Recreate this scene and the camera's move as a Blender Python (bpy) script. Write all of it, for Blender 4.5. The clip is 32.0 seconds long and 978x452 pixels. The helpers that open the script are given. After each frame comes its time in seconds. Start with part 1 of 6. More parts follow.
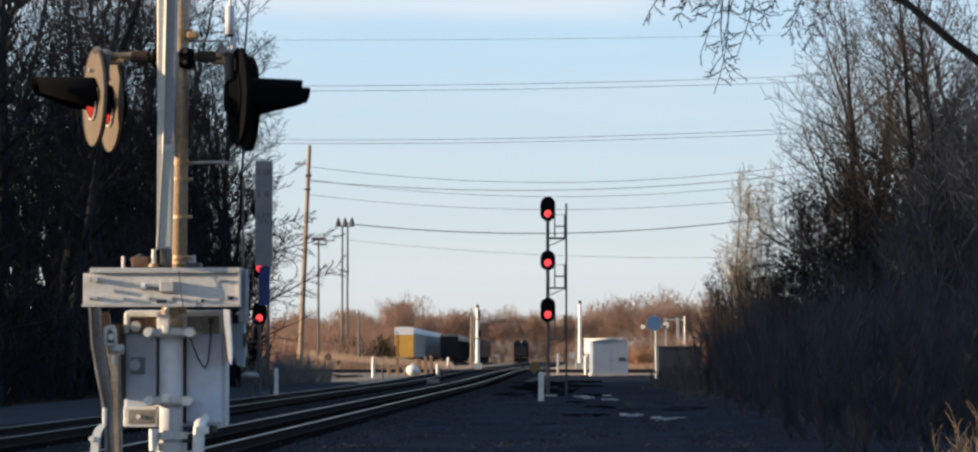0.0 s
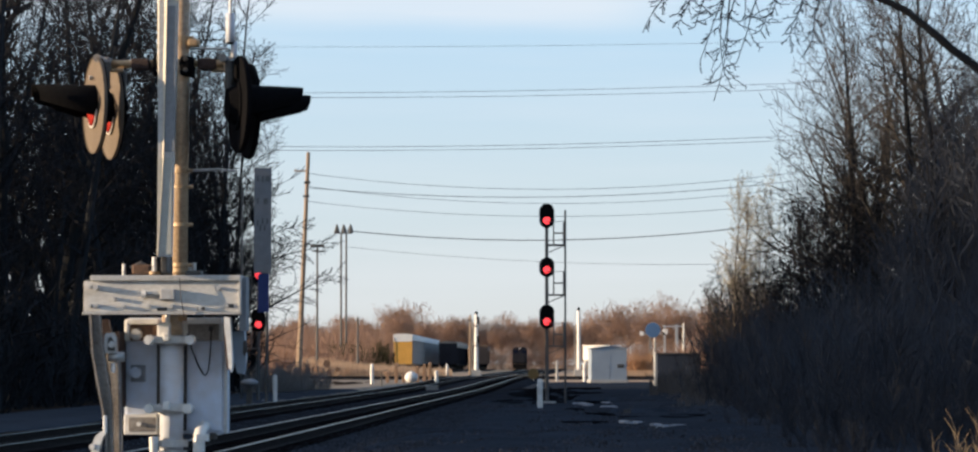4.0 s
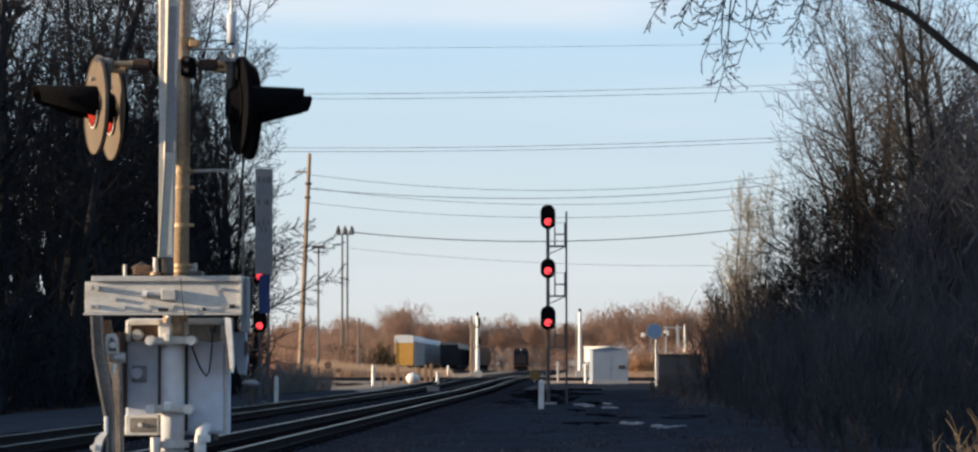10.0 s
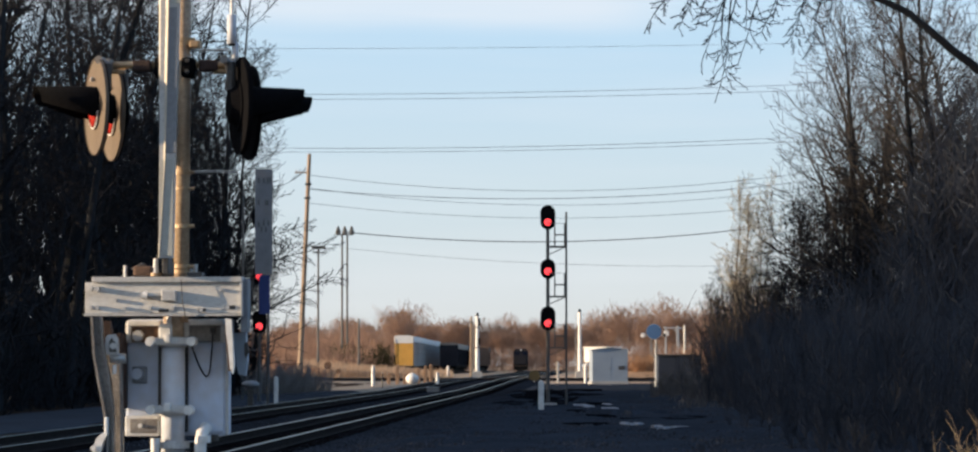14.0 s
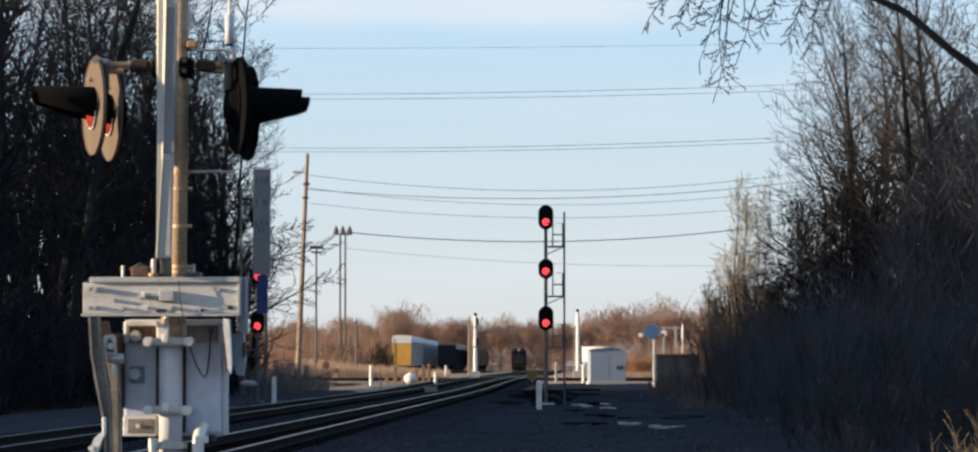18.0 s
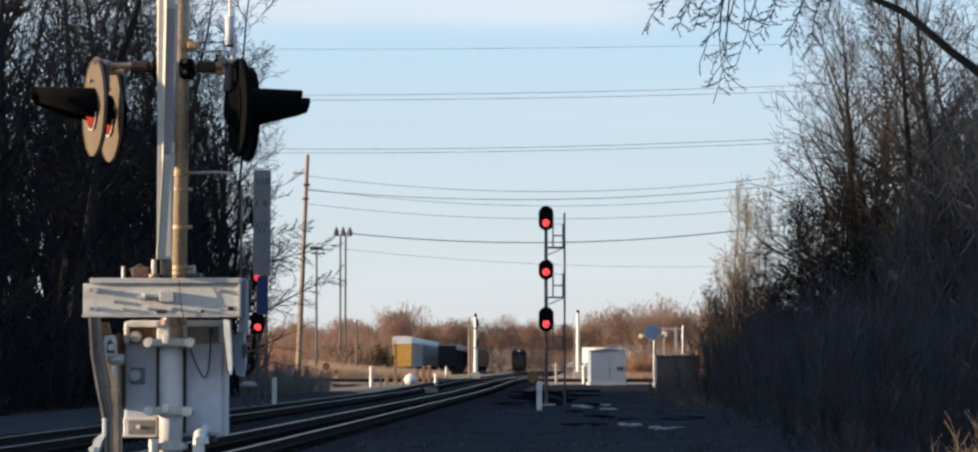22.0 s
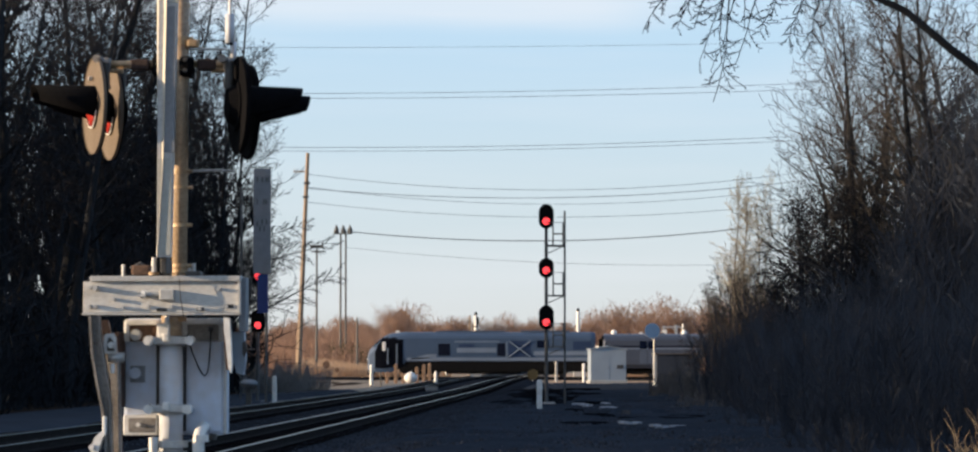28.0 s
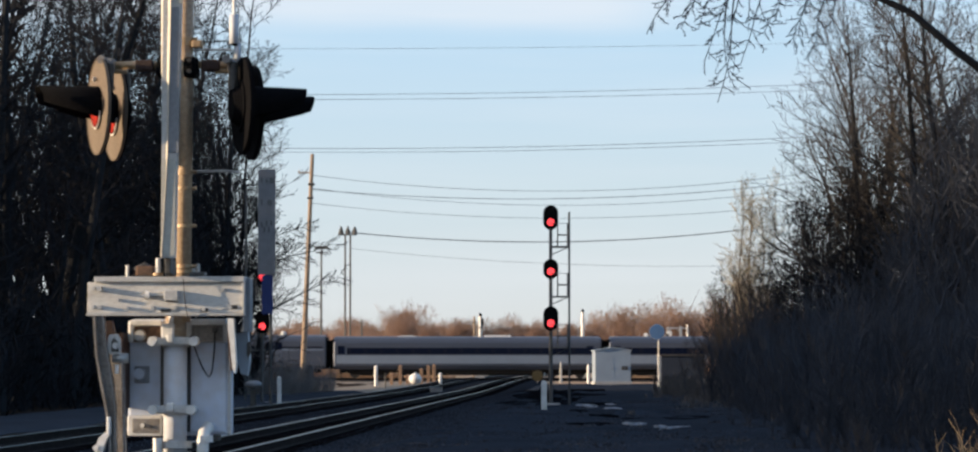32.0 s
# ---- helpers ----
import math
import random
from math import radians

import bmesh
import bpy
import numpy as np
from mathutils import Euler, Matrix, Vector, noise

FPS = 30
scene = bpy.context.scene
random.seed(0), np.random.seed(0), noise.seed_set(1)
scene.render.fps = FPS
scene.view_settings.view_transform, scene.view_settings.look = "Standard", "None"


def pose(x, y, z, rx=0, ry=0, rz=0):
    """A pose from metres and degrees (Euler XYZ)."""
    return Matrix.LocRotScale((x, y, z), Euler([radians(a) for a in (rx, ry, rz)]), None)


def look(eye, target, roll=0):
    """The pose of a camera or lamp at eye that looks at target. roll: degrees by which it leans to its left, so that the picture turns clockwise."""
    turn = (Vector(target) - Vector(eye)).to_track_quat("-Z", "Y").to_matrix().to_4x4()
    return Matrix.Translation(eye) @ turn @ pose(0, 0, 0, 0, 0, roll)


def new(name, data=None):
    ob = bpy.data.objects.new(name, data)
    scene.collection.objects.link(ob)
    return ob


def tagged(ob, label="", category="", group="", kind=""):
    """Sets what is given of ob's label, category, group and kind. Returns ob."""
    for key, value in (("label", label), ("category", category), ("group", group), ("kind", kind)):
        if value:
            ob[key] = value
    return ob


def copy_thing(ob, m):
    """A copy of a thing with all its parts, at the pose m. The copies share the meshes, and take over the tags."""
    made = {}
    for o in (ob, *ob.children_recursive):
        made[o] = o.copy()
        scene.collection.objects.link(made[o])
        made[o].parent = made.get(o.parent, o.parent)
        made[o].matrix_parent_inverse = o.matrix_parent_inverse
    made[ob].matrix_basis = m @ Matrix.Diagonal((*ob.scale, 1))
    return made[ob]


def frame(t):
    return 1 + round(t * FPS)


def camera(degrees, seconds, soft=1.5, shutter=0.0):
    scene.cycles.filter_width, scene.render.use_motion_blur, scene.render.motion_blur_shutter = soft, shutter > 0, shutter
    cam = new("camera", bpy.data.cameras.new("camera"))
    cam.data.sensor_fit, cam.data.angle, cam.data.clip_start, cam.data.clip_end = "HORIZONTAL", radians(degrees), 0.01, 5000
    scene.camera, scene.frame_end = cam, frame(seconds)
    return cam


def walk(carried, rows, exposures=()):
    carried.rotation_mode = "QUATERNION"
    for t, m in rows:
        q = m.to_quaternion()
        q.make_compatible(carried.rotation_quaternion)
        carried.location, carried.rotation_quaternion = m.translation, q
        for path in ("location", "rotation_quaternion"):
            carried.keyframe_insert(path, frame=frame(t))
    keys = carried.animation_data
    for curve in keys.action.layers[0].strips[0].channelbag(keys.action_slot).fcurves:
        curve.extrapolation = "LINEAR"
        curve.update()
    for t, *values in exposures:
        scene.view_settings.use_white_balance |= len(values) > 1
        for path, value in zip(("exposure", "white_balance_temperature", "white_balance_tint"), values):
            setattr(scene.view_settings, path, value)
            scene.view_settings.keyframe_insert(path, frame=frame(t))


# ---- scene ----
# World: y runs away from the camera, x to its right, z = 0 is the top of the rails.
cam = camera(20.0, 32.0, soft=2.3)

# seconds, shift to the right, height, tilt, turn: a phone held almost still on a support
SWAY = [
    (0, 0.011, 1.197, 92.697, 0.023), (0.5, 0.009, 1.203, 92.823, 0.016), (1, 0.009, 1.203, 92.862, 0.016), (1.5, 0.009, 1.200, 92.780, -0.004),
    (2, -0.002, 1.202, 92.831, 0.000), (2.5, -0.004, 1.198, 92.847, 0.000), (3, -0.003, 1.204, 92.866, 0.008), (3.5, -0.000, 1.202, 92.851, 0.000),
    (5.5, -0.003, 1.204, 92.827, -0.008), (6, -0.000, 1.204, 92.847, 0.000), (6.5, -0.000, 1.204, 92.807, 0.000), (7, -0.000, 1.204, 92.847, 0.000),
    (7.5, -0.004, 1.203, 92.862, 0.008), (8, 0.000, 1.204, 92.807, 0.020), (8.5, -0.002, 1.202, 92.859, 0.008), (9, -0.000, 1.202, 92.831, 0.000),
    (9.5, -0.000, 1.202, 92.866, 0.039), (10, 0.000, 1.199, 92.862, 0.020), (10.5, -0.000, 1.202, 92.831, 0.000), (11, 0.000, 1.200, 92.847, 0.020),
    (11.5, -0.003, 1.202, 92.886, 0.004), (12, -0.001, 1.198, 92.827, -0.004), (12.5, 0.004, 1.199, 92.823, -0.020), (13, 0.003, 1.204, 92.827, 0.016),
    (13.5, -0.002, 1.202, 92.847, 0.000), (14, -0.003, 1.202, 92.870, 0.016), (14.5, -0.000, 1.200, 92.886, 0.000), (16.5, -0.000, 1.202, 92.831, -0.020),
    (17, -0.001, 1.204, 92.847, -0.016), (17.5, 0.001, 1.203, 92.862, -0.004), (18, -0.001, 1.204, 92.866, -0.024), (18.5, 0.000, 1.199, 92.843, -0.012),
    (19, 0.000, 1.204, 92.839, -0.032), (19.5, -0.000, 1.202, 92.870, 0.000), (20, -0.002, 1.202, 92.866, 0.000), (20.5, -0.002, 1.202, 92.870, 0.000),
    (21, -0.002, 1.202, 92.866, -0.020), (21.5, 0.002, 1.200, 92.878, 0.000), (22, -0.002, 1.204, 92.886, -0.020), (22.5, -0.002, 1.202, 92.870, -0.020),
    (23, 0.001, 1.201, 92.855, -0.016), (23.5, -0.002, 1.202, 92.851, -0.020), (24, -0.000, 1.199, 92.862, 0.000), (24.5, -0.003, 1.204, 92.866, -0.016),
    (25, 0.000, 1.201, 92.855, -0.012), (25.5, -0.004, 1.204, 92.866, -0.012), (27.5, -0.004, 1.204, 92.866, -0.012), (28, -0.001, 1.202, 92.851, -0.016),
    (28.5, 0.001, 1.200, 92.859, -0.016), (29, -0.005, 1.202, 92.870, -0.016), (29.5, -0.001, 1.201, 92.933, 0.004), (30, -0.001, 1.204, 92.906, 0.055),
    (30.5, -0.004, 1.205, 93.004, 0.059), (31, -0.005, 1.200, 92.886, 0.004), (31.5, -0.000, 1.200, 92.949, 0.031), (32, 0.002, 1.199, 92.874, 0.079),
]

walk(cam, [(t, pose(x, 0, z, tilt, 0, turn)) for t, x, z, tilt, turn in SWAY], exposures=[(0.0, 0.87, 6390, 11), (32.0, 0.87, 6390, 11)])

# ---------------------------------------------------------------- light
SUN_TO = Vector((-0.972, -0.145, 0.145)).normalized()
world = bpy.data.worlds.new("sky")
scene.world = world
world.use_nodes = True
wn, wl = world.node_tree.nodes, world.node_tree.links
wn.clear()
w_out, w_bg = wn.new("ShaderNodeOutputWorld"), wn.new("ShaderNodeBackground")
w_sky = wn.new("ShaderNodeTexSky")
w_sky.sky_type, w_sky.sun_disc = "NISHITA", False
w_sky.sun_elevation = math.asin(SUN_TO.z)
w_sky.sun_rotation = math.atan2(SUN_TO.x, SUN_TO.y)
w_sky.altitude, w_sky.air_density, w_sky.dust_density, w_sky.ozone_density = 200, 1.0, 0.3, 3.0
w_bg.inputs["Strength"].default_value = 0.08
# thin high cloud, drawn out sideways
w_tc, w_map, w_noise, w_ramp = (wn.new("ShaderNodeTexCoord"), wn.new("ShaderNodeMapping"),
                                wn.new("ShaderNodeTexNoise"), wn.new("ShaderNodeValToRGB"))
w_map.inputs["Scale"].default_value = (2.2, 2.2, 26.0)
w_noise.inputs["Scale"].default_value, w_noise.inputs["Detail"].default_value = 1.6, 4.0
w_ramp.color_ramp.elements[0].position, w_ramp.color_ramp.elements[1].position = 0.45, 0.75
w_split, w_low = wn.new("ShaderNodeSeparateXYZ"), wn.new("ShaderNodeMapRange")
w_low.inputs["From Min"].default_value, w_low.inputs["From Max"].default_value = 0.12, 0.24
w_low.inputs["To Min"].default_value, w_low.inputs["To Max"].default_value = 0.92, 0.0
w_haze, w_mix = wn.new("ShaderNodeMix"), wn.new("ShaderNodeMix")
w_haze.data_type = w_mix.data_type = "RGBA"
w_gain = wn.new("ShaderNodeMath")
w_gain.operation = "MULTIPLY"
w_gain.inputs[1].default_value = 0.3
wl.new(w_tc.outputs["Generated"], w_map.inputs["Vector"])
wl.new(w_tc.outputs["Generated"], w_split.inputs[0])
wl.new(w_split.outputs["Z"], w_low.inputs["Value"])
wl.new(w_low.outputs["Result"], w_haze.inputs["Factor"])
wl.new(w_map.outputs["Vector"], w_noise.inputs["Vector"])
wl.new(w_noise.outputs["Fac"], w_ramp.inputs["Fac"])
wl.new(w_ramp.outputs["Color"], w_gain.inputs[0])
# a cirrus bank higher up, fading out to the right
w_bank, w_fade, w_cloud = wn.new("ShaderNodeMapRange"), wn.new("ShaderNodeMapRange"), wn.new("ShaderNodeMath")
for node, lo, hi in ((w_bank, 0.113, 0.128), (w_fade, 0.09, 0.03)):
    node.interpolation_type = "SMOOTHSTEP"
    node.inputs["From Min"].default_value, node.inputs["From Max"].default_value = lo, hi
w_fade.inputs["To Max"].default_value = 0.9
w_warp = wn.new("ShaderNodeMath")
w_warp.operation = "MULTIPLY_ADD"
w_warp.inputs[1].default_value = 0.03
w_shift = wn.new("ShaderNodeMath")
w_shift.operation = "SUBTRACT"
w_shift.inputs[1].default_value = 0.015
wl.new(w_noise.outputs["Fac"], w_warp.inputs[0])
wl.new(w_split.outputs["Z"], w_warp.inputs[2])
wl.new(w_warp.outputs[0], w_shift.inputs[0])
wl.new(w_shift.outputs[0], w_bank.inputs["Value"])
wl.new(w_split.outputs["X"], w_fade.inputs["Value"])
w_cloud.operation = "MULTIPLY"
wl.new(w_bank.outputs["Result"], w_cloud.inputs[0])
wl.new(w_fade.outputs["Result"], w_cloud.inputs[1])
w_sum = wn.new("ShaderNodeMath")
w_sum.operation, w_sum.use_clamp = "MULTIPLY_ADD", True
w_sum.inputs[1].default_value = 0.6
wl.new(w_cloud.outputs[0], w_sum.inputs[0])
wl.new(w_gain.outputs[0], w_sum.inputs[2])
wl.new(w_sum.outputs[0], w_mix.inputs["Factor"])
w_clear = wn.new("ShaderNodeVectorMath")
w_clear.operation = "SCALE"
w_clear.inputs["Scale"].default_value = 2.0
wl.new(w_sky.outputs["Color"], w_clear.inputs[0])
wl.new(w_clear.outputs[0], w_haze.inputs[6])
w_tone, w_height = wn.new("ShaderNodeValToRGB"), wn.new("ShaderNodeMath")
w_height.operation = "MULTIPLY"
w_height.inputs[1].default_value = 4.0
tone = w_tone.color_ramp.elements
tone[0].position, tone[0].color = 0.0, (0.78, 0.79, 0.79, 1)
tone[1].position, tone[1].color = 0.6, (0.53, 0.78, 1.0, 1)
high = tone.new(1.0)
high.color = (0.28, 0.52, 0.95, 1)
mid = tone.new(0.26)
mid.color = (0.675, 0.792, 0.86, 1)
w_up = wn.new("ShaderNodeVectorMath")
w_up.operation = "SCALE"
w_up.inputs["Scale"].default_value = 6.45
wl.new(w_split.outputs["Z"], w_height.inputs[0])
wl.new(w_height.outputs[0], w_tone.inputs["Fac"])
wl.new(w_tone.outputs["Color"], w_up.inputs[0])
wl.new(w_up.outputs["Vector"], w_haze.inputs[7])
wl.new(w_haze.outputs[2], w_mix.inputs[6])
w_mix.inputs[7].default_value = (5.9, 6.1, 6.3, 1)
wl.new(w_mix.outputs[2], w_bg.inputs["Color"])
wl.new(w_bg.outputs["Background"], w_out.inputs["Surface"])
sun = new("sun", bpy.data.lights.new("sun", "SUN"))
sun.data.energy, sun.data.angle, sun.data.color = 5.0, radians(0.6), (1.0, 0.76, 0.50)
sun.matrix_world = look(SUN_TO * 100, (0, 0, 0))


# ---------------------------------------------------------------- materials
def mat(name, base, rough=0.8, metal=0.0, var=0.3, coarse=1.5, fine=25.0, bump=0.3, second=None, split=False, stretch=(1, 1, 1), spec=0.4):
    """A surface whose colour wanders between base and second in large stains and fine grain, with relief of the grain."""
    m = bpy.data.materials.new(name)
    m.use_nodes = True
    n, l = m.node_tree.nodes, m.node_tree.links
    b = n["Principled BSDF"]
    b.inputs["Metallic"].default_value = metal
    b.inputs["Specular IOR Level"].default_value = spec
    tc, mp = n.new("ShaderNodeTexCoord"), n.new("ShaderNodeMapping")
    mp.inputs["Scale"].default_value = stretch
    l.new(tc.outputs["Object"], mp.inputs["Vector"])
    big, small = n.new("ShaderNodeTexNoise"), n.new("ShaderNodeTexNoise")
    for node, s in ((big, coarse), (small, fine)):
        node.inputs["Scale"].default_value, node.inputs["Detail"].default_value = s, 5.0
        l.new(mp.outputs["Vector"], node.inputs["Vector"])
    add = n.new("ShaderNodeMath")
    add.operation = "MULTIPLY_ADD"
    add.inputs[1].default_value = 0.5
    l.new(big.outputs["Fac"], add.inputs[0])
    half = n.new("ShaderNodeMath")
    half.operation = "MULTIPLY"
    half.inputs[1].default_value = 0.5
    l.new(small.outputs["Fac"], half.inputs[0])
    l.new(half.outputs[0], add.inputs[2])
    fac = add.outputs[0]
    if split:
        info = n.new("ShaderNodeNewGeometry") if split == "island" else n.new("ShaderNodeObjectInfo")
        rnd = info.outputs["Random Per Island"] if split == "island" else info.outputs["Random"]
        mixr = n.new("ShaderNodeMath")
        mixr.operation = "MULTIPLY_ADD"
        mixr.inputs[1].default_value = 0.45
        l.new(rnd, mixr.inputs[0])
        sub = n.new("ShaderNodeMath")
        sub.operation = "SUBTRACT"
        sub.inputs[1].default_value = 0.22
        l.new(fac, sub.inputs[0])
        l.new(sub.outputs[0], mixr.inputs[2])
        fac = mixr.outputs[0]
    ramp = n.new("ShaderNodeValToRGB")
    lo, hi = ramp.color_ramp.elements
    lo.position, hi.position = 0.32, 0.68
    second = second or tuple(c * (1 - var) for c in base)
    lo.color, hi.color = (*second, 1), (*base, 1)
    l.new(fac, ramp.inputs["Fac"])
    l.new(ramp.outputs["Color"], b.inputs["Base Color"])
    rr = n.new("ShaderNodeMapRange")
    rr.inputs["To Min"].default_value, rr.inputs["To Max"].default_value = min(1, rough * 1.15), rough * 0.85
    l.new(fac, rr.inputs["Value"])
    l.new(rr.outputs["Result"], b.inputs["Roughness"])
    if bump:
        bp = n.new("ShaderNodeBump")
        bp.inputs["Strength"].default_value, bp.inputs["Distance"].default_value = bump, 0.02
        l.new(small.outputs["Fac"], bp.inputs["Height"])
        l.new(bp.outputs["Normal"], b.inputs["Normal"])
    return m


def glowing(name, colour, strength):
    m = mat(name, colour, 0.3, bump=0)
    b = m.node_tree.nodes["Principled BSDF"]
    b.inputs["Emission Color"].default_value, b.inputs["Emission Strength"].default_value = (*colour, 1), strength
    return m


M_ALU = mat("aluminium paint", (0.56, 0.555, 0.54), 0.55, 0.2, 0.4, 2.5, 40, 0.15, second=(0.36, 0.35, 0.335))
M_WHITE = mat("white enamel", (0.84, 0.83, 0.80), 0.5, 0, 0.3, 2.2, 18, 0.06, second=(0.56, 0.53, 0.49))
M_PLATE = mat("grimy white channel paint", (0.66, 0.645, 0.61), 0.6, 0, 0.4, 4.5, 35, 0.14, second=(0.42, 0.405, 0.38), stretch=(1, 1, 2.5))
# Sleeve and housing are white; the blue of their shade is in the colour.
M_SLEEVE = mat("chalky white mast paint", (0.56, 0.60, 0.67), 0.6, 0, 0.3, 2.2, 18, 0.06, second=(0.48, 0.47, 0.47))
M_HOUSINGSHADE = mat("old white housing paint", (0.54, 0.62, 0.76), 0.55, 0, 0.2, 1.2, 14, 0.04, second=(0.45, 0.47, 0.52))
M_ARM = mat("grimy brown steel", (0.30, 0.28, 0.26), 0.7, 0.15, 0.45, 5, 50, 0.25, second=(0.13, 0.11, 0.095))
M_STRIPE = mat("faded reflective white", (0.44, 0.44, 0.40), 0.6, 0, 0.3, 3, 30, 0.08, second=(0.34, 0.34, 0.31))
M_EDGESUN = mat("sun-bleached cream paint", (0.62, 0.56, 0.46), 0.55, 0, 0.25, 2.5, 25, 0.08)
M_BRASS = mat("tan weathered steel", (0.46, 0.33, 0.19), 0.5, 0.25, 0.4, 6, 50, 0.2, second=(0.26, 0.17, 0.10))
M_RUST = mat("brown rust", (0.20, 0.115, 0.07), 0.8, 0.1, 0.5, 7, 45, 0.35, second=(0.09, 0.055, 0.04))
M_RUSTDARK = mat("dark rust", (0.055, 0.033, 0.027), 0.85, 0.1, 0.5, 5, 40, 0.3)
M_GALV = mat("galvanised steel", (0.50, 0.50, 0.49), 0.45, 0.5, 0.35, 6, 60, 0.1)
M_MAST = mat("weathered mast", (0.50, 0.37, 0.24), 0.5, 0.15, 0.4, 2, 50, 0.15, second=(0.24, 0.16, 0.10))
M_BLACK = mat("flat black paint", (0.006, 0.006, 0.007), 0.85, 0, 0.4, 4, 40, 0.1, spec=0.03)
# Faded black paint; the low sun's warm tan is put into the colour.
M_DISCSUN = mat("weathered disc paint", (0.15, 0.115, 0.08), 0.7, 0, 0.35, 3, 60, 0.15, second=(0.085, 0.06, 0.042))
M_DARKSTEEL = mat("dark steel", (0.09, 0.085, 0.08), 0.55, 0.4, 0.4, 3, 40, 0.2)
M_REDLENS = mat("red lens", (0.38, 0.035, 0.025), 0.15, 0, 0.3, 5, 60, 0.3, spec=0.7)
M_REDLAMP = glowing("red lamp", (1.0, 0.06, 0.07), 1.0)
M_RAILTOP = mat("polished rail", (0.30, 0.285, 0.27), 0.34, 1.0, 0.2, 3, 60, 0.05)
M_RAIL = mat("rusty rail", (0.022, 0.016, 0.014), 0.85, 0.0, 0.4, 3, 50, 0.3, spec=0.05)
M_TIE = mat("tarred tie", (0.012, 0.011, 0.012), 0.85, 0, 0.5, 3, 30, 0.5, split="object", spec=0.0)
# These ground greys lean blue: some of the shade's tint is mixed in.
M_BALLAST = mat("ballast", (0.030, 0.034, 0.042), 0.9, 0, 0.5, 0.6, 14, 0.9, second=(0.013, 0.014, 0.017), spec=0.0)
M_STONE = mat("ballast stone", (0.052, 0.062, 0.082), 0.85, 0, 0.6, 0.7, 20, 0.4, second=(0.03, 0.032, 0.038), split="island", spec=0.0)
# Pale gravel with its shade in the colour; the next one is sunlit gravel.
M_GRAVELSHADE = mat("pale gravel", (0.058, 0.068, 0.084), 0.9, 0, 0.4, 0.3, 12, 0.7, second=(0.042, 0.048, 0.058), spec=0.0)
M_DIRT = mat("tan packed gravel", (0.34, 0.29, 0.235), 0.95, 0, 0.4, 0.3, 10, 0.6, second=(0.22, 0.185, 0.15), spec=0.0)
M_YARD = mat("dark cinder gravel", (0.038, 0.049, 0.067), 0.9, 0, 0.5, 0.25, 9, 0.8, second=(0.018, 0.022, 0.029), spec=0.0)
M_SOIL = mat("dry grass and soil", (0.48, 0.335, 0.225), 0.95, 0, 0.4, 0.05, 3, 0.8, second=(0.32, 0.23, 0.15), spec=0.06)
M_WOODFLOOR = mat("dark leaf litter", (0.05, 0.036, 0.027), 0.95, 0, 0.5, 0.3, 6, 0.8, second=(0.022, 0.018, 0.016), spec=0.0)
M_GRASS = mat("dry tall grass", (0.60, 0.42, 0.28), 0.9, 0, 0.35, 0.1, 5, 0.1, split="island", spec=0.1)
M_GREYBUSH = mat("grey twigs", (0.30, 0.275, 0.26), 0.95, 0, 0.3, 0.8, 8, 0.2, spec=0.06)
M_SCRUB = mat("brown grey scrub", (0.135, 0.128, 0.128), 0.95, 0, 0.3, 0.8, 8, 0.2, spec=0.06)
M_MUD = mat("wet black mud", (0.006, 0.007, 0.009), 0.9, 0, 0.4, 1.5, 12, 0.3, spec=0.0)
M_SNOW = mat("old snow", (0.27, 0.30, 0.34), 0.8, 0, 0.3, 3, 30, 0.4)
# Bark and twigs are darkened in colour for the deep wood's shade.
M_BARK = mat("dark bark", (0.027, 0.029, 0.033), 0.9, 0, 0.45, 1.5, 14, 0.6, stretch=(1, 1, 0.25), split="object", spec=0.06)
M_TWIGSHADE = mat("twigs", (0.022, 0.022, 0.025), 0.9, 0, 0.4, 0.6, 8, 0.2, split="object", spec=0.06)
# Lighter copy of the twigs, with sunlight put into its brown.
M_TWIGBROWN = mat("brown twigs", (0.066, 0.058, 0.052), 0.9, 0, 0.4, 0.6, 8, 0.2, split="object", spec=0.06)
M_BARKPALE = mat("pale bark", (0.16, 0.13, 0.10), 0.85, 0, 0.35, 1.5, 14, 0.4, stretch=(1, 1, 0.25), spec=0.06)
# Twigs made pale: the sunlight on the tree is in their colour.
M_TWIGPALE = mat("pale budding twigs", (0.36, 0.325, 0.26), 0.85, 0, 0.3, 0.8, 8, 0.2, spec=0.06)
M_FARTWIG = mat("far brown twigs", (0.30, 0.195, 0.145), 0.9, 0, 0.22, 0.05, 3, 0.2, split="island", spec=0.06)
# Dark and bluish because the brush's shade is put into the colour.
M_BRUSHSHADE = mat("brush twigs", (0.048, 0.053, 0.066), 0.95, 0, 0.4, 0.8, 8, 0.2, split="object", spec=0.06)
M_TAN = mat("dry tan stems", (0.24, 0.185, 0.125), 0.95, 0, 0.4, 0.8, 10, 0.2, split="object", spec=0.06)
M_CONIFER = mat("dark evergreen", (0.06, 0.055, 0.03), 0.9, 0, 0.4, 1.0, 8, 0.2, spec=0.06)
M_TIMBER = mat("weathered tan timber", (0.36, 0.225, 0.14), 0.9, 0, 0.4, 1.5, 15, 0.3)
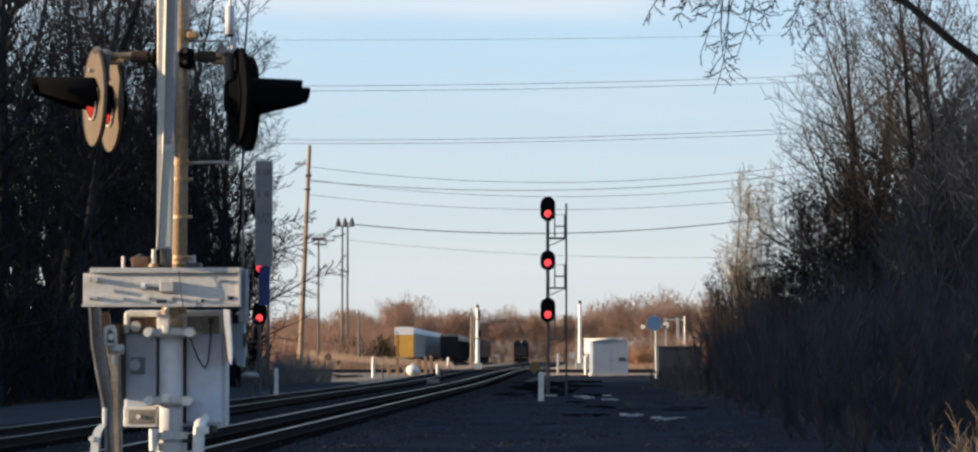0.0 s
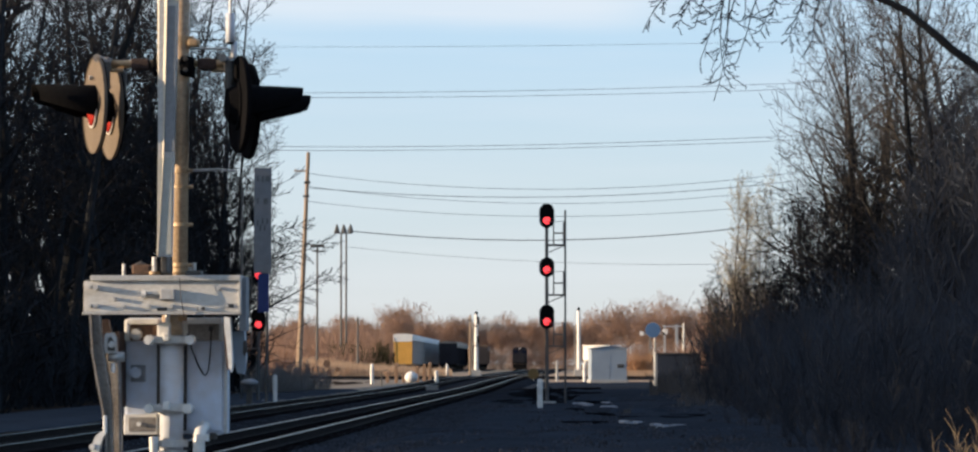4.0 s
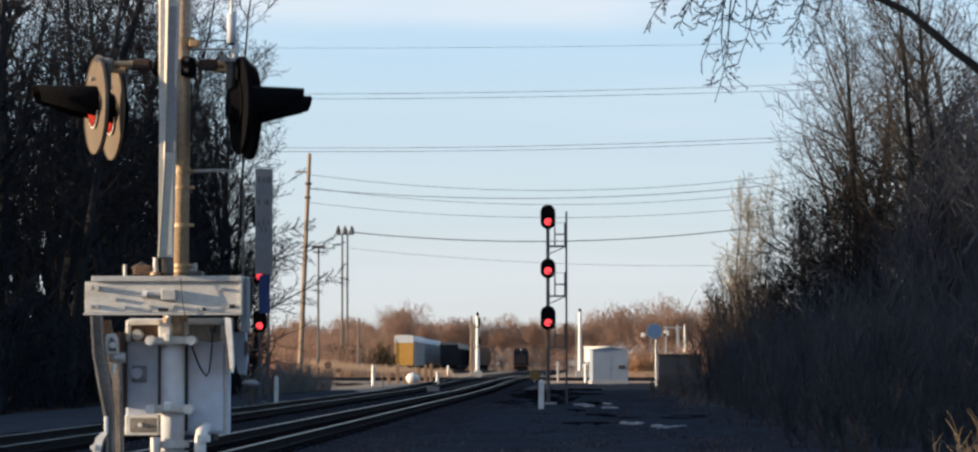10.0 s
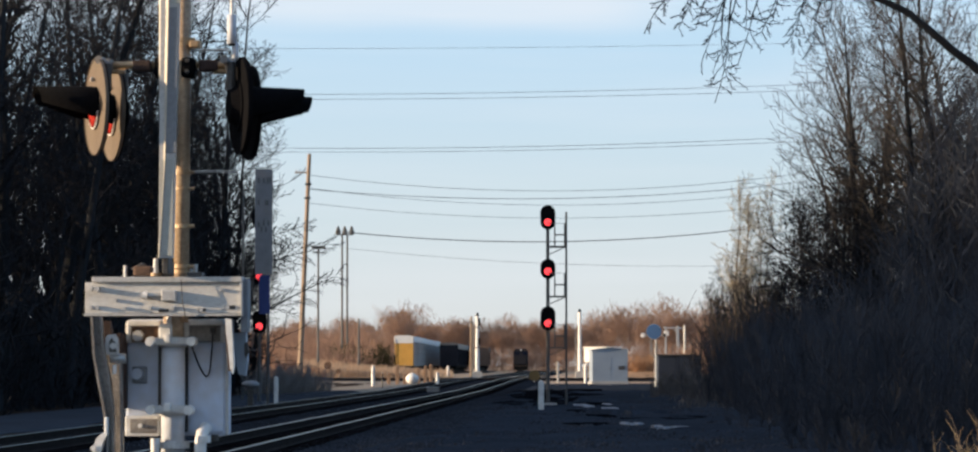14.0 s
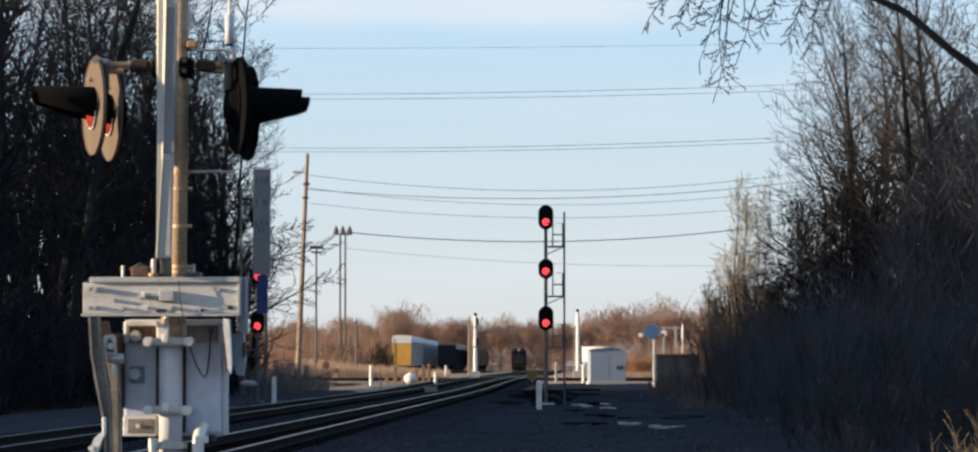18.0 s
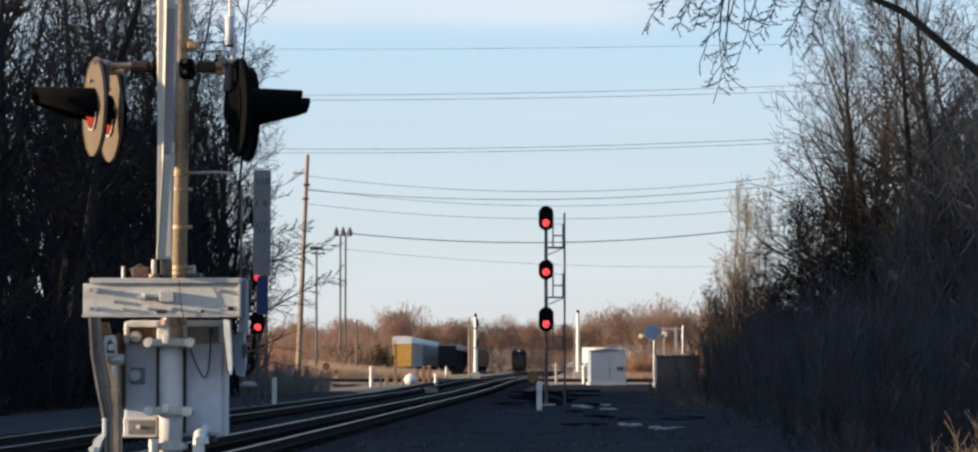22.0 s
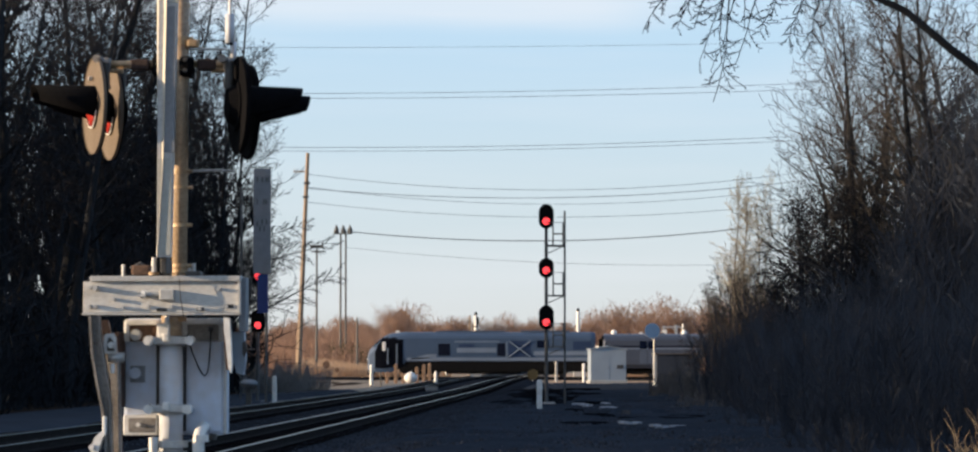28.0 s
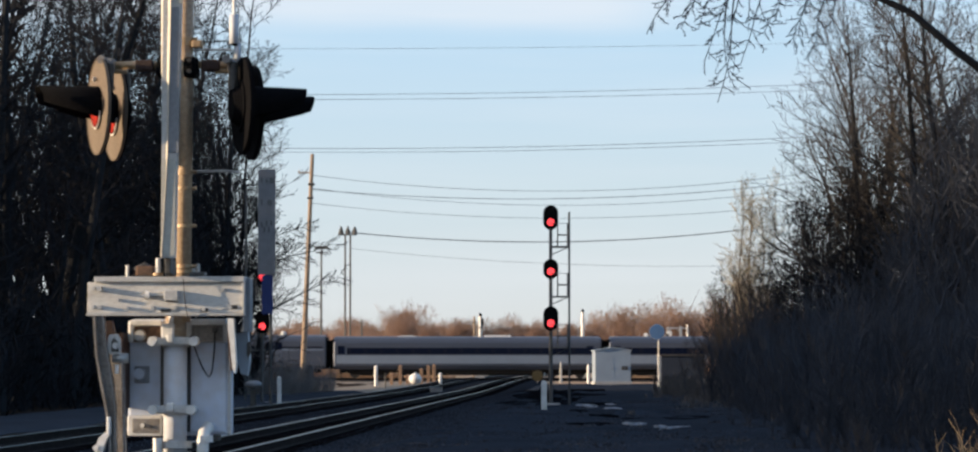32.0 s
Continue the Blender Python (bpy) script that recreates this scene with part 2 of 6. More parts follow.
M_WOODPOLE = mat("old pole wood", (0.36, 0.27, 0.19), 0.85, 0, 0.4, 1.0, 25, 0.4, second=(0.19, 0.13, 0.09), stretch=(1, 1, 0.1))
M_WIRE = mat("weathered wire", (0.10, 0.11, 0.12), 0.6, 0.3, 0.2, 1, 10, 0)
M_SIGNGREY = mat("grey sign back", (0.24, 0.25, 0.27), 0.6, 0.2, 0.3, 3, 40, 0.1)
M_BLUE = mat("blue sign", (0.018, 0.04, 0.17), 0.5, 0, 0.2, 3, 40, 0.05)
M_YELLOW = mat("dull yellow", (0.055, 0.044, 0.017), 0.7, 0, 0.35, 2, 20, 0.2)
M_PLATESHADE = mat("pale blue sign paint", (0.09, 0.19, 0.38), 0.55, 0, 0.2, 2, 20, 0.05)
M_REED = mat("dry orange reeds", (0.46, 0.27, 0.155), 0.9, 0, 0.4, 0.5, 8, 0.2, spec=0.06)
M_ORANGE = mat("yellow car end", (0.68, 0.36, 0.07), 0.6, 0, 0.3, 0.8, 10, 0.1)
M_RACK = mat("rack car side", (0.29, 0.25, 0.205), 0.55, 0.2, 0.3, 0.7, 12, 0.1)
M_ROOFWHITE = mat("pale car roof", (0.78, 0.78, 0.76), 0.6, 0, 0.2, 0.8, 12, 0.1)
M_BOXCAR = mat("dark freight paint", (0.02, 0.02, 0.027), 0.7, 0, 0.35, 0.6, 10, 0.2, spec=0.15)
M_BROWNCAR = mat("brown freight paint", (0.16, 0.10, 0.07), 0.75, 0, 0.35, 0.6, 10, 0.2)
# Train colours are darkened and blued: the flank's shade is in them.
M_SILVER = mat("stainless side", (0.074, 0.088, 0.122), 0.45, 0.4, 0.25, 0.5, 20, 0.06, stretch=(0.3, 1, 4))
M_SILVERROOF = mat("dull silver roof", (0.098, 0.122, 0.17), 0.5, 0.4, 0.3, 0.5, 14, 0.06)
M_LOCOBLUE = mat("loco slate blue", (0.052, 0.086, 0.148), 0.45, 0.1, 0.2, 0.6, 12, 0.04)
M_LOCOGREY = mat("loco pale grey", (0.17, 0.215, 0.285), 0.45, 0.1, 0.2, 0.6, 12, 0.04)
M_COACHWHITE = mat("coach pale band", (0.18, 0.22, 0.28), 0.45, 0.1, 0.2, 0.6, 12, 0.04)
M_LOCOPANEL = mat("loco dark slate", (0.016, 0.036, 0.092), 0.45, 0.1, 0.2, 0.8, 12, 0.04)
M_RAILDULL = mat("dull worn rail", (0.11, 0.108, 0.105), 0.4, 1.0, 0.25, 3, 60, 0.05)
M_LOCODARK = mat("loco dark navy", (0.008, 0.011, 0.024), 0.5, 0, 0.3, 0.8, 12, 0.04, spec=0.05)
M_LOCOMASK = mat("loco matt black", (0.004, 0.005, 0.009), 0.6, 0, 0.3, 0.8, 12, 0.04, spec=0.03)
M_GLASS = mat("dark window glass", (0.006, 0.010, 0.026), 0.2, 0, 0.3, 1, 5, 0, spec=0.05)
M_UNDER = mat("grimy underframe", (0.006, 0.006, 0.0065), 0.8, 0.2, 0.4, 1.5, 15, 0.3, spec=0.15)
M_POLE = mat("grey pole steel", (0.11, 0.11, 0.11), 0.7, 0.2, 0.3, 1.0, 15, 0.1)
M_CONCRETE = mat("concrete", (0.42, 0.41, 0.39), 0.9, 0, 0.3, 1.5, 20, 0.4)
M_SHEDSHADE = mat("dark weathered shed", (0.07, 0.084, 0.115), 0.9, 0, 0.4, 0.7, 10, 0.3, spec=0.06)
M_HUT = mat("hut aluminium panel", (0.31, 0.365, 0.43), 0.5, 0.15, 0.2, 0.8, 15, 0.05)


# ---------------------------------------------------------------- makers
def part(name, bm, material, parent=None, label="", smooth=False):
    me = bpy.data.meshes.new(name)
    bm.to_mesh(me)
    bm.free()
    me.materials.append(material)
    if smooth:
        me.shade_smooth()
    ob = new(name, me)
    ob.parent = parent
    return tagged(ob, label) if label else ob


def twin(ob, m, parent=None):
    """The same mesh once more as a part of its own."""
    o = new(ob.name.split(".")[0], ob.data)
    o.parent = parent or ob.parent
    o.matrix_basis = m
    return o


def thing(name, label, category, m=None, group="", kind=""):
    ob = new(name)
    ob.empty_display_size = 0.2
    if m is not None:
        ob.matrix_basis = m
    return tagged(ob, label, category, group, kind)


def box(bm, x0, x1, y0, y1, z0, z1, bevel=0.0):
    made = bmesh.ops.create_cube(bm, size=1)["verts"]
    for v in made:
        v.co = Vector(((x0 + x1) / 2 + v.co.x * (x1 - x0), (y0 + y1) / 2 + v.co.y * (y1 - y0), (z0 + z1) / 2 + v.co.z * (z1 - z0)))
    if bevel:
        edges = list({e for v in made for e in v.link_edges})
        bmesh.ops.bevel(bm, geom=edges, offset=bevel, segments=2, profile=0.6, affect="EDGES")
    return bm


def a_box(*a, **k):
    return box(bmesh.new(), *a, **k)


def tube(bm, p, q, r0, r1=None, n=12, cap=True):
    p, q = Vector(p), Vector(q)
    r1 = r0 if r1 is None else r1
    side = (q - p).to_track_quat("Z", "Y").to_matrix()
    rings = []
    for c, r in ((p, r0), (q, r1)):
        rings.append([bm.verts.new(c + side @ Vector((r * math.cos(2 * math.pi * i / n), r * math.sin(2 * math.pi * i / n), 0))) for i in range(n)])
    for i in range(n):
        bm.faces.new((rings[0][i], rings[0][(i + 1) % n], rings[1][(i + 1) % n], rings[1][i]))
    if cap:
        bm.faces.new(rings[0][::-1])
        bm.faces.new(rings[1])
    return bm


def a_tube(*a, **k):
    return tube(bmesh.new(), *a, **k)


def line(points, r, n=6, bm=None):
    bm = bm or bmesh.new()
    pts = [Vector(p) for p in points]
    rings, ref = [], None
    for i, p in enumerate(pts):
        d = (pts[min(i + 1, len(pts) - 1)] - pts[max(i - 1, 0)]).normalized()
        u = d.orthogonal().normalized() if ref is None else (ref - d * ref.dot(d)).normalized()
        ref, w = u, d.cross(u)
        rings.append([p + (u * math.cos(2 * math.pi * k / n) + w * math.sin(2 * math.pi * k / n)) * r for k in range(n)])
    return loft(rings, bm)


def slab(outline, y0, y1, bm=None):
    """A plate: an outline of (x, z), from y0 to y1."""
    bm = bm or bmesh.new()
    a, b = [bm.verts.new((x, y0, z)) for x, z in outline], [bm.verts.new((x, y1, z)) for x, z in outline]
    bm.faces.new(a)
    bm.faces.new(b[::-1])
    for i in range(len(a)):
        j = (i + 1) % len(a)
        bm.faces.new((a[j], a[i], b[i], b[j]))
    bmesh.ops.recalc_face_normals(bm, faces=bm.faces)
    return bm


def loft(rings, bm=None):
    bm = bm or bmesh.new()
    made = [[bm.verts.new(p) for p in ring] for ring in rings]
    for a, b in zip(made, made[1:]):
        for i in range(len(a)):
            j = (i + 1) % len(a)
            bm.faces.new((a[i], a[j], b[j], b[i]))
    bm.faces.new(made[0][::-1])
    bm.faces.new(made[-1])
    bmesh.ops.recalc_face_normals(bm, faces=bm.faces)
    return bm


def tubes_mesh(name, segs, sides=3):
    """Many thin tapered sticks as one mesh: segs of start, end, radius at both."""
    p = np.array([s[0][:] for s in segs])
    q = np.array([s[1][:] for s in segs])
    r = np.array([(s[2], s[3]) for s in segs])
    d = q - p
    d /= np.linalg.norm(d, axis=1)[:, None] + 1e-9
    ref = np.where(np.abs(d[:, 2:3]) > 0.9, np.array([[1.0, 0, 0]]), np.array([[0, 0, 1.0]]))
    u = np.cross(d, ref)
    u /= np.linalg.norm(u, axis=1)[:, None]
    w = np.cross(d, u)
    rings = []
    for end, rad in ((p, r[:, 0]), (q, r[:, 1])):
        for k in range(sides):
            a = 2 * math.pi * k / sides
            rings.append(end + (u * math.cos(a) + w * math.sin(a)) * rad[:, None])
    verts = np.stack(rings, axis=1).reshape(-1, 3)
    base = np.arange(len(segs))[:, None] * (2 * sides)
    faces = np.concatenate([base + np.array([[k, (k + 1) % sides, sides + (k + 1) % sides, sides + k]]) for k in range(sides)])
    me = bpy.data.meshes.new(name)
    me.from_pydata(verts.tolist(), [], faces.tolist())
    return me


def stick_part(name, segs, material, parent, sides=3, label=""):
    me = tubes_mesh(name, segs, sides)
    me.materials.append(material)
    ob = new(name, me)
    ob.parent = parent
    return tagged(ob, label) if label else ob


def sheet(name, xs, ys, height, material):
    """A ground sheet over the grid xs, ys, with z from height(x, y)."""
    nx = len(xs)
    verts = [(x, y, height(x, y)) for y in ys for x in xs]
    faces = [(j * nx + i, j * nx + i + 1, (j + 1) * nx + i + 1, (j + 1) * nx + i) for j in range(len(ys) - 1) for i in range(nx - 1)]
    me = bpy.data.meshes.new(name)
    me.from_pydata(verts, [], faces)
    me.materials.append(material)
    me.shade_smooth()
    return new(name, me)


SKEW = 0.0358  # the tracks bear a little to the right of the y axis


def along(u, v, z=0.0):
    """The point v metres down the line, u metres to the right of the line through the camera."""
    return Vector((u + SKEW * v, v, z))


def spread(a, b, step):
    n = max(1, round((b - a) / step))
    return [a + (b - a) * i / n for i in range(n + 1)]


# ---------------------------------------------------------------- ground and tracks
def ground_height(x, y):
    rise = min(1.0, max(0.0, (y - 228) / 40))
    return -0.74 + 0.52 * rise + 0.05 * noise.noise((x * 0.11, y * 0.07, 0))


xs = [-2500, -1200, -600, -300, -160] + spread(-100, 100, 5) + [160, 300, 600, 1200, 2500]
ys = [-400, -150, -60] + spread(-20, 320, 6) + [360, 420, 500, 600, 800, 1200, 2000, 3200, 4800]
ground = tagged(sheet("ground", xs, ys, ground_height, M_SOIL), "dry tan winter grass and bare soil", "ground", kind="structure")


def line_level(v):
    """The main tracks lie a little lower near the camera than at the diamond."""
    f = min(1.0, max(0.0, (v - 150) / 95))
    return -0.27 * (1 - f * f * (3 - 2 * f))


def strip(name, u0, u1, v0, v1, z, material, label, step=3.0, rough=0.03, drop=0.3, level=lambda v: 0.0):
    """A bed along the line with sloping shoulders and an uneven top."""
    us = [u0 - 0.7, u0] + spread(u0 + 0.4, u1 - 0.4, 0.6) + [u1, u1 + 0.7]
    vs = spread(v0, v1, step)
    rng = random.Random(name)
    verts = []
    for v in vs:
        for i, u in enumerate(us):
            edge = i in (0, len(us) - 1)
            verts.append(along(u + (rng.uniform(-0.15, 0.15) if edge else 0), v, z + level(v) - (drop if edge else 0) + rng.uniform(-rough, rough)))
    n = len(us)
    faces = [(j * n + i, j * n + i + 1, (j + 1) * n + i + 1, (j + 1) * n + i) for j in range(len(vs) - 1) for i in range(n - 1)]
    me = bpy.data.meshes.new(name)
    me.from_pydata([v[:] for v in verts], [], faces)
    me.materials.append(material)
    me.shade_smooth()
    return tagged(new(name, me), label, name.replace("_", " "), kind="structure")


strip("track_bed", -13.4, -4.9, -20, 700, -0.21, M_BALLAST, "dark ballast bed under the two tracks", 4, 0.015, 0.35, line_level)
# The apron has the sunlit gravel colour, the road the shaded one.
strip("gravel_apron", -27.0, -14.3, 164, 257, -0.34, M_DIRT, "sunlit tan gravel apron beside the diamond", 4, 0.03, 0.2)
strip("gravel_road", -17.4, -14.2, -20, 166, -0.30, M_GRAVELSHADE, "gravel service road beside the tracks, shade in its colour", 4, 0.03, 0.12)
strip("wood_floor", -58.0, -17.9, -20, 235, -0.33, M_WOODFLOOR, "dark floor of the wood", 6, 0.08, 0.12)
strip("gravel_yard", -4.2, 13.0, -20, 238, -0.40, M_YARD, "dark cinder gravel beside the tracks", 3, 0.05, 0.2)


def rail_bars(lay, length, steps):
    """Rail foot and web as one bar, the bright running surface as another; lay(offset, v, z) gives a point."""
    bars = []
    for outline in (((-0.075, -0.18), (0.075, -0.18), (0.02, -0.15), (0.02, -0.05), (0.036, -0.045), (0.036, -0.012), (-0.036, -0.012), (-0.036, -0.045), (-0.02, -0.05), (-0.02, -0.15)),
                    ((-0.028, -0.010), (0.028, -0.010), (0.022, 0.0), (-0.022, 0.0))):
        bars.append(loft([[lay(o, v, z) for o, z in outline] for v in spread(length[0], length[1], steps)]))
    return bars


def railway(name, label, lay, length, steps, worn=M_RAILTOP):
    t = thing(name, label, "railway track", kind="structure")
    for side in (-0.7535, 0.7535):
        low, top = rail_bars(lambda o, v, z, s=side: lay(o + s, v, z), length, steps)
        r = part("rail", low, M_RAIL, t)
        part("running_surface", top, worn, r, "worn bright steel rail head")
    return t


NEAR_U, FAR_U = -6.95, -11.36
track_near = railway("railway_track", "main line track with worn steel rails on dark ties", lambda o, v, z: along(NEAR_U + o, v, z + line_level(v)), (-20, 700), 15)
track_far = railway("railway_track", "second main track with worn steel rails on dark ties", lambda o, v, z: along(FAR_U + o, v, z + line_level(v)), (-20, 700), 15, M_RAILDULL)
CROSS_Y = 262.0
track_cross = railway("railway_track", "crossing track at a diamond with rusty rail sides", lambda o, v, z: Vector((v, CROSS_Y + o, z + 0.006)), (-420, 460), 40)
cross_bed = bmesh.new()
loft([[Vector((v, CROSS_Y + o, z)) for o, z in ((-2.9, -0.6), (-1.9, -0.19), (1.9, -0.19), (2.9, -0.6))] for v in spread(-420, 460, 20)], cross_bed)
tagged(part("track_bed", cross_bed, M_BALLAST), "ballast bed under the crossing track", "track bed", kind="structure")


# ---------------------------------------------------------------- bare trees and brush
def turned(d, angle, rng):
    side = d.orthogonal().normalized()
    side.rotate(Matrix.Rotation(rng.uniform(0, 2 * math.pi), 3, d))
    return (d * math.cos(angle) + side * math.sin(angle)).normalized()


def tree_sticks(seed, height, r, levels=5, thin=0.009, open_=(16, 40), shoots=0.9, bole=0.3, side=0.5, bow=0.16, lift=0.10):
    """Trunk and crown of a bare tree as sticks: limbs that wander, fork at their ends and carry side shoots."""
    rng = random.Random(seed)
    trunk, crown = [], []

    def limb(p, d, length, rad, level):
        pieces = 5 if level == 0 else 4 if level < 3 else 3
        end = rad * (0.72 if level == 0 else 0.6)
        step = (end / rad) ** (1 / pieces)
        for i in range(pieces):
            wob = bow * (0.35 if level == 0 else 1.5)
            d = (d + Vector((rng.uniform(-wob, wob), rng.uniform(-wob, wob), rng.uniform(-wob, wob) + (lift if level else 0.03)))).normalized()
            q = p + d * (length / pieces)
            nxt = max(thin, rad * step)
            (trunk if level == 0 else crown).append((p, q, rad, nxt))
            p, rad = q, nxt
            if level < levels and rng.random() < shoots and (level > 0 or i >= 2):
                jump = min(levels, level + (2 if level < 2 else 1))
                limb(p, turned(d, radians(rng.uniform(32, 70)), rng), height * 0.2 * 0.76 ** jump * rng.uniform(0.8, 1.5) * side * 2, max(thin, rad * rng.uniform(0.28, 0.45)), jump)
        if level < levels:
            for _ in range(rng.choice((2, 2, 3))):
                limb(p, turned(d, radians(rng.uniform(*open_)), rng), length * rng.uniform(0.62, 0.86) if level else height * 0.25 * rng.uniform(0.8, 1.1), max(thin, rad * rng.uniform(0.6, 0.8)), level + 1)

    limb(Vector((0, 0, -0.4)), Vector((0, 0, 1)), height * bole, r, 0)
    return trunk, crown


def bare_tree(seed, height, r, bark, twig, label, group, **k):
    trunk, crown = tree_sticks(seed, height, r, **k)
    t = thing("bare_tree", label, "tree", group=group)
    stick_part("trunk", trunk, bark, t, 8)
    stick_part("crown", crown, twig, t, 3)
    return t


def leader_sticks(rng, height, r, reach, limbs, thin, first=0.12, lean=(0, 0), steep=0.0, foot=(0, 0), finest=3, stout=(0.25, 0.45), bend=0.1):
    """A leading stem with long wandering side limbs, twigs on twigs."""
    trunk, crown = [], []

    def shoot(p, d, length, rad, level):
        n = (8, 5, 3)[level - 1]
        turn = rng.uniform(0, 6.28)
        for i in range(n):
            w = (0.20, 0.24, 0.28)[level - 1]
            d = (d + Vector((rng.uniform(-w, w), rng.uniform(-w, w), rng.uniform(-w, w) + 0.05))).normalized()
            q = p + d * length / n
            nxt = max(thin, rad * (0.84, 0.8, 0.75)[level - 1])
            crown.append((p, q, rad, nxt))
            p, rad = q, nxt
            if level < finest and i >= 1:
                turn += rng.uniform(2.2, 4.1)
                out = d.orthogonal().normalized()
                out.rotate(Matrix.Rotation(turn, 3, d))
                fork = radians(rng.uniform(28, 58))
                e = (d * math.cos(fork) + out * math.sin(fork)).normalized()
                shoot(p, e, length * rng.uniform(0.38, 0.62) * (1 - 0.45 * i / n), max(thin, rad * 0.6), level + 1)

    n = 14
    p, d = Vector((foot[0], foot[1], -0.4)), Vector((lean[0], lean[1], 1)).normalized()
    stem = [(p, r)]
    for i in range(n):
        d = (d + Vector((rng.uniform(-bend, bend), rng.uniform(-bend, bend), 0.06))).normalized()
        q, nxt = p + d * height / n, max(thin, r * (1 - 0.9 * (i + 1) / n))
        trunk.append((p, q, stem[-1][1], nxt))
        p = q
        stem.append((p, nxt))
    for k in range(limbs):
        f = first + (0.98 - first) * (k + rng.random()) / limbs
        i = min(n - 1, int(f * n))
        o = stem[i][0].lerp(stem[i + 1][0], f * n - i)
        tilt = radians(rng.uniform(55, 88) - 30 * f - steep)
        w = rng.uniform(0, 2 * math.pi)
        e = Vector((math.sin(tilt) * math.cos(w), math.sin(tilt) * math.sin(w), math.cos(tilt)))
        shoot(o, e, height * reach * (1 - 0.62 * f) * rng.uniform(0.65, 1.1), max(thin, stem[i][1] * rng.uniform(*stout)), 1)
    return trunk, crown


def leader_tree(seed, height, r, bark, twig, label, group, reach=0.25, limbs=24, thin=0.014, stems=1, apart=0.22, **k):
    rng = random.Random(seed)
    t = thing("bare_tree", label, "tree", group=group)
    trunk, crown = [], []
    for i in range(stems):
        side = 0.0 if stems == 1 else (i - 0.5 * (stems - 1)) * apart
        one, two = leader_sticks(rng, height * rng.uniform(0.9, 1.0) if stems > 1 else height, r, reach, limbs, thin, lean=(side, 0), foot=(side * 1.2, 0), **k)
        trunk += one
        crown += two
    stick_part("trunk", trunk, bark, t, 8)
    stick_part("crown", crown, twig, t, 3)
    return t


def scatter(kinds, spots, seed, low=0.85, high=1.15):
    """The first of each kind stands at a spot itself, the rest are copies."""
    rng = random.Random(seed)
    for i, (x, y) in enumerate(spots):
        k = kinds[i % len(kinds)]
        s = rng.uniform(low, high)
        m = pose(x, y, ground_height(x, y), rng.uniform(-3, 3), rng.uniform(-3, 3), rng.uniform(0, 360))
        if i < len(kinds):
            k.matrix_basis = m
        else:
            k = copy_thing(k, m)
        k.scale = (s, s, s * rng.uniform(0.92, 1.1))


def on_line(u, v):
    p = along(u, v)
    return p.x, p.y


rng = random.Random(11)
left_kinds = [leader_tree(120 + i, h, r, M_BARK, M_TWIGSHADE, "tall dark bare tree at the edge of a wood", "wood beside the service road", reach=0.24, thin=0.016, limbs=30)
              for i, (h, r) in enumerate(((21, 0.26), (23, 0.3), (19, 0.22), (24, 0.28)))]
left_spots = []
# The nearest trees of these rows are unseen and only cast shade.
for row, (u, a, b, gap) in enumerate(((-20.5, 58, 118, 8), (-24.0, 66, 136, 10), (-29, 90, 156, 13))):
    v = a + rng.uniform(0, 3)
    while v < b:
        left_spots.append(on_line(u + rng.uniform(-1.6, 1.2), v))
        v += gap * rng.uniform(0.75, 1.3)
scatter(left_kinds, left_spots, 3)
# Coarse trees added beyond the left of the view, to keep sun out.
blocker_kinds = [leader_tree(160 + i, 20 + i, 0.28, M_BARK, M_BARK, "dark bare tree added out of view to block the sun", "trees deep in the wood", reach=0.27, thin=0.11, limbs=13, finest=2) for i in range(3)]
blocker_spots = [on_line(u + rng.uniform(-2, 2), v + rng.uniform(-2, 2)) for u, a, b, gap in ((-23, 34, 60, 8), (-28, 34, 90, 8), (-34, 34, 166, 11), (-40, 34, 168, 13), (-47, 34, 170, 13), (-55, 34, 170, 14), (-63, 28, 170, 6), (-70, 25, 170, 7), (-78, 24, 170, 7)) for v in range(a, b, gap)]
scatter(blocker_kinds, blocker_spots, 41, 0.85, 1.1)
slim_kinds = [bare_tree(35 + i, 19, 0.11, M_BARK, M_TWIGSHADE, "slim dark young tree inside the wood", "young trees of the wood", levels=3, thin=0.016, shoots=0.6, bole=0.45, lift=0.14) for i in range(3)]
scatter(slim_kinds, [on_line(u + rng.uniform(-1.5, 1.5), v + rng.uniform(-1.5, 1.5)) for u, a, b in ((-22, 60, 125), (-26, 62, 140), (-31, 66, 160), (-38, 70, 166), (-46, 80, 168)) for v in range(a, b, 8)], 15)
edge_kinds = [leader_tree(130 + i, 22, 0.2, M_BARK, M_TWIGSHADE, "tall dark bare tree with long wandering limbs", "wood beside the service road", reach=0.24, thin=0.014, limbs=36, stout=(0.3, 0.55)) for i in range(3)]
front_kinds = [leader_tree(170 + i, 24, 0.27, M_BARK, M_TWIGSHADE, "tall dark bare tree with a high dense crown", "wood beside the service road", reach=0.32, thin=0.015, limbs=27, first=0.34, stout=(0.3, 0.55)) for i in range(3)]
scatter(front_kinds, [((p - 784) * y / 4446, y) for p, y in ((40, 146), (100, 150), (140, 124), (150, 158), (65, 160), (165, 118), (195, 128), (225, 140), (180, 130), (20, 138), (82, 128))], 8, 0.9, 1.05)
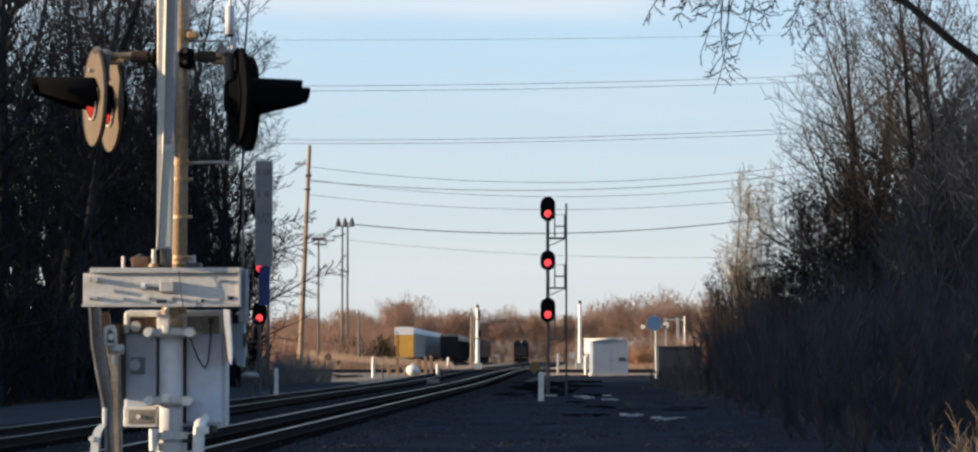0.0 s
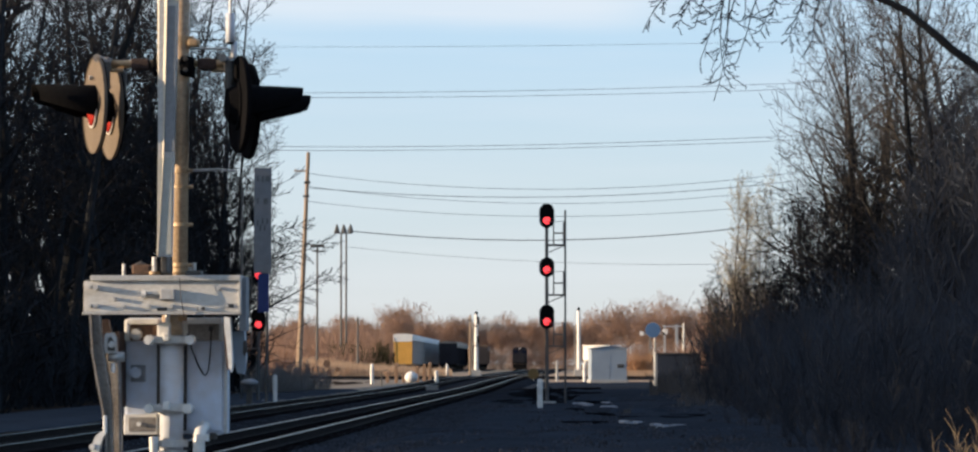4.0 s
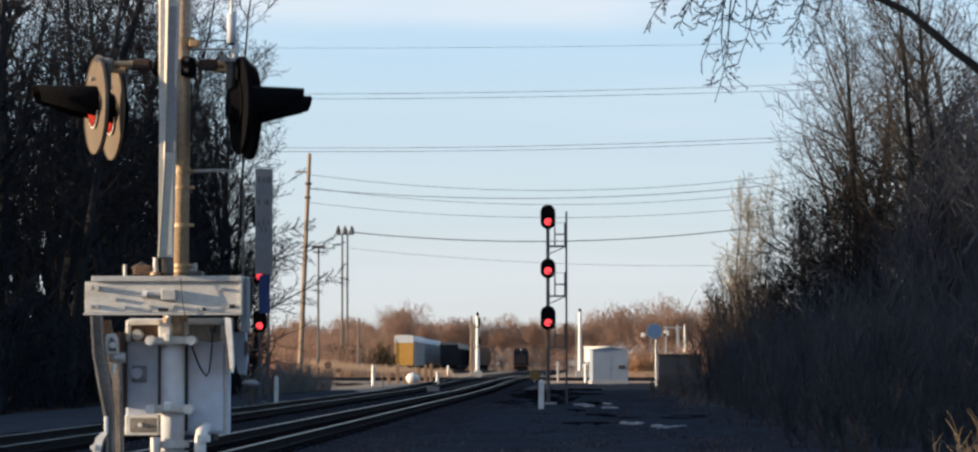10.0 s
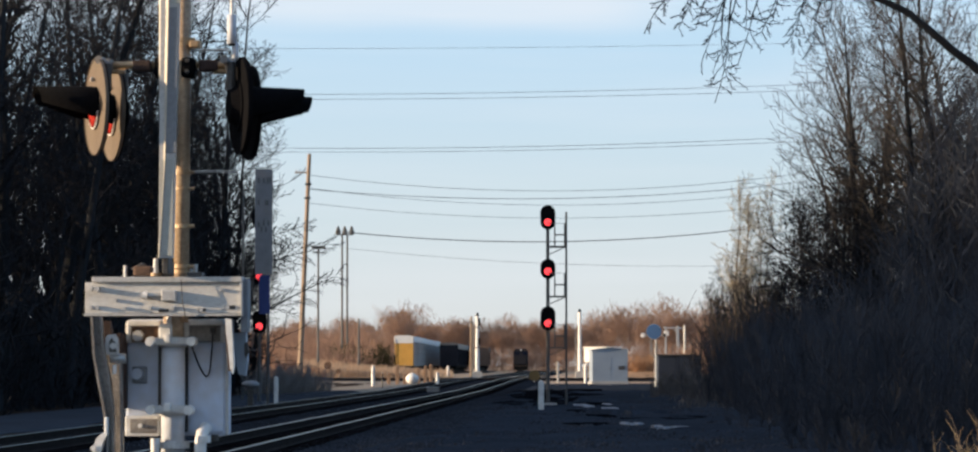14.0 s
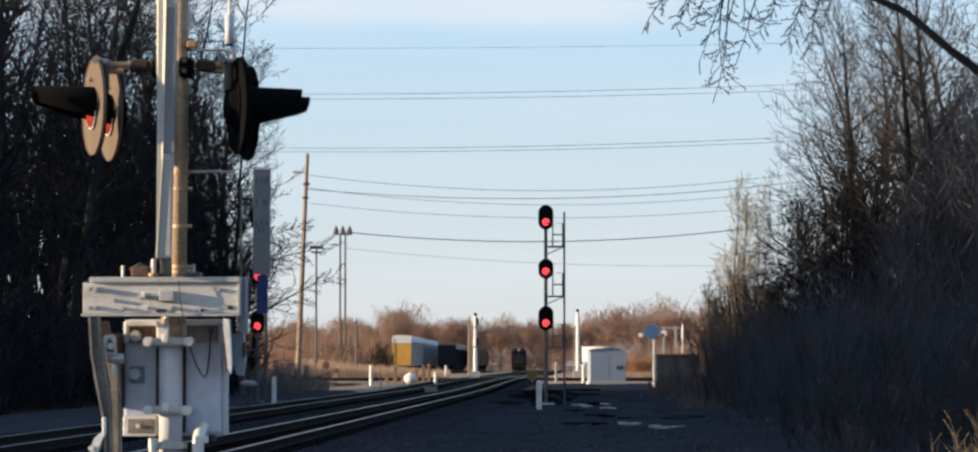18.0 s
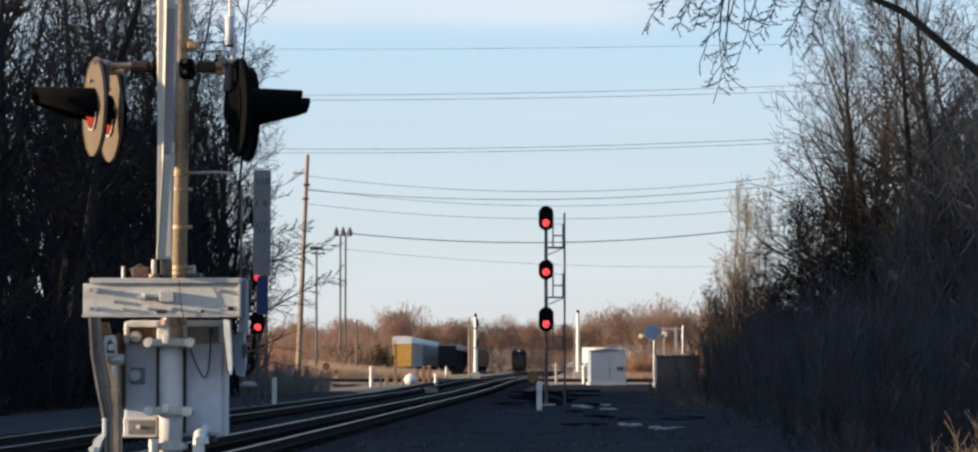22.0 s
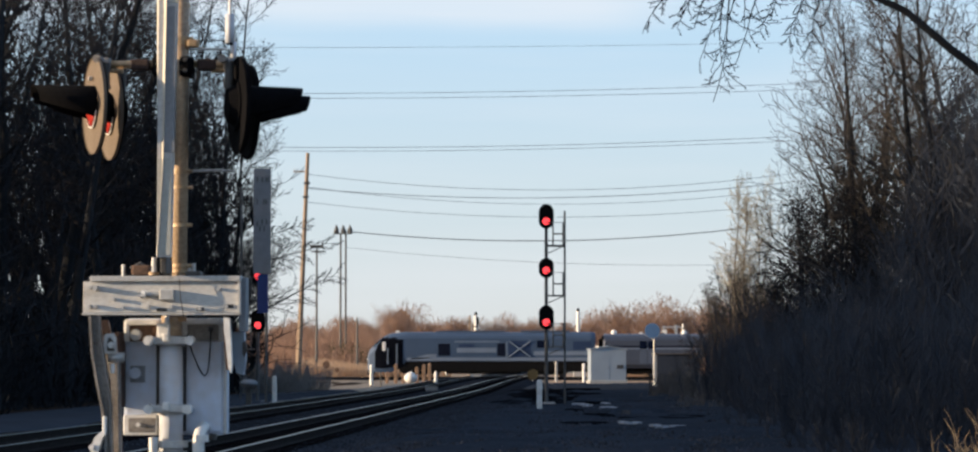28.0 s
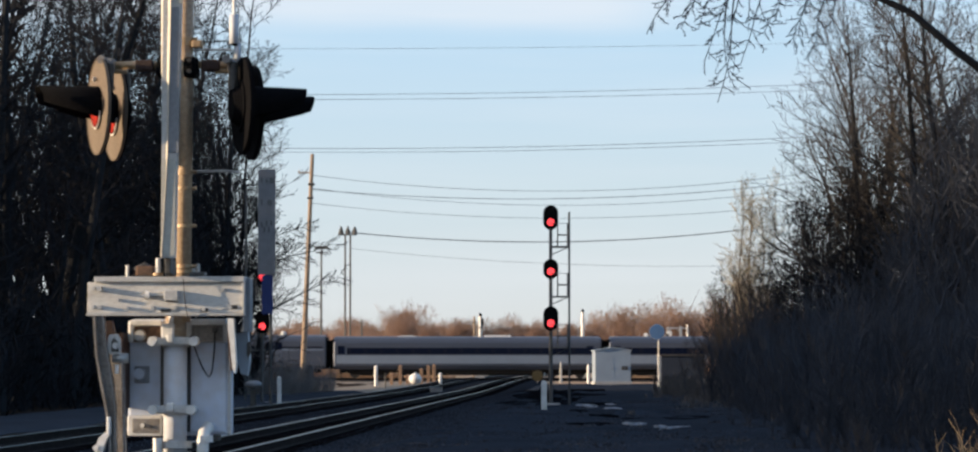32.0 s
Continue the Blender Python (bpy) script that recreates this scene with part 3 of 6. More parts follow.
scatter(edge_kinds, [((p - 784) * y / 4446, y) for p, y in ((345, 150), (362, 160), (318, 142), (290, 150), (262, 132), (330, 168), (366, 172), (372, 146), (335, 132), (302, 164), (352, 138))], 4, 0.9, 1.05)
low_edge_tree = leader_tree(151, 14, 0.17, M_BARK, M_TWIGSHADE, "dark bare tree with low spreading limbs at the wood's end", "wood beside the service road", reach=0.34, thin=0.014, limbs=36, first=0.2, stout=(0.3, 0.55))
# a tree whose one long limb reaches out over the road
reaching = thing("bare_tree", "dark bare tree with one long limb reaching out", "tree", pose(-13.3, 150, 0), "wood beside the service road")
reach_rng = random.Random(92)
trunk_r, crown_r = leader_sticks(reach_rng, 12.0, 0.18, 0.2, 16, 0.014, first=0.3)
limb_r = []


def reach_out(p, d, length, rad, level):
    n = (9, 6, 3)[level]
    for i in range(n):
        w = (0.10, 0.2, 0.3)[level]
        d = (d + Vector((reach_rng.uniform(-w, w), reach_rng.uniform(-w, w), reach_rng.uniform(-w, w)))).normalized()
        q = p + d * length / n
        limb_r.append((p, q, rad, max(0.013, rad * 0.84)))
        p, rad = q, max(0.013, rad * 0.84)
        if level < 2 and i >= 1:
            for side in (-1, 1):
                e = (d + Vector((0.1, reach_rng.uniform(-0.4, 0.4), side * reach_rng.uniform(0.4, 1.0)))).normalized()
                reach_out(p, e, length * reach_rng.uniform(0.22, 0.36) * (1 - 0.4 * i / n), max(0.013, rad * 0.55), level + 1)


reach_out(Vector((0.25, 0, 3.7)), Vector((0.90, 0, 0.44)), 5.2, 0.085, 0)
reach_out(Vector((0.2, 0, 6.2)), Vector((0.85, 0.1, 0.42)), 4.6, 0.07, 0)
reach_out(Vector((0.15, 0, 7.8)), Vector((0.88, -0.1, 0.3)), 3.4, 0.05, 0)
stick_part("trunk", trunk_r, M_BARK, reaching, 8)
stick_part("limb", limb_r, M_BARK, reaching, 5)
stick_part("crown", crown_r, M_TWIGSHADE, reaching, 3)
scatter([low_edge_tree], [(-13.462, 150), (-13.414, 140), (-15.383, 166)], 29, 0.95, 1.1)
right_kinds = [leader_tree(140 + i, 21, 0.3, M_BARK, M_TWIGBROWN, "tall bare tree with brown sunlit top", "wood beyond the brush", reach=0.44, thin=0.013, limbs=31, first=0.2, stout=(0.45, 0.75)) for i in range(4)]
right_spots = [(20.3, 150), (24.3, 172), (22.2, 142), (22.6, 134), (26.4, 152), (24.0, 128), (27.6, 164), (26.0, 140), (22.6, 162), (24.6, 166), (21.3, 156), (28.6, 176)]
scatter(right_kinds, right_spots, 5, 0.88, 1.05)
for i in range(12):
    v = rng.uniform(120, 180)
    k = copy_thing(slim_kinds[i % 3], pose(v * rng.uniform(0.15, 0.2), v, -0.5, 0, 0, rng.uniform(0, 360)))
    s = rng.uniform(0.6, 0.85)
    k.scale = (s, s, s)

pale = leader_tree(77, 14.2, 0.10, M_BARKPALE, M_TWIGPALE, "pale tree, sunlight of its upper branches in the twig colour", "", reach=0.31, thin=0.0125, limbs=19, stems=5, apart=0.09, first=0.3, steep=26, stout=(0.4, 0.7), bend=0.05)
pale.matrix_basis = pose(17.6, 190, -0.3, 0, 0, 10)
# Small trees added around the pale one imitate shade on its lower half.
grey_small = leader_tree(79, 9.5, 0.10, M_BARK, M_TWIGBROWN, "small grey-brown bare tree added to darken a pale one's foot", "smaller trees beyond the brush", reach=0.36, limbs=26, thin=0.013, stems=2, apart=0.15, steep=10)
scatter([grey_small], [(16.9, 194), (17.6, 197), (18.7, 195), (16.4, 199), (16.2, 184), (17.0, 182), (17.9, 184), (18.6, 180), (17.5, 178)], 61, 0.72, 0.95)
small_dark = leader_tree(78, 11.5, 0.15, M_BARK, M_TWIGSHADE, "slender dark bare tree beside a pale one", "smaller trees beyond the brush", reach=0.42, limbs=30, thin=0.014, stout=(0.3, 0.6), bend=0.06)
scatter([small_dark], [(17.2, 150), (18.8, 165), (20.7, 182), (18.0, 158), (21.7, 180), (18.652, 146), (19.2, 154), (20.6, 168), (19.0, 150), (21.4, 172), (20.0, 146), (18.0, 141), (21.2, 160), (22.4, 168), (21.8, 187)], 21, 0.87, 1.12)

for i, (x, y) in enumerate(((17.6, 200), (18.6, 204), (19.9, 202), (21.1, 206), (16.9, 198), (22.4, 205), (20.6, 196))):
    k = copy_thing(small_dark, pose(x, y, -0.6, 0, 0, 50 * i))
    k.scale = (0.8, 0.8, 0.66 + 0.05 * (i % 3))


def stick_haze(rng, out, centre, rx, rz, count, length, r):
    """Fine twigs that fill a crown, thicker towards its shell, pointing up and outwards."""
    for _ in range(count):
        d = Vector((rng.gauss(0, 1), rng.gauss(0, 1), rng.gauss(0.25, 1))).normalized()
        k = rng.random() ** 0.45
        p = centre + Vector((d.x * rx, d.y * rx, d.z * rz)) * k
        e = (d * 0.8 + Vector((rng.uniform(-.6, .6), rng.uniform(-.6, .6), rng.uniform(0.0, 1.0)))).normalized()
        l = length * rng.uniform(0.5, 1.3)
        out.append((p - e * l * 0.5, p + e * l * 0.5, r, r * 0.5))


def brush(seed, height, width, stems, material, label, group, thin=0.006, fork=30):
    """A many-stemmed shrub."""
    rng = random.Random(seed)
    t = thing("shrub", label, "shrub", group=group)
    stem_s, twig_s = [], []
    for _ in range(stems):
        a, rr = rng.uniform(0, 2 * math.pi), width * 0.42 * math.sqrt(rng.random())
        p = Vector((rr * math.cos(a), rr * math.sin(a), -0.25))
        d = Vector((0.5 * math.cos(a) * rr / width, 0.5 * math.sin(a) * rr / width, 1)).normalized()
        h = height * rng.uniform(0.6, 1.0) * (1 - 0.35 * (rr / width / 0.42) ** 2)
        rad = rng.uniform(0.010, 0.02)
        for i in range(4):
            d = (d + Vector((rng.uniform(-.2, .2), rng.uniform(-.2, .2), 0.03))).normalized()
            q = p + d * h / 4
            stem_s.append((p, q, rad, rad * 0.75))
            for _ in range(fork // 4):
                e = turned(d, radians(rng.uniform(15, 60)), rng)
                e = (e + Vector((0, 0, 0.25))).normalized()
                o = p.lerp(q, rng.random())
                l = h * rng.uniform(0.08, 0.2)
                m = o + e * l
                twig_s.append((o, m, thin * 1.3, thin * 0.8))
                if rng.random() < 0.5:
                    twig_s.append((m, m + turned(e, radians(25), rng) * l * 0.7, thin * 0.8, thin * 0.5))
            p, rad = q, rad * 0.75
    tagged(stick_part("stem", stem_s, material, t), kind="stuff")
    stick_part("crown", twig_s, material, t)
    return t


brush_kinds = [brush(60 + i, h, w, 24, M_BRUSHSHADE, "dense dark leafless brush beside the yard", "brush beside the yard", thin=0.0065, fork=56)
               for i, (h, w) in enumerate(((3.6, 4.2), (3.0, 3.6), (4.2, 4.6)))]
brush_spots = []
for k in range(4):
    v = 46 + 2 * k
    while v < 150:
        x = 0.085 * v + 2.2 + max(0.0, (75 - v) * 0.05) + k * 2.6 + rng.uniform(-0.6, 0.6)
        if x < 0.24 * v:
            brush_spots.append((x, v))
        v += 6.0 * rng.uniform(0.85, 1.3)
left_brush = [brush(70 + i, h, 5.0, 30, M_BRUSHSHADE, "dense dark undergrowth beyond the yard", "undergrowth beyond the yard", thin=0.010, fork=44) for i, h in enumerate((5.0, 5.6))]
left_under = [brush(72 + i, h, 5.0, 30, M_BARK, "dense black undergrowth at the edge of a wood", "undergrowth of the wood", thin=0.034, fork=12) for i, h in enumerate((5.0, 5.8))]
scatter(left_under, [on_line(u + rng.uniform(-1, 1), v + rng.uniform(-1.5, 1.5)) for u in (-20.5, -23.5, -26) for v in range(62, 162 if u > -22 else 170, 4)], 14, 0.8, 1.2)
scatter(brush_kinds, brush_spots, 6, 0.85, 1.25)
scatter(left_brush, [(0.097 * v + 3 + 3.2 * k + rng.uniform(-1, 1), v + rng.uniform(-2, 2)) for k in range(3) for v in range(92, 160, 9)], 16, 0.85, 1.2)

# the distant wood: countless crowns, one body
def skyline(bearing):
    """How tall the wood stands against its usual height, by the bearing's tangent."""
    hump = 0.34 * math.exp(-((bearing + 0.033) / 0.013) ** 2) + 0.22 * math.exp(-((bearing + 0.003) / 0.006) ** 2)
    return 0.86 + hump + 0.42 / (1 + math.exp(-(bearing - 0.035) / 0.006)) + 0.30 * noise.noise((bearing * 110, 0.7, 3))


far_s = []
for y0, gap, low, high in ((585, 6.5, 8, 11), (620, 5.5, 10, 13), (655, 5.5, 11, 14), (700, 5.5, 12, 15), (750, 6, 13, 16)):
    x = -0.118 * y0
    while x < 0.13 * y0:
        h = rng.uniform(low, high) * skyline(x / y0)
        px, py = x, y0 + rng.uniform(-12, 12)
        w = h * rng.uniform(0.3, 0.42)
        x += gap * rng.uniform(0.7, 1.3)
        if y0 == 585 and px > -17:
            continue
        far_s.append((Vector((px, py, -0.6)), Vector((px + rng.uniform(-.5, .5), py, h * 0.55)), 0.16, 0.1))
        for _ in range(9):
            foot = Vector((px, py, h * rng.uniform(0.2, 0.5)))
            tip = Vector((px + rng.uniform(-w, w) * 0.85, py + rng.uniform(-w, w) * 0.7, h * rng.uniform(0.6, 1.0)))
            knee = foot.lerp(tip, 0.5) + Vector((rng.uniform(-.4, .4), 0, rng.uniform(-.6, .1)))
            far_s += [(foot, knee, 0.08, 0.055), (knee, tip, 0.055, 0.03)]
        for _ in range(5):
            lobe = Vector((px + rng.uniform(-w, w) * 0.6, py, h * rng.uniform(0.35, 0.78)))
            stick_haze(rng, far_s, lobe, w * 0.62, h * 0.22, 200, 1.0, 0.045)
        stick_haze(rng, far_s, Vector((px, py, h * 0.45)), w * 1.1, h * 0.42, 200, 1.1, 0.05)
tagged(stick_part("distant_wood", far_s, M_FARTWIG, None), "brown bare wood in the distance, lit by low sun", "wood", kind="stuff")
low_s = []
for k in range(170):
    px, py = rng.uniform(-80, 90), rng.uniform(560, 640)
    if py < 600 and -17 < px < 13:
        continue
    h = rng.uniform(3.5, 7)
    stick_haze(rng, low_s, Vector((px, py, h * 0.4)), 3.6, h * 0.6, 260, 1.1, 0.045)
for k in range(16):
    stick_haze(rng, low_s, Vector((-16 + 1.9 * k, rng.uniform(606, 640), 1.6)), 3.0, 2.6, 260, 1.1, 0.05)
for k in range(64):
    py = rng.uniform(440, 580)
    px = rng.uniform(-0.078, -0.037) * py
    h = rng.uniform(5, 9.5)
    stick_haze(rng, low_s, Vector((px, py, h * 0.45)), 3.0, h * 0.55, 300, 1.2, 0.028)
tagged(stick_part("distant_brush", low_s, M_FARTWIG, None), "brown brush at the foot of a distant wood", "brush", kind="stuff")
mid_brush = [brush(99 + i, 4.0, 4.5, 26, M_FARTWIG, "brown brush beside the field", "brush beside the field", thin=0.02, fork=28) for i in range(2)]
scatter(mid_brush, [((p - 784) * y / 4446, y) for p, y in ((440, 300), (455, 330), (470, 360), (520, 380), (540, 395), (556, 390), (570, 400), (590, 420), (530, 410), (1100, 300), (1120, 280), (1080, 320), (1140, 290), (1165, 250), (1188, 240), (1212, 235), (1150, 260), (1235, 230))], 10, 0.9, 1.3)
bank = bmesh.new()
bank_rows = []
for i in range(40):
    x = -20.5 + 0.42 * i
    h = (1.2 - 0.04 * i * 0.42) * (0.8 + 0.4 * noise.noise((x * 0.5, 1, 2))) - 0.1
    wob = 1.5 * noise.noise((x * 0.3, 4, 1))
    bank_rows.append([Vector((x, 283 + wob + o, -0.7 + (h + 0.7) * k)) for o, k in ((-2.2, 0.0), (-1.2, 0.62), (-0.3, 0.9), (1.0, 1.0), (3.5, 0.92), (6.5, 0.0))])
loft(bank_rows, bank)
tagged(part("field_bank", bank, M_SOIL), "low tan bank of dry earth and grass", "bank", kind="structure")
grass_s = []
for _ in range(19000):
    y = 268 + 160 * rng.random() ** 1.8
    x = (rng.uniform(-300, -60) if rng.random() < 0.85 else rng.uniform(180, 290)) * y / 4446
    p = Vector((x, y, ground_height(x, y) - 0.05))
    tall = (0.75 + 1.1 * noise.noise((x * 0.12, y * 0.12, 5)) ** 2 + max(0.0, -x - 9) * 0.09) if x < 0 else 0.8
    if x > -9 and x < 0 and rng.random() < (x + 9) / 6:
        continue
    grass_s.append((p, p + Vector((rng.uniform(-.3, .3), rng.uniform(-.25, .25), rng.uniform(0.4, 1.1) * tall)), 0.035, 0.014))
tagged(stick_part("dry_grass", grass_s, M_GRASS, None), "tall dry tan grass in the sunlit field", "grass", kind="stuff")
reeds = brush(111, 3.0, 3.4, 70, M_REED, "tall orange-brown dry reeds beyond the crossing track", "dry reeds", thin=0.03, fork=16)
scatter([reeds], [(15.0, 286), (16.1, 288), (17.0, 291), (15.6, 289), (16.7, 287)], 23, 0.84, 0.92)
near_tan = brush(103, 1.5, 1.3, 30, M_TAN, "dry tan shrub in front of dark brush", "", thin=0.004)
near_tan.matrix_basis = pose(5.6, 31, -0.5)
field_bush = brush(104, 2.5, 3.2, 46, M_GREYBUSH, "grey leafless bush beside the service road", "bushes beside the road", thin=0.008, fork=64)
scatter([field_bush], [(-11.185, 148), (-10.876, 154), (-11.628, 144), (-10.652, 160), (-11.732, 160), (-12.211, 156)], 12, 0.85, 1.0)
yard_edge = brush(107, 2.0, 3.0, 44, M_SCRUB, "low grey-brown scrub at the end of the yard", "scrub at the end of the yard", thin=0.012, fork=26)
scatter([yard_edge], [(10.256, 150), (10.476, 142), (10.448, 158), (10.584, 136), (11.372, 160), (10.393, 128), (11.888, 155), (12.019, 146)], 13, 0.9, 1.1)
low_edge = brush(108, 1.0, 2.6, 40, M_SCRUB, "low grey-brown scrub beside the gravel", "scrub at the end of the yard", thin=0.007, fork=30)
scatter([low_edge], [(8.666, 128), (8.506, 116), (8.629, 138), (7.977, 104), (8.813, 124)], 18, 0.7, 1.1)
for px, y in ((1172, 120), (1196, 112), (1224, 120), (1210, 130), (1250, 116), (1182, 132), (1240, 128)):
    k = copy_thing(brush_kinds[2], pose((px - 784) * y / 4446, y, -0.5, 0, 0, px))
    k.scale = (1.0, 1.0, 1.12)
for px, y, s in ((1168, 136, 0.52), (1190, 130, 0.62), (1215, 138, 0.66), (1240, 130, 0.66), (1268, 136, 0.68), (1295, 130, 0.72), (1325, 138, 0.78), (1204, 146, 0.7), (1255, 148, 0.72), (1150, 150, 0.46)):
    k = copy_thing(left_brush[px % 2], pose((px - 784) * y / 4446, y, -0.4, 0, 0, px))
    k.scale = (s, s, s)
# fine growth deep inside both woods; unseen parts on the left block sun
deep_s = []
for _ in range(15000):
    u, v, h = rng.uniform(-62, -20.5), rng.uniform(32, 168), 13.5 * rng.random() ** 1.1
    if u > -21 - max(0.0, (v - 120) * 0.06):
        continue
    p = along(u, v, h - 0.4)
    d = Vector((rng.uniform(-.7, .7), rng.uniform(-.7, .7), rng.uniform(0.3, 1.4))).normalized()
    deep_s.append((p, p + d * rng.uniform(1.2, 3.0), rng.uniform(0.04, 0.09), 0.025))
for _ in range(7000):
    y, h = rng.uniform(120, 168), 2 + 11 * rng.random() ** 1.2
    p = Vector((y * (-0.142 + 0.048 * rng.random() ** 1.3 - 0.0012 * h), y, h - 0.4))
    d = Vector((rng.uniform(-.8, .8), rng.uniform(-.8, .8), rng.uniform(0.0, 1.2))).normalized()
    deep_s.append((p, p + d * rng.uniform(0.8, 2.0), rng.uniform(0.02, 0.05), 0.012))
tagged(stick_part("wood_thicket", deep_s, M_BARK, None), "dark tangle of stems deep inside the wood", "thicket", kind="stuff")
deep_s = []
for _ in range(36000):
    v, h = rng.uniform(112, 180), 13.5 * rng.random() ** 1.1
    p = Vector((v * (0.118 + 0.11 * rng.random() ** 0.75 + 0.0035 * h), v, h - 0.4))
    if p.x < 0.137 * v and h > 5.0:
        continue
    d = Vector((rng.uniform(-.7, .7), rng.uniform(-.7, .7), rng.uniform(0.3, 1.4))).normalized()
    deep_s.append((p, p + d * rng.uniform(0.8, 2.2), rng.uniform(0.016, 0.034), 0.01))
tagged(stick_part("wood_thicket", deep_s, M_BRUSHSHADE, None), "dark tangle of stems behind the brush", "thicket", kind="stuff")
dark_bush = brush(105, 5.2, 6.5, 46, M_CONIFER, "large dark brown bush in the field", "bushes in the field", thin=0.03, fork=36)
dark_bush.matrix_basis = pose(-16.488, 405, -0.3)
dark_bush_far = copy_thing(dark_bush, pose(-21.499, 412, -0.3, 0, 0, 80))

# a near tree outside the view whose limb hangs over the yard
rng = random.Random(31)
limb_tree = thing("overhanging_tree", "dark bare tree limb hanging over the yard", "tree")
LY = 35.0
limb_path = [Vector(p) for p in ((7.9, LY, 3.3), (6.9, LY, 4.36), (6.16, LY, 4.97), (5.86, LY, 5.19), (5.60, LY, 5.42), (5.286, LY, 5.68),
                                 (4.98, LY, 5.82), (4.5, LY + 0.1, 6.02), (3.8, LY + 0.2, 6.25), (2.85, LY + 0.2, 6.32), (1.95, LY, 6.17))]
base = Vector((8.077, LY, -0.7))
trunk_s = [(base, Vector((base.x + 0.1, LY, 1.5)), 0.24, 0.2), (Vector((base.x + 0.1, LY, 1.5)), limb_path[0], 0.2, 0.13), (limb_path[0], limb_path[0] + Vector((0.5, 0.6, 4.5)), 0.12, 0.03)]
radii = (0.075, 0.065, 0.056, 0.053, 0.050, 0.046, 0.042, 0.036, 0.028, 0.022, 0.016)
limb_s = [(p, q, a, b) for p, q, a, b in zip(limb_path, limb_path[1:], radii, radii[1:])]
twig_s = []


def twig(p, d, length, rad, level):
    """A hanging spray of fine twigs, its side shoots curling upwards."""
    n = (7, 5, 3)[level]
    for i in range(n):
        w = (0.17, 0.26, 0.3)[level]
        d = (d + Vector((rng.uniform(-w, w), rng.uniform(-w, w), rng.uniform(-w, w) - (0.11 if level == 0 else -0.05)))).normalized()
        q = p + d * length / n
        twig_s.append((p, q, rad, max(0.0052, rad * 0.82)))
        p, rad = q, max(0.0052, rad * 0.82)
        if level < 2 and (i >= 1 or level):
            for side in (-1, 1):
                if rng.random() < 0.55:
                    e = (d * 0.9 + Vector((side * rng.uniform(0.35, 0.9), rng.uniform(-.4, .4), rng.uniform(-0.2, 0.35)))).normalized()
                    twig(p, e, length * rng.uniform(0.12, 0.34) * (1 - 0.3 * i / n), max(0.0052, rad * 0.7), level + 1)


for x0, z0, x1, z1 in ((2.35, 6.0, 1.75, 5.40), (2.95, 6.10, 2.40, 5.45), (2.75, 6.10, 2.22, 5.72), (3.2, 6.12, 2.86, 5.05), (3.75, 6.12, 3.38, 5.3), (3.12, 6.13, 2.37, 4.95), (2.73, 6.05, 2.13, 5.56), (3.06, 6.05, 2.66, 4.63), (3.14, 6.13, 2.89, 4.19), (3.46, 6.13, 3.23, 4.80), (4.22, 6.21, 3.57, 5.33), (4.33, 6.13, 3.74, 5.09), (3.77, 6.13, 3.57, 5.50), (4.43, 6.05, 4.25, 5.42), (2.45, 6.05, 2.11, 5.74), (3.32, 6.13, 3.00, 5.34), (4.07, 6.13, 3.88, 5.26)):
    way = Vector((x1 - x0, 0, z1 - z0))
    foot_ = Vector((x0, LY + 0.2, z0))
    near_ = min(limb_path, key=lambda q: abs(q.x - x0))
    twig_s.append((near_, foot_, 0.02, 0.016))
    twig(foot_, way.normalized(), way.length * 0.84, 0.014, 0)
stick_part("trunk", trunk_s, M_BARK, limb_tree, 10)
stick_part("limb", limb_s, M_BARK, limb_tree, 8)
stick_part("crown", twig_s, M_BARK, limb_tree, 4)


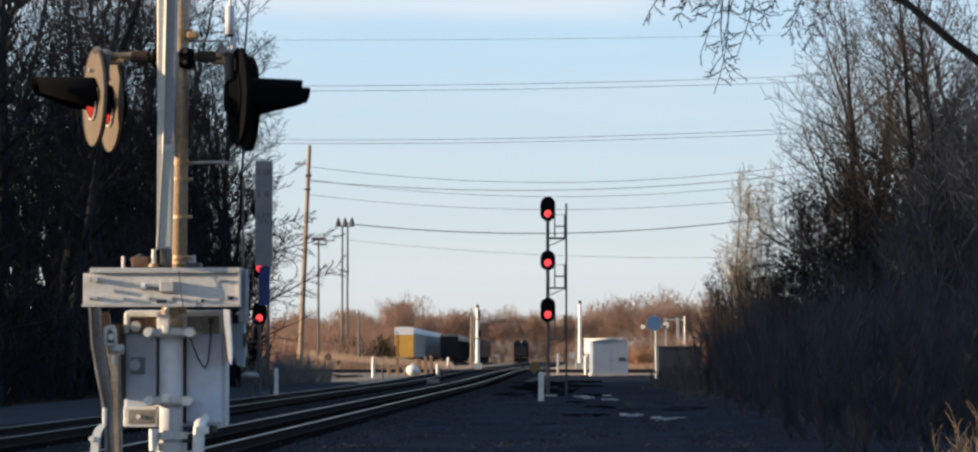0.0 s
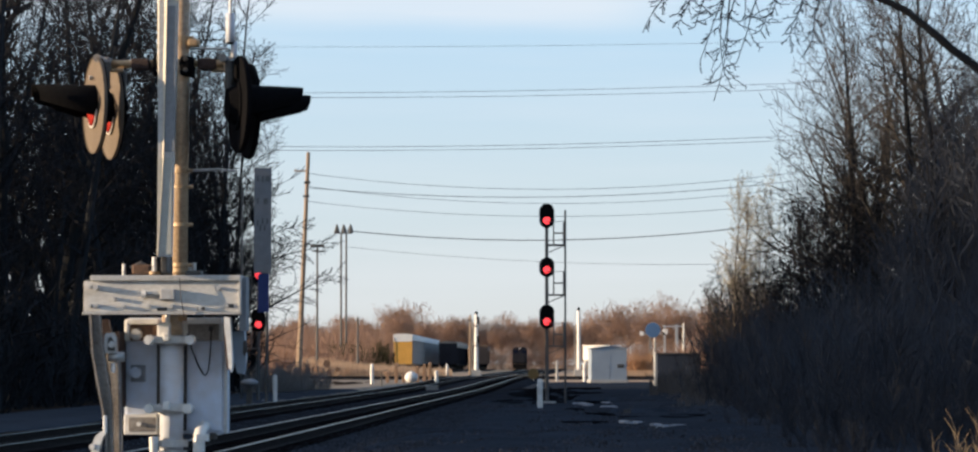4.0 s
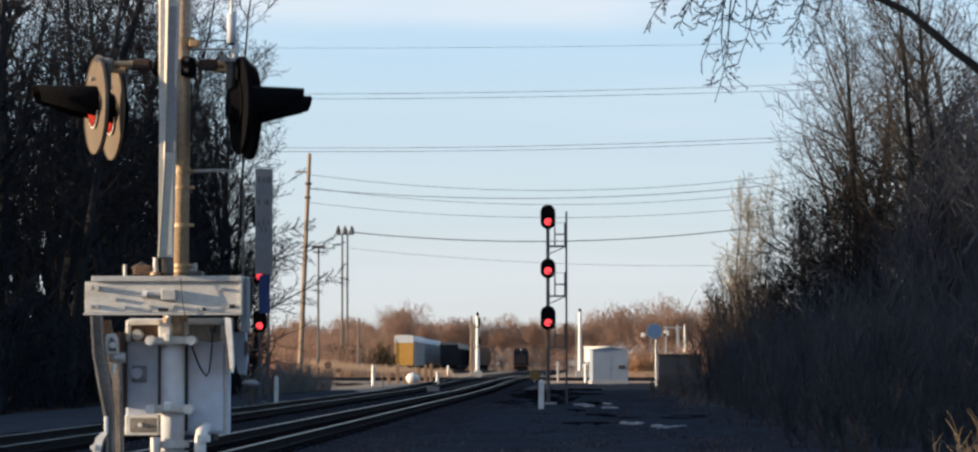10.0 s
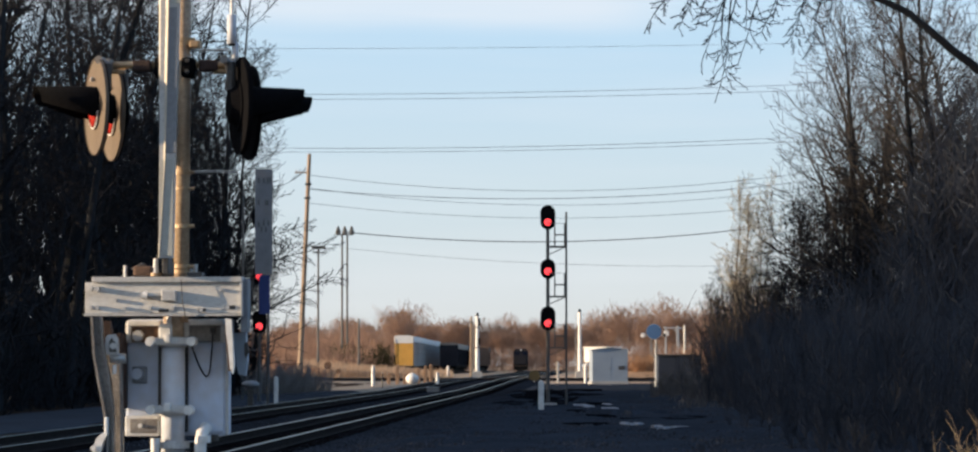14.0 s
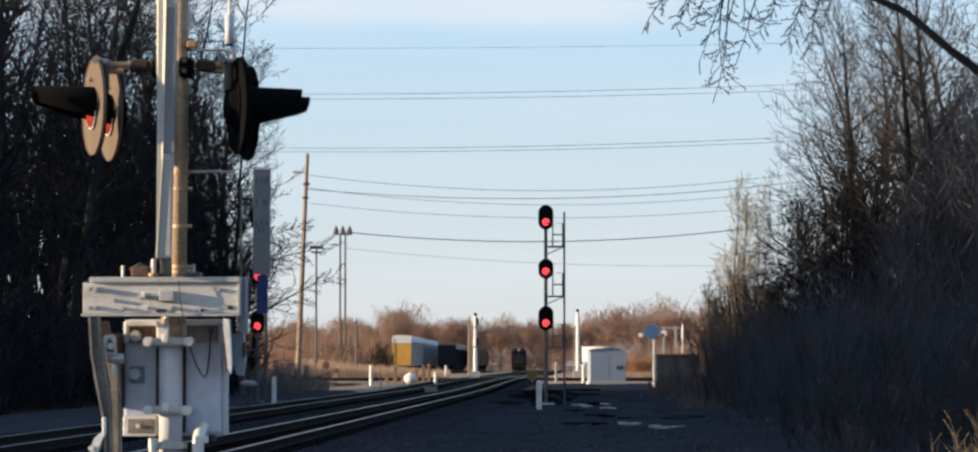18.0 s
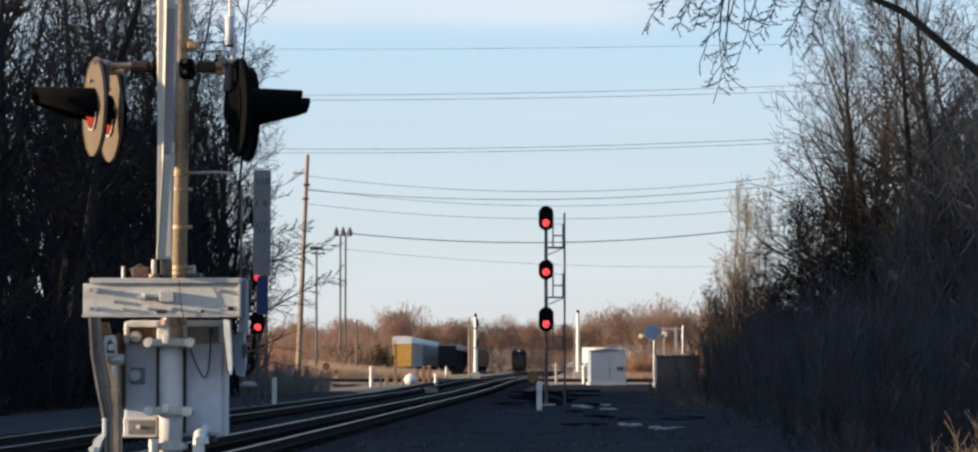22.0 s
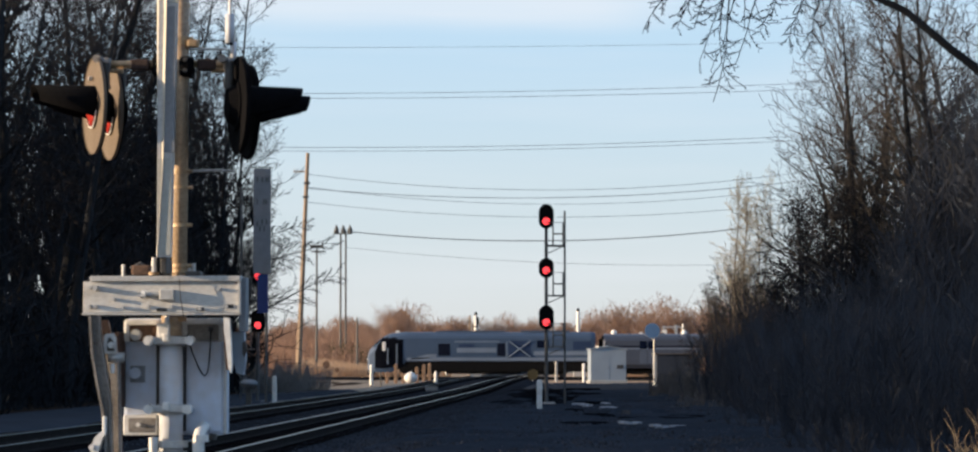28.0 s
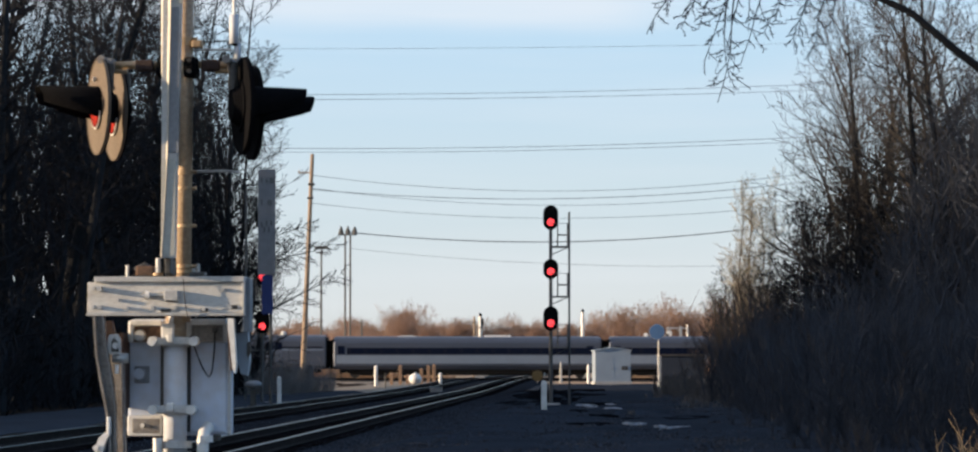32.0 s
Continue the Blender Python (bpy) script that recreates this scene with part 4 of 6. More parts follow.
# ---------------------------------------------------------------- signals by the line
def signal_head(parent, x, y, z, lamp_drop=0.33, tall=1.08, wide=0.6):
    """A black hooded lamp unit; z is the height of its lamp."""
    r = wide / 2
    outline = [(x + r * math.cos(a), z + r * math.sin(a)) for a in spread(math.pi, 2 * math.pi, 0.25)]
    outline += [(x + r * math.cos(a), z + tall - wide + r * math.sin(a)) for a in spread(0, math.pi, 0.25)]
    head = part("signal_head", slab(outline, y, y + 0.06), M_BLACK, parent, "black oval signal head with red lamp lit")
    part("housing", a_tube((x, y + 0.06, z), (x, y + 0.4, z), 0.2, 0.15, 14), M_BLACK, head)
    hood = bmesh.new()
    n = 14
    ring = [(math.cos(math.pi * (-0.12 + 1.24 * i / n)), math.sin(math.pi * (-0.12 + 1.24 * i / n))) for i in range(n + 1)]
    a0 = [hood.verts.new((x + 0.2 * c, y, z + 0.2 * s)) for c, s in ring]
    a1 = [hood.verts.new((x + 0.19 * c, y - 0.35, z + 0.19 * s)) for c, s in ring]
    b0 = [hood.verts.new((x + 0.185 * c, y, z + 0.185 * s)) for c, s in ring]
    b1 = [hood.verts.new((x + 0.175 * c, y - 0.35, z + 0.175 * s)) for c, s in ring]
    for i in range(n):
        hood.faces.new((a0[i], a0[i + 1], a1[i + 1], a1[i]))
        hood.faces.new((b0[i + 1], b0[i], b1[i], b1[i + 1]))
        hood.faces.new((a1[i], a1[i + 1], b1[i + 1], b1[i]))
    part("hood", hood, M_BLACK, head)
    lens = bmesh.new()
    tube(lens, (x, y - 0.012, z), (x, y - 0.002, z), 0.14, 0.145, 20)
    part("lamp", lens, M_REDLAMP, head, "glowing red signal lamp")
    return head


def line_signal(label, x, y, base, lamps, top, ladder_side, ladder_top, decks):
    t = thing("railway_signal", label, "railway signal", pose(x, y, 0), "signals beside the line")
    part("foundation", a_box(-0.35, 0.35, -0.35, 0.35, base - 0.5, base + 0.1, bevel=0.03), M_CONCRETE, t)
    part("mast", a_tube((0, 0, base), (0, 0, top), 0.075, 0.065, 12), M_POLE, t)
    for z in lamps:
        signal_head(t, 0, -0.12, z, tall=0.98 if z == min(lamps) or z == max(lamps) else 0.8)
        part("bracket", a_box(-0.06, 0.06, -0.1, 0.3, z - 0.06, z + 0.06, bevel=0.01), M_DARKSTEEL, t)
    lx = 0.75 * ladder_side
    lad = part("ladder", line([(lx, 0.15, base - 0.2), (lx, 0.15, ladder_top)], 0.035, 6), M_POLE, t)
    side = bmesh.new()
    line([(lx, 0.6, base - 0.2), (lx, 0.6, ladder_top)], 0.035, 6, side)
    part("stile", side, M_POLE, lad)
    rung = part("rung", a_tube((lx, 0.15, base + 0.3), (lx, 0.6, base + 0.3), 0.012, n=6), M_POLE, lad)
    n = int((ladder_top - base) / 0.32)
    for i in range(1, n):
        twin(rung, Matrix.Translation((0, 0, 0.32 * i)))
    for z in decks:
        deck = part("platform", a_box(min(0, lx), max(0, lx), -0.25, 0.6, z - 0.03, z + 0.02), M_POLE, t, "small steel maintenance platform")
        part("brace", line([(lx, 0.1, z), (0.08 * ladder_side, 0.05, z - 0.3)], 0.02, 6), M_POLE, deck)
        rails = bmesh.new()
        for a, b in ((0.27, 0.67),):
            line([(a * ladder_side, -0.25, z), (a * ladder_side, -0.25, z + 0.92), (b * ladder_side, -0.25, z + 0.92), (b * ladder_side, -0.25, z)], 0.03, 6, rails)
            line([(a * ladder_side, -0.25, z + 0.46), (b * ladder_side, -0.25, z + 0.46)], 0.03, 6, rails)
            line([(0, -0.2, z + 0.92), (a * ladder_side, -0.25, z + 0.92)], 0.03, 6, rails)
        part("guard_rail", rails, M_POLE, deck)
    return t


line_signal("three-headed railway signal on a steel mast, all red", 2.322, 111, -0.42, (6.917, 4.945, 2.873), 7.167, 1, 7.342, (5.944, 3.946, 1.899))
line_signal("railway signal across the tracks, showing red lamps", -9.794, 118, -0.45, (7.278, 4.942, 2.846), 7.411, -1, 8.738, (3.960, 1.837))


def side_on_signal(x, y, top, label, heads):
    """A far signal seen from the side: a pale mast with dark heads."""
    t = thing("railway_signal", label, "railway signal", pose(x, y, 0), "far signals")
    part("mast", a_tube((0, 0, -0.5), (0, 0, top - 0.35), 0.23, 0.17, 12), M_WHITE, t, "white painted signal mast")
    part("cap", a_tube((0, 0, top - 0.35), (0, 0, top), 0.2, 0.08, 12), M_BLACK, t)
    part("foundation", a_box(-0.5, 0.5, -0.45, 0.45, -0.7, 0.55, bevel=0.04), M_CONCRETE, t)
    for z in heads:
        part("signal_head", a_box(0.1, 0.3, -0.2, 0.2, z - 0.4, z + 0.4, bevel=0.07), M_BLACK, t)
        part("band", a_tube((0, 0, z - 0.62), (0, 0, z - 0.5), 0.24, n=12), M_POLE, t)
    part("ladder", line([(-0.42, 0, -0.3), (-0.42, 0, top - 0.6)], 0.03), M_GALV, t)
    return t


side_on_signal(-1.282, 285, 6.585, "white signal mast beyond the diamond, seen side-on", (5.6, 3.6))
side_on_signal(9.717, 300, 7.273, "tall white signal mast beyond the hut, sunlit", ())
far_pole = thing("wooden_pole", "slim tan wooden pole beside a signal mast", "pole", pose(-1.98, 290, 0))
part("shaft", a_tube((0, 0, -0.6), (0.05, 0, 6.3), 0.13, 0.1, 10), M_WOODPOLE, far_pole)
part("bracket", a_box(-0.2, 0.3, -0.1, 0.1, 5.6, 5.72, bevel=0.02), M_DARKSTEEL, far_pole)


# ---------------------------------------------------------------- huts, posts, poles
def hut(x0, x1, y, depth, z0, z1, label, wall, rise=0.18):
    t = thing("equipment_hut", label, "equipment hut", pose((x0 + x1) / 2, y, 0))
    w = (x1 - x0) / 2
    part("wall", slab([(-w, z0), (w, z0), (w, z1 - rise), (0, z1), (-w, z1 - rise)], 0, depth), wall, t)
    part("foundation", a_box(-w - 0.1, w + 0.1, -0.1, depth + 0.1, z0 - 0.5, z0, bevel=0.03), M_CONCRETE, t)
    part("roof", slab([(-w - 0.12, z1 - rise - 0.02), (0, z1 + 0.01), (w + 0.12, z1 - rise - 0.02), (w + 0.12, z1 - rise + 0.05), (0, z1 + 0.09), (-w - 0.12, z1 - rise + 0.05)], -0.12, depth + 0.12), M_HUT, t)
    door = part("door", a_box(-w * 0.55, w * 0.05, -0.007, -0.002, z0 + 0.08, z0 + 2.1), wall, t)
    part("handle", a_box(-w * 0.02, w * 0.03, -0.03, -0.007, z0 + 1.0, z0 + 1.15, bevel=0.01), M_SIGNGREY, door)
    part("vent", a_box(w * 0.48, w * 0.86, -0.04, -0.003, z0 + 0.98, z0 + 1.28, bevel=0.01), M_DARKSTEEL, t, "dark louvred vent")
    return t


signal_hut = hut(8.50, 11.42, 230, 3.4, -0.15, 2.62, "pale aluminium signal equipment hut beside the diamond", M_HUT, 0.2)
signal_hut.matrix_basis = signal_hut.matrix_basis @ Matrix.Rotation(radians(2.4), 4, "Z")
cabinet = thing("equipment_cabinet", "white sunlit equipment cabinet on legs behind the crossing track", "cabinet", pose(10.35, 305, 0, 0, 0, -32))
part("body", a_box(0, 3.4, 0, 2.2, 1.55, 3.1, bevel=0.03), M_WHITE, cabinet)
part("roof", a_box(-0.1, 3.5, -0.1, 2.3, 3.1, 3.2, bevel=0.02), M_WHITE, cabinet)
leg = part("leg", a_box(0.1, 0.26, 0.1, 0.26, -0.6, 1.55), M_GALV, cabinet)
for dx, dy in ((3.0, 0), (0, 1.8), (3.0, 1.8)):
    twin(leg, Matrix.Translation((dx, dy, 0)))
shed = thing("storage_shed", "dark storage shed behind scrub, shade in its wall colour", "shed", pose(12.12, 200, 0, 0, 0, 3.4))
# Blue shade is in the wall's colour, top light in the roof's.
part("wall", a_box(0, 3.15, 0, 2.4, -0.6, 1.86, bevel=0.02), M_SHEDSHADE, shed)
part("roof", a_box(-0.08, 3.25, -0.1, 2.5, 1.86, 1.98, bevel=0.02), M_SCRUB, shed, "roof edge coloured paler as lit from above")
board = part("board", a_box(0.05, 0.33, -0.03, -0.002, -0.5, 1.82, bevel=0.006), M_SHEDSHADE, shed)
for i in range(1, 10):
    twin(board, Matrix.Translation((0.305 * i, 0, 0)))
part("hasp", a_box(1.5, 1.62, -0.06, -0.03, 0.7, 0.8), M_DARKSTEEL, shed)
gantry = thing("gantry", "pale steel frame with a cross bar beyond the crossing track", "frame", pose(20.6, 325, 0))
for dx, top in ((0.0, 5.7), (1.35, 5.8)):
    part("post", a_box(dx - 0.11, dx + 0.11, -0.11, 0.11, -0.6, top, bevel=0.02), M_GALV, gantry)
part("cross_bar", a_box(-0.3, 1.9, -0.08, 0.08, 5.45, 5.62, bevel=0.02), M_GALV, gantry)
part("lamp_box", a_box(-0.25, 0.35, -0.2, 0.12, 4.6, 5.2, bevel=0.05), M_WHITE, gantry)
lamp_frame = thing("lamp_frame", "small steel frame with boxes beyond the crossing track", "frame", pose(17.74, 300, 0))
for x in (-0.3, 0.26):
    part("post", a_box(x - 0.11, x + 0.11, 0.06, 0.26, -0.6, 4.4, bevel=0.01), M_ARM, lamp_frame)
part("bracket", a_box(-1.3, 1.1, 0.1, 0.16, 4.38, 4.48), M_GALV, lamp_frame)
part("lamp_box", a_box(-1.4, -1.0, -0.1, 0.2, 4.2, 4.65, bevel=0.03), M_WHITE, lamp_frame)
part("lamp_box", a_box(1.0, 1.3, -0.1, 0.2, 4.25, 4.6, bevel=0.03), M_DARKSTEEL, lamp_frame)
dish = thing("round_sign", "pale round sign plate on a steel post, shade in its blue", "sign", pose(11.59, 196, 0))
part("post", a_tube((0.12, 0.07, -0.85), (0.12, 0.07, 3.95), 0.05, n=10), M_GALV, dish)
# The plate's blue is the tint of shade put into its colour.
part("plate", a_tube((0, -0.03, 3.558), (0, 0.0, 3.558), 0.525, n=24), M_PLATESHADE, dish)
part("rim", a_tube((0, 0.001, 3.558), (0, 0.02, 3.558), 0.55, n=24), M_GALV, dish)
part("clamp", a_box(0.05, 0.19, 0.02, 0.13, 3.2, 3.28, bevel=0.01), M_DARKSTEEL, dish)


def post(x, y, z0, z1, r, material, label, name="marker_post", square=False):
    t = thing(name, label, "post", pose(x, y, 0), "posts beside the tracks")
    part("shaft", a_box(-r, r, -r, r, z0 - 0.3, z1, bevel=r * 0.2) if square else a_tube((0, 0, z0 - 0.3), (0, 0, z1), r, r * 0.95, 12), material, t)
    part("cap", a_tube((0, 0, z1), (0, 0, z1 + r * 0.6), r * 0.95, r * 0.3, 12), material, t)
    return t


post(-8.615, 112, -0.4, 0.696, 0.085, M_WHITE, "short white marker post beside the service road", square=True)
post(1.807, 98, -0.4, 0.605, 0.095, M_WHITE, "white marker post at the signal's foot", square=True)
post(-8.622, 205, -0.35, 1.108, 0.13, M_WHITE, "white marker post beside the crossing track")
post(-4.062, 215, -0.3, 0.571, 0.13, M_WHITE, "short white post between the tracks")
post(-4.144, 275, -0.3, 1.076, 0.12, M_WHITE, "white post beyond the crossing track")
post(6.178, 252, -0.3, 1.427, 0.12, M_CONCRETE, "grey post beside the crossing track")
post(8.603, 250, -0.3, 1.200, 0.14, M_WHITE, "white sunlit post beside the crossing track")
post(-7.350, 190, -0.35, 0.644, 0.05, M_DARKSTEEL, "thin dark steel stake beside the service road")
for px, top in ((636, 585), (622, 598), (670, 590), (681, 586), (690, 584), (648, 600)):
    post((px - 784) * 225 / 4446, 225, -0.3, 1.2 + (584 - top) * 225 / 4446, 0.14, M_TIMBER, "weathered tan timber post beside the diamond", "timber_post", True)
tank = thing("white_tank", "small white rounded tank beside the diamond", "tank", pose(-6.192, 222, 0.101))
bm = bmesh.new()
bmesh.ops.create_uvsphere(bm, u_segments=20, v_segments=12, radius=0.48)
for v in bm.verts:
    v.co.z *= 0.95
    v.co.x *= 1.1
part("shell", bm, M_WHITE, tank, smooth=True)
part("stand", a_box(-0.3, 0.3, -0.25, 0.25, -0.62, -0.36, bevel=0.02), M_CONCRETE, tank)
part("valve", a_tube((0, 0, 0.42), (0, 0, 0.56), 0.06, n=10), M_GALV, tank)
drum = thing("yellow_marker", "dull yellow round marker beside the main track", "marker", pose(3.85, 240, 0))
part("post", a_tube((0, 0.1, -0.5), (0, 0.1, 0.5), 0.05, n=8), M_GALV, drum)
part("target", a_tube((0, -0.03, 0.3), (0, 0.03, 0.3), 0.48, n=20), M_YELLOW, drum)
for x, y, z, r in ((-15.52, 266, 1.16, 0.36), (-14.5, 266, 0.62, 0.24)):
    sign = thing("round_sign", "brown round sign on a post in the field", "sign", pose(x, y, 0), "brown signs in the field")
    part("post", a_tube((0, 0.06, -0.5), (0, 0.06, z + 0.1), 0.08, n=8), M_WOODPOLE, sign)
    part("plate", a_tube((0, -0.02, z), (0, 0.03, z), r, n=18), M_RUST, sign)
slab_ = thing("track_box", "pale concrete box lid between the tracks", "track box", pose(-9.67 + SKEW * 172, 172, -0.38))
part("base", a_box(-0.36, 0.36, -0.6, 0.6, -0.1, 0.13, bevel=0.02), M_CONCRETE, slab_)
part("lid", a_box(-0.4, 0.4, -0.64, 0.64, 0.13, 0.19, bevel=0.015), M_CONCRETE, slab_)
boulder = thing("grey_tank", "grey oval tank low beside the service road", "tank", pose(-8.62, 100, 0.5))
bm = bmesh.new()
bmesh.ops.create_uvsphere(bm, u_segments=18, v_segments=10, radius=0.3)
for v in bm.verts:
    v.co.x *= 1.1
    v.co.z *= 0.5
part("shell", bm, M_SIGNGREY, boulder, smooth=True)
part("stand", a_box(-0.1, 0.1, -0.1, 0.1, -1.0, -0.1), M_DARKSTEEL, boulder)


def utility_pole(x, y, top, lean, label, arms):
    t = thing("utility_pole", label, "utility pole", pose(x, y, 0))
    part("shaft", a_tube((0, 0, -0.6), (lean, 0, top), 0.24, 0.15, 14), M_WOODPOLE, t)
    for z, a, b in arms:
        f = z / top * lean
        arm = part("crossarm", a_box(f - a, f + b, -0.08, 0.06, z - 0.06, z + 0.06, bevel=0.01), M_WOODPOLE, t)
        part("insulator", a_tube((f - a + 0.1, 0, z + 0.06), (f - a + 0.1, 0, z + 0.25), 0.05, 0.03, 8), M_CONCRETE, arm)
    part("bracket", a_box(lean * 0.9 - 0.25, lean * 0.9 + 0.25, -0.22, 0.2, top * 0.86, top * 0.86 + 0.2, bevel=0.03), M_DARKSTEEL, t)
    part("bracket", a_box(lean * 0.8 - 0.25, lean * 0.8 + 0.25, -0.22, 0.2, top * 0.80, top * 0.80 + 0.16, bevel=0.03), M_DARKSTEEL, t)
    return t


utility_pole(-15.435, 225, 18.356, 0.76, "tall leaning wooden utility pole beside the tracks", ((16.838, 1.1, 0.1),))
hframe = thing("power_pole", "twin grey power poles with a three-insulator top", "power pole", pose(-22.011, 420, 0))
for dx in (-0.36, 0.42):
    part("pole", a_tube((dx, 0, -0.6), (dx, 0, 20.849), 0.17, 0.14, 10), M_POLE, hframe)
part("crossbeam", a_box(-1.3, 1.3, -0.12, 0.12, 20.849, 21.038, bevel=0.02), M_POLE, hframe)
for dx in (-1.0, 0.03, 1.06):
    cup = part("insulator", a_tube((dx, 0, 20.944), (dx, 0, 21.605), 0.42, 0.36, 12), M_POLE, hframe, "dark ribbed insulator")
    part("cap", a_tube((dx, 0, 21.605), (dx, 0, 22.266), 0.34, 0.08, 12), M_POLE, cup)
for x, y, top, kind in ((-21.030, 340, 15.653, True), (-16.532, 350, 7.025, False), (23.158, 330, 6.0, False), (22.4, 330, 5.8, False)):
    lp = thing("light_pole" if kind else "steel_pole", "slim grey steel pole with a flat double head" if kind else "slim grey steel pole behind the crossing track", "pole", pose(x, y, 0), "poles in the field")
    part("shaft", a_tube((0, 0, -0.6), (0, 0, top), 0.16, 0.11, 10), (M_POLE if x < 0 else M_GALV), lp)
    if kind:
        part("head", a_box(-0.85, 0.85, -0.2, 0.2, top - 0.22, top + 0.14, bevel=0.08), (M_POLE if x < 0 else M_GALV), lp)
        part("head", a_box(-0.7, 0.7, -0.15, 0.15, top - 0.75, top - 0.62, bevel=0.03), (M_POLE if x < 0 else M_GALV), lp)
    else:
        part("arm", a_box(-0.5, 0.05, -0.05, 0.05, top - 0.5, top - 0.4), (M_POLE if x < 0 else M_GALV), lp)

# tall sign blades on a post beyond the second track
blade = thing("sign_post", "tall narrow grey sign above a blue sign", "sign", pose(-9.142, 112, 0))
part("post", a_tube((0.18, 0.1, -0.75), (0.18, 0.1, 8.98), 0.06, n=10), M_POLE, blade)
grey = part("panel", a_box(-0.352, 0.352, -0.02, 0.04, 4.852, 9.108, bevel=0.01), M_SIGNGREY, blade, "tall grey panel with faint dark marks")
mark = part("mark", a_box(-0.022, 0.022, -0.03, -0.0205, 8.553, 8.779), M_DARKSTEEL, grey)
for dx, dz in ((-0.2, 0), (0.16, 0), (0.25, 0), (0.07, -0.9), (0.16, -0.9), (-0.2, -0.9), (0.0, -1.72), (0.18, -1.72), (-0.2, -1.8), (0.09, -1.99), (-0.09, -1.99)):
    twin(mark, Matrix.Translation((dx, 0, dz)))
part("blue_panel", a_box(-0.177, 0.251, -0.02, 0.04, 3.264, 4.826, bevel=0.01), M_BLUE, blade, "plain dark blue sign panel")
part("base_plate", a_box(0.0, 0.36, -0.08, 0.28, -0.78, -0.6, bevel=0.02), M_CONCRETE, blade)


# ---------------------------------------------------------------- overhead wires
def wire(p, q, sag, r, label="thin overhead wire sagging across the sky"):
    pts = [p.lerp(q, i / 24) + Vector((0, 0, -4 * sag * (i / 24) * (1 - i / 24))) for i in range(25)]
    return tagged(part("overhead_wire", line(pts, r, 5), M_WIRE), label, "wire", "overhead wires")


# steel poles outside the view hold the far ends of the wires; the near ends hang from the poles that are seen
SPANS = (
    (-62.65, 63.54, 330.0, ((39.28, 40.34, 0.73, 0.02), (33.94, 35.89, 1.24, 0.028), (33.31, 35.05, 1.12, 0.028), (27.96, 30.02, 1.83, 0.03), (27.39, 29.35, 1.65, 0.028))),
    (-14.93, 43.32, 225.0, ((16.66, 20.38, 2.88, 0.02), (15.49, 19.1, 2.24, 0.026), (15.61, 19.09, 2.91, 0.018), (14.38, 17.51, 2.58, 0.018))),
    (-21.82, 80.86, 420.0, ((21.34, 30.12, 4.89, 0.075), (18.89, 19.23, 2.89, 0.026))),
)
for x0, x1, y, spans in SPANS:
    ends = [(x1, 1)] + ([(x0, 0)] if y == 330.0 else [])
    for x, side in ends:
        heights = [s[side] for s in spans]
        tower = thing("power_pole", "tall steel transmission pole with cross arms", "power pole", pose(x, y, 0), "transmission poles")
        part("shaft", a_tube((0, 0.5, -0.6), (0, 0.5, max(heights) + 1.5), 0.45, 0.22, 14), M_POLE, tower)
        for z in heights:
            part("crossarm", a_box(-0.15, 0.15, -0.1, 0.6, z - 0.12, z + 0.12, bevel=0.02), M_POLE, tower)
    for z0, z1, sag, r in spans:
        wire(Vector((x0, y, z0)), Vector((x1, y, z1)), sag, r)


# ---------------------------------------------------------------- the crossing signal with its raised gate
gate = thing("crossing_signal", "railway crossing signal with paired lights and raised gate arm", "crossing signal", pose(-1.992, 17.5, 0, 0, 0, -2))
part("foundation", a_box(-0.4, 0.4, -0.4, 0.4, -0.75, -0.33, bevel=0.04), M_CONCRETE, gate)
part("base_casting", a_tube((0, 0, -0.33), (0, 0, 0.05), 0.22, 0.12, 20), M_ALU, gate)
part("mast", a_tube((0.041, 0, 1.47), (0.05, 0, 4.142), 0.048, n=24), M_MAST, gate, "weathered steel mast", smooth=True)
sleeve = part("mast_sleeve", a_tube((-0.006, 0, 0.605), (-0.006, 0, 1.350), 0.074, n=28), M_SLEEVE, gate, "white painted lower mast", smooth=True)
part("mast_socket", a_tube((-0.004, 0, 1.338), (-0.004, 0, 1.507), 0.066, n=24), M_MAST, gate, "weathered steel socket", smooth=True)
# White block added where sunlight strikes the mast's left side.
part("socket_block", a_box(-0.087, -0.004, -0.09, 0.0, 1.368, 1.462, bevel=0.012), M_WHITE, gate, "white block standing for a sunlit patch on the mast")
part("socket_pin", a_tube((-0.024, -0.075, 1.454), (-0.024, -0.075, 1.509), 0.015, n=12), M_WHITE, gate)
for z, w in ((3.234, 0.016), (3.262, 0.01), (2.418, 0.018), (2.315, 0.01), (2.078, 0.012), (1.822, 0.012), (1.790, 0.01)):
    band = part("band", a_tube((0.045, 0, z - w), (0.045, 0, z + w), 0.056, n=24), M_BRASS, gate, "tan weathered mast band")
    part("bolt", a_tube((0.09, -0.03, z), (0.125, -0.03, z), 0.01, n=8), M_BRASS, band)
part("band_clasp", a_box(0.089, 0.160, -0.06, 0.02, 3.205, 3.252, bevel=0.012), M_BRASS, gate, "tan clasp of a mast band")

# gate arm, raised, faded; its folded edge has sunlight in its cream colour
arm = part("gate_arm", slab([(-0.042, 1.862), (0.050, 1.862), (0.081, 3.452), (0.174, 7.781), (0.050, 7.781), (-0.038, 3.452)], -0.40, -0.365), M_ALU, gate, "raised aluminium gate arm with faded stripes")
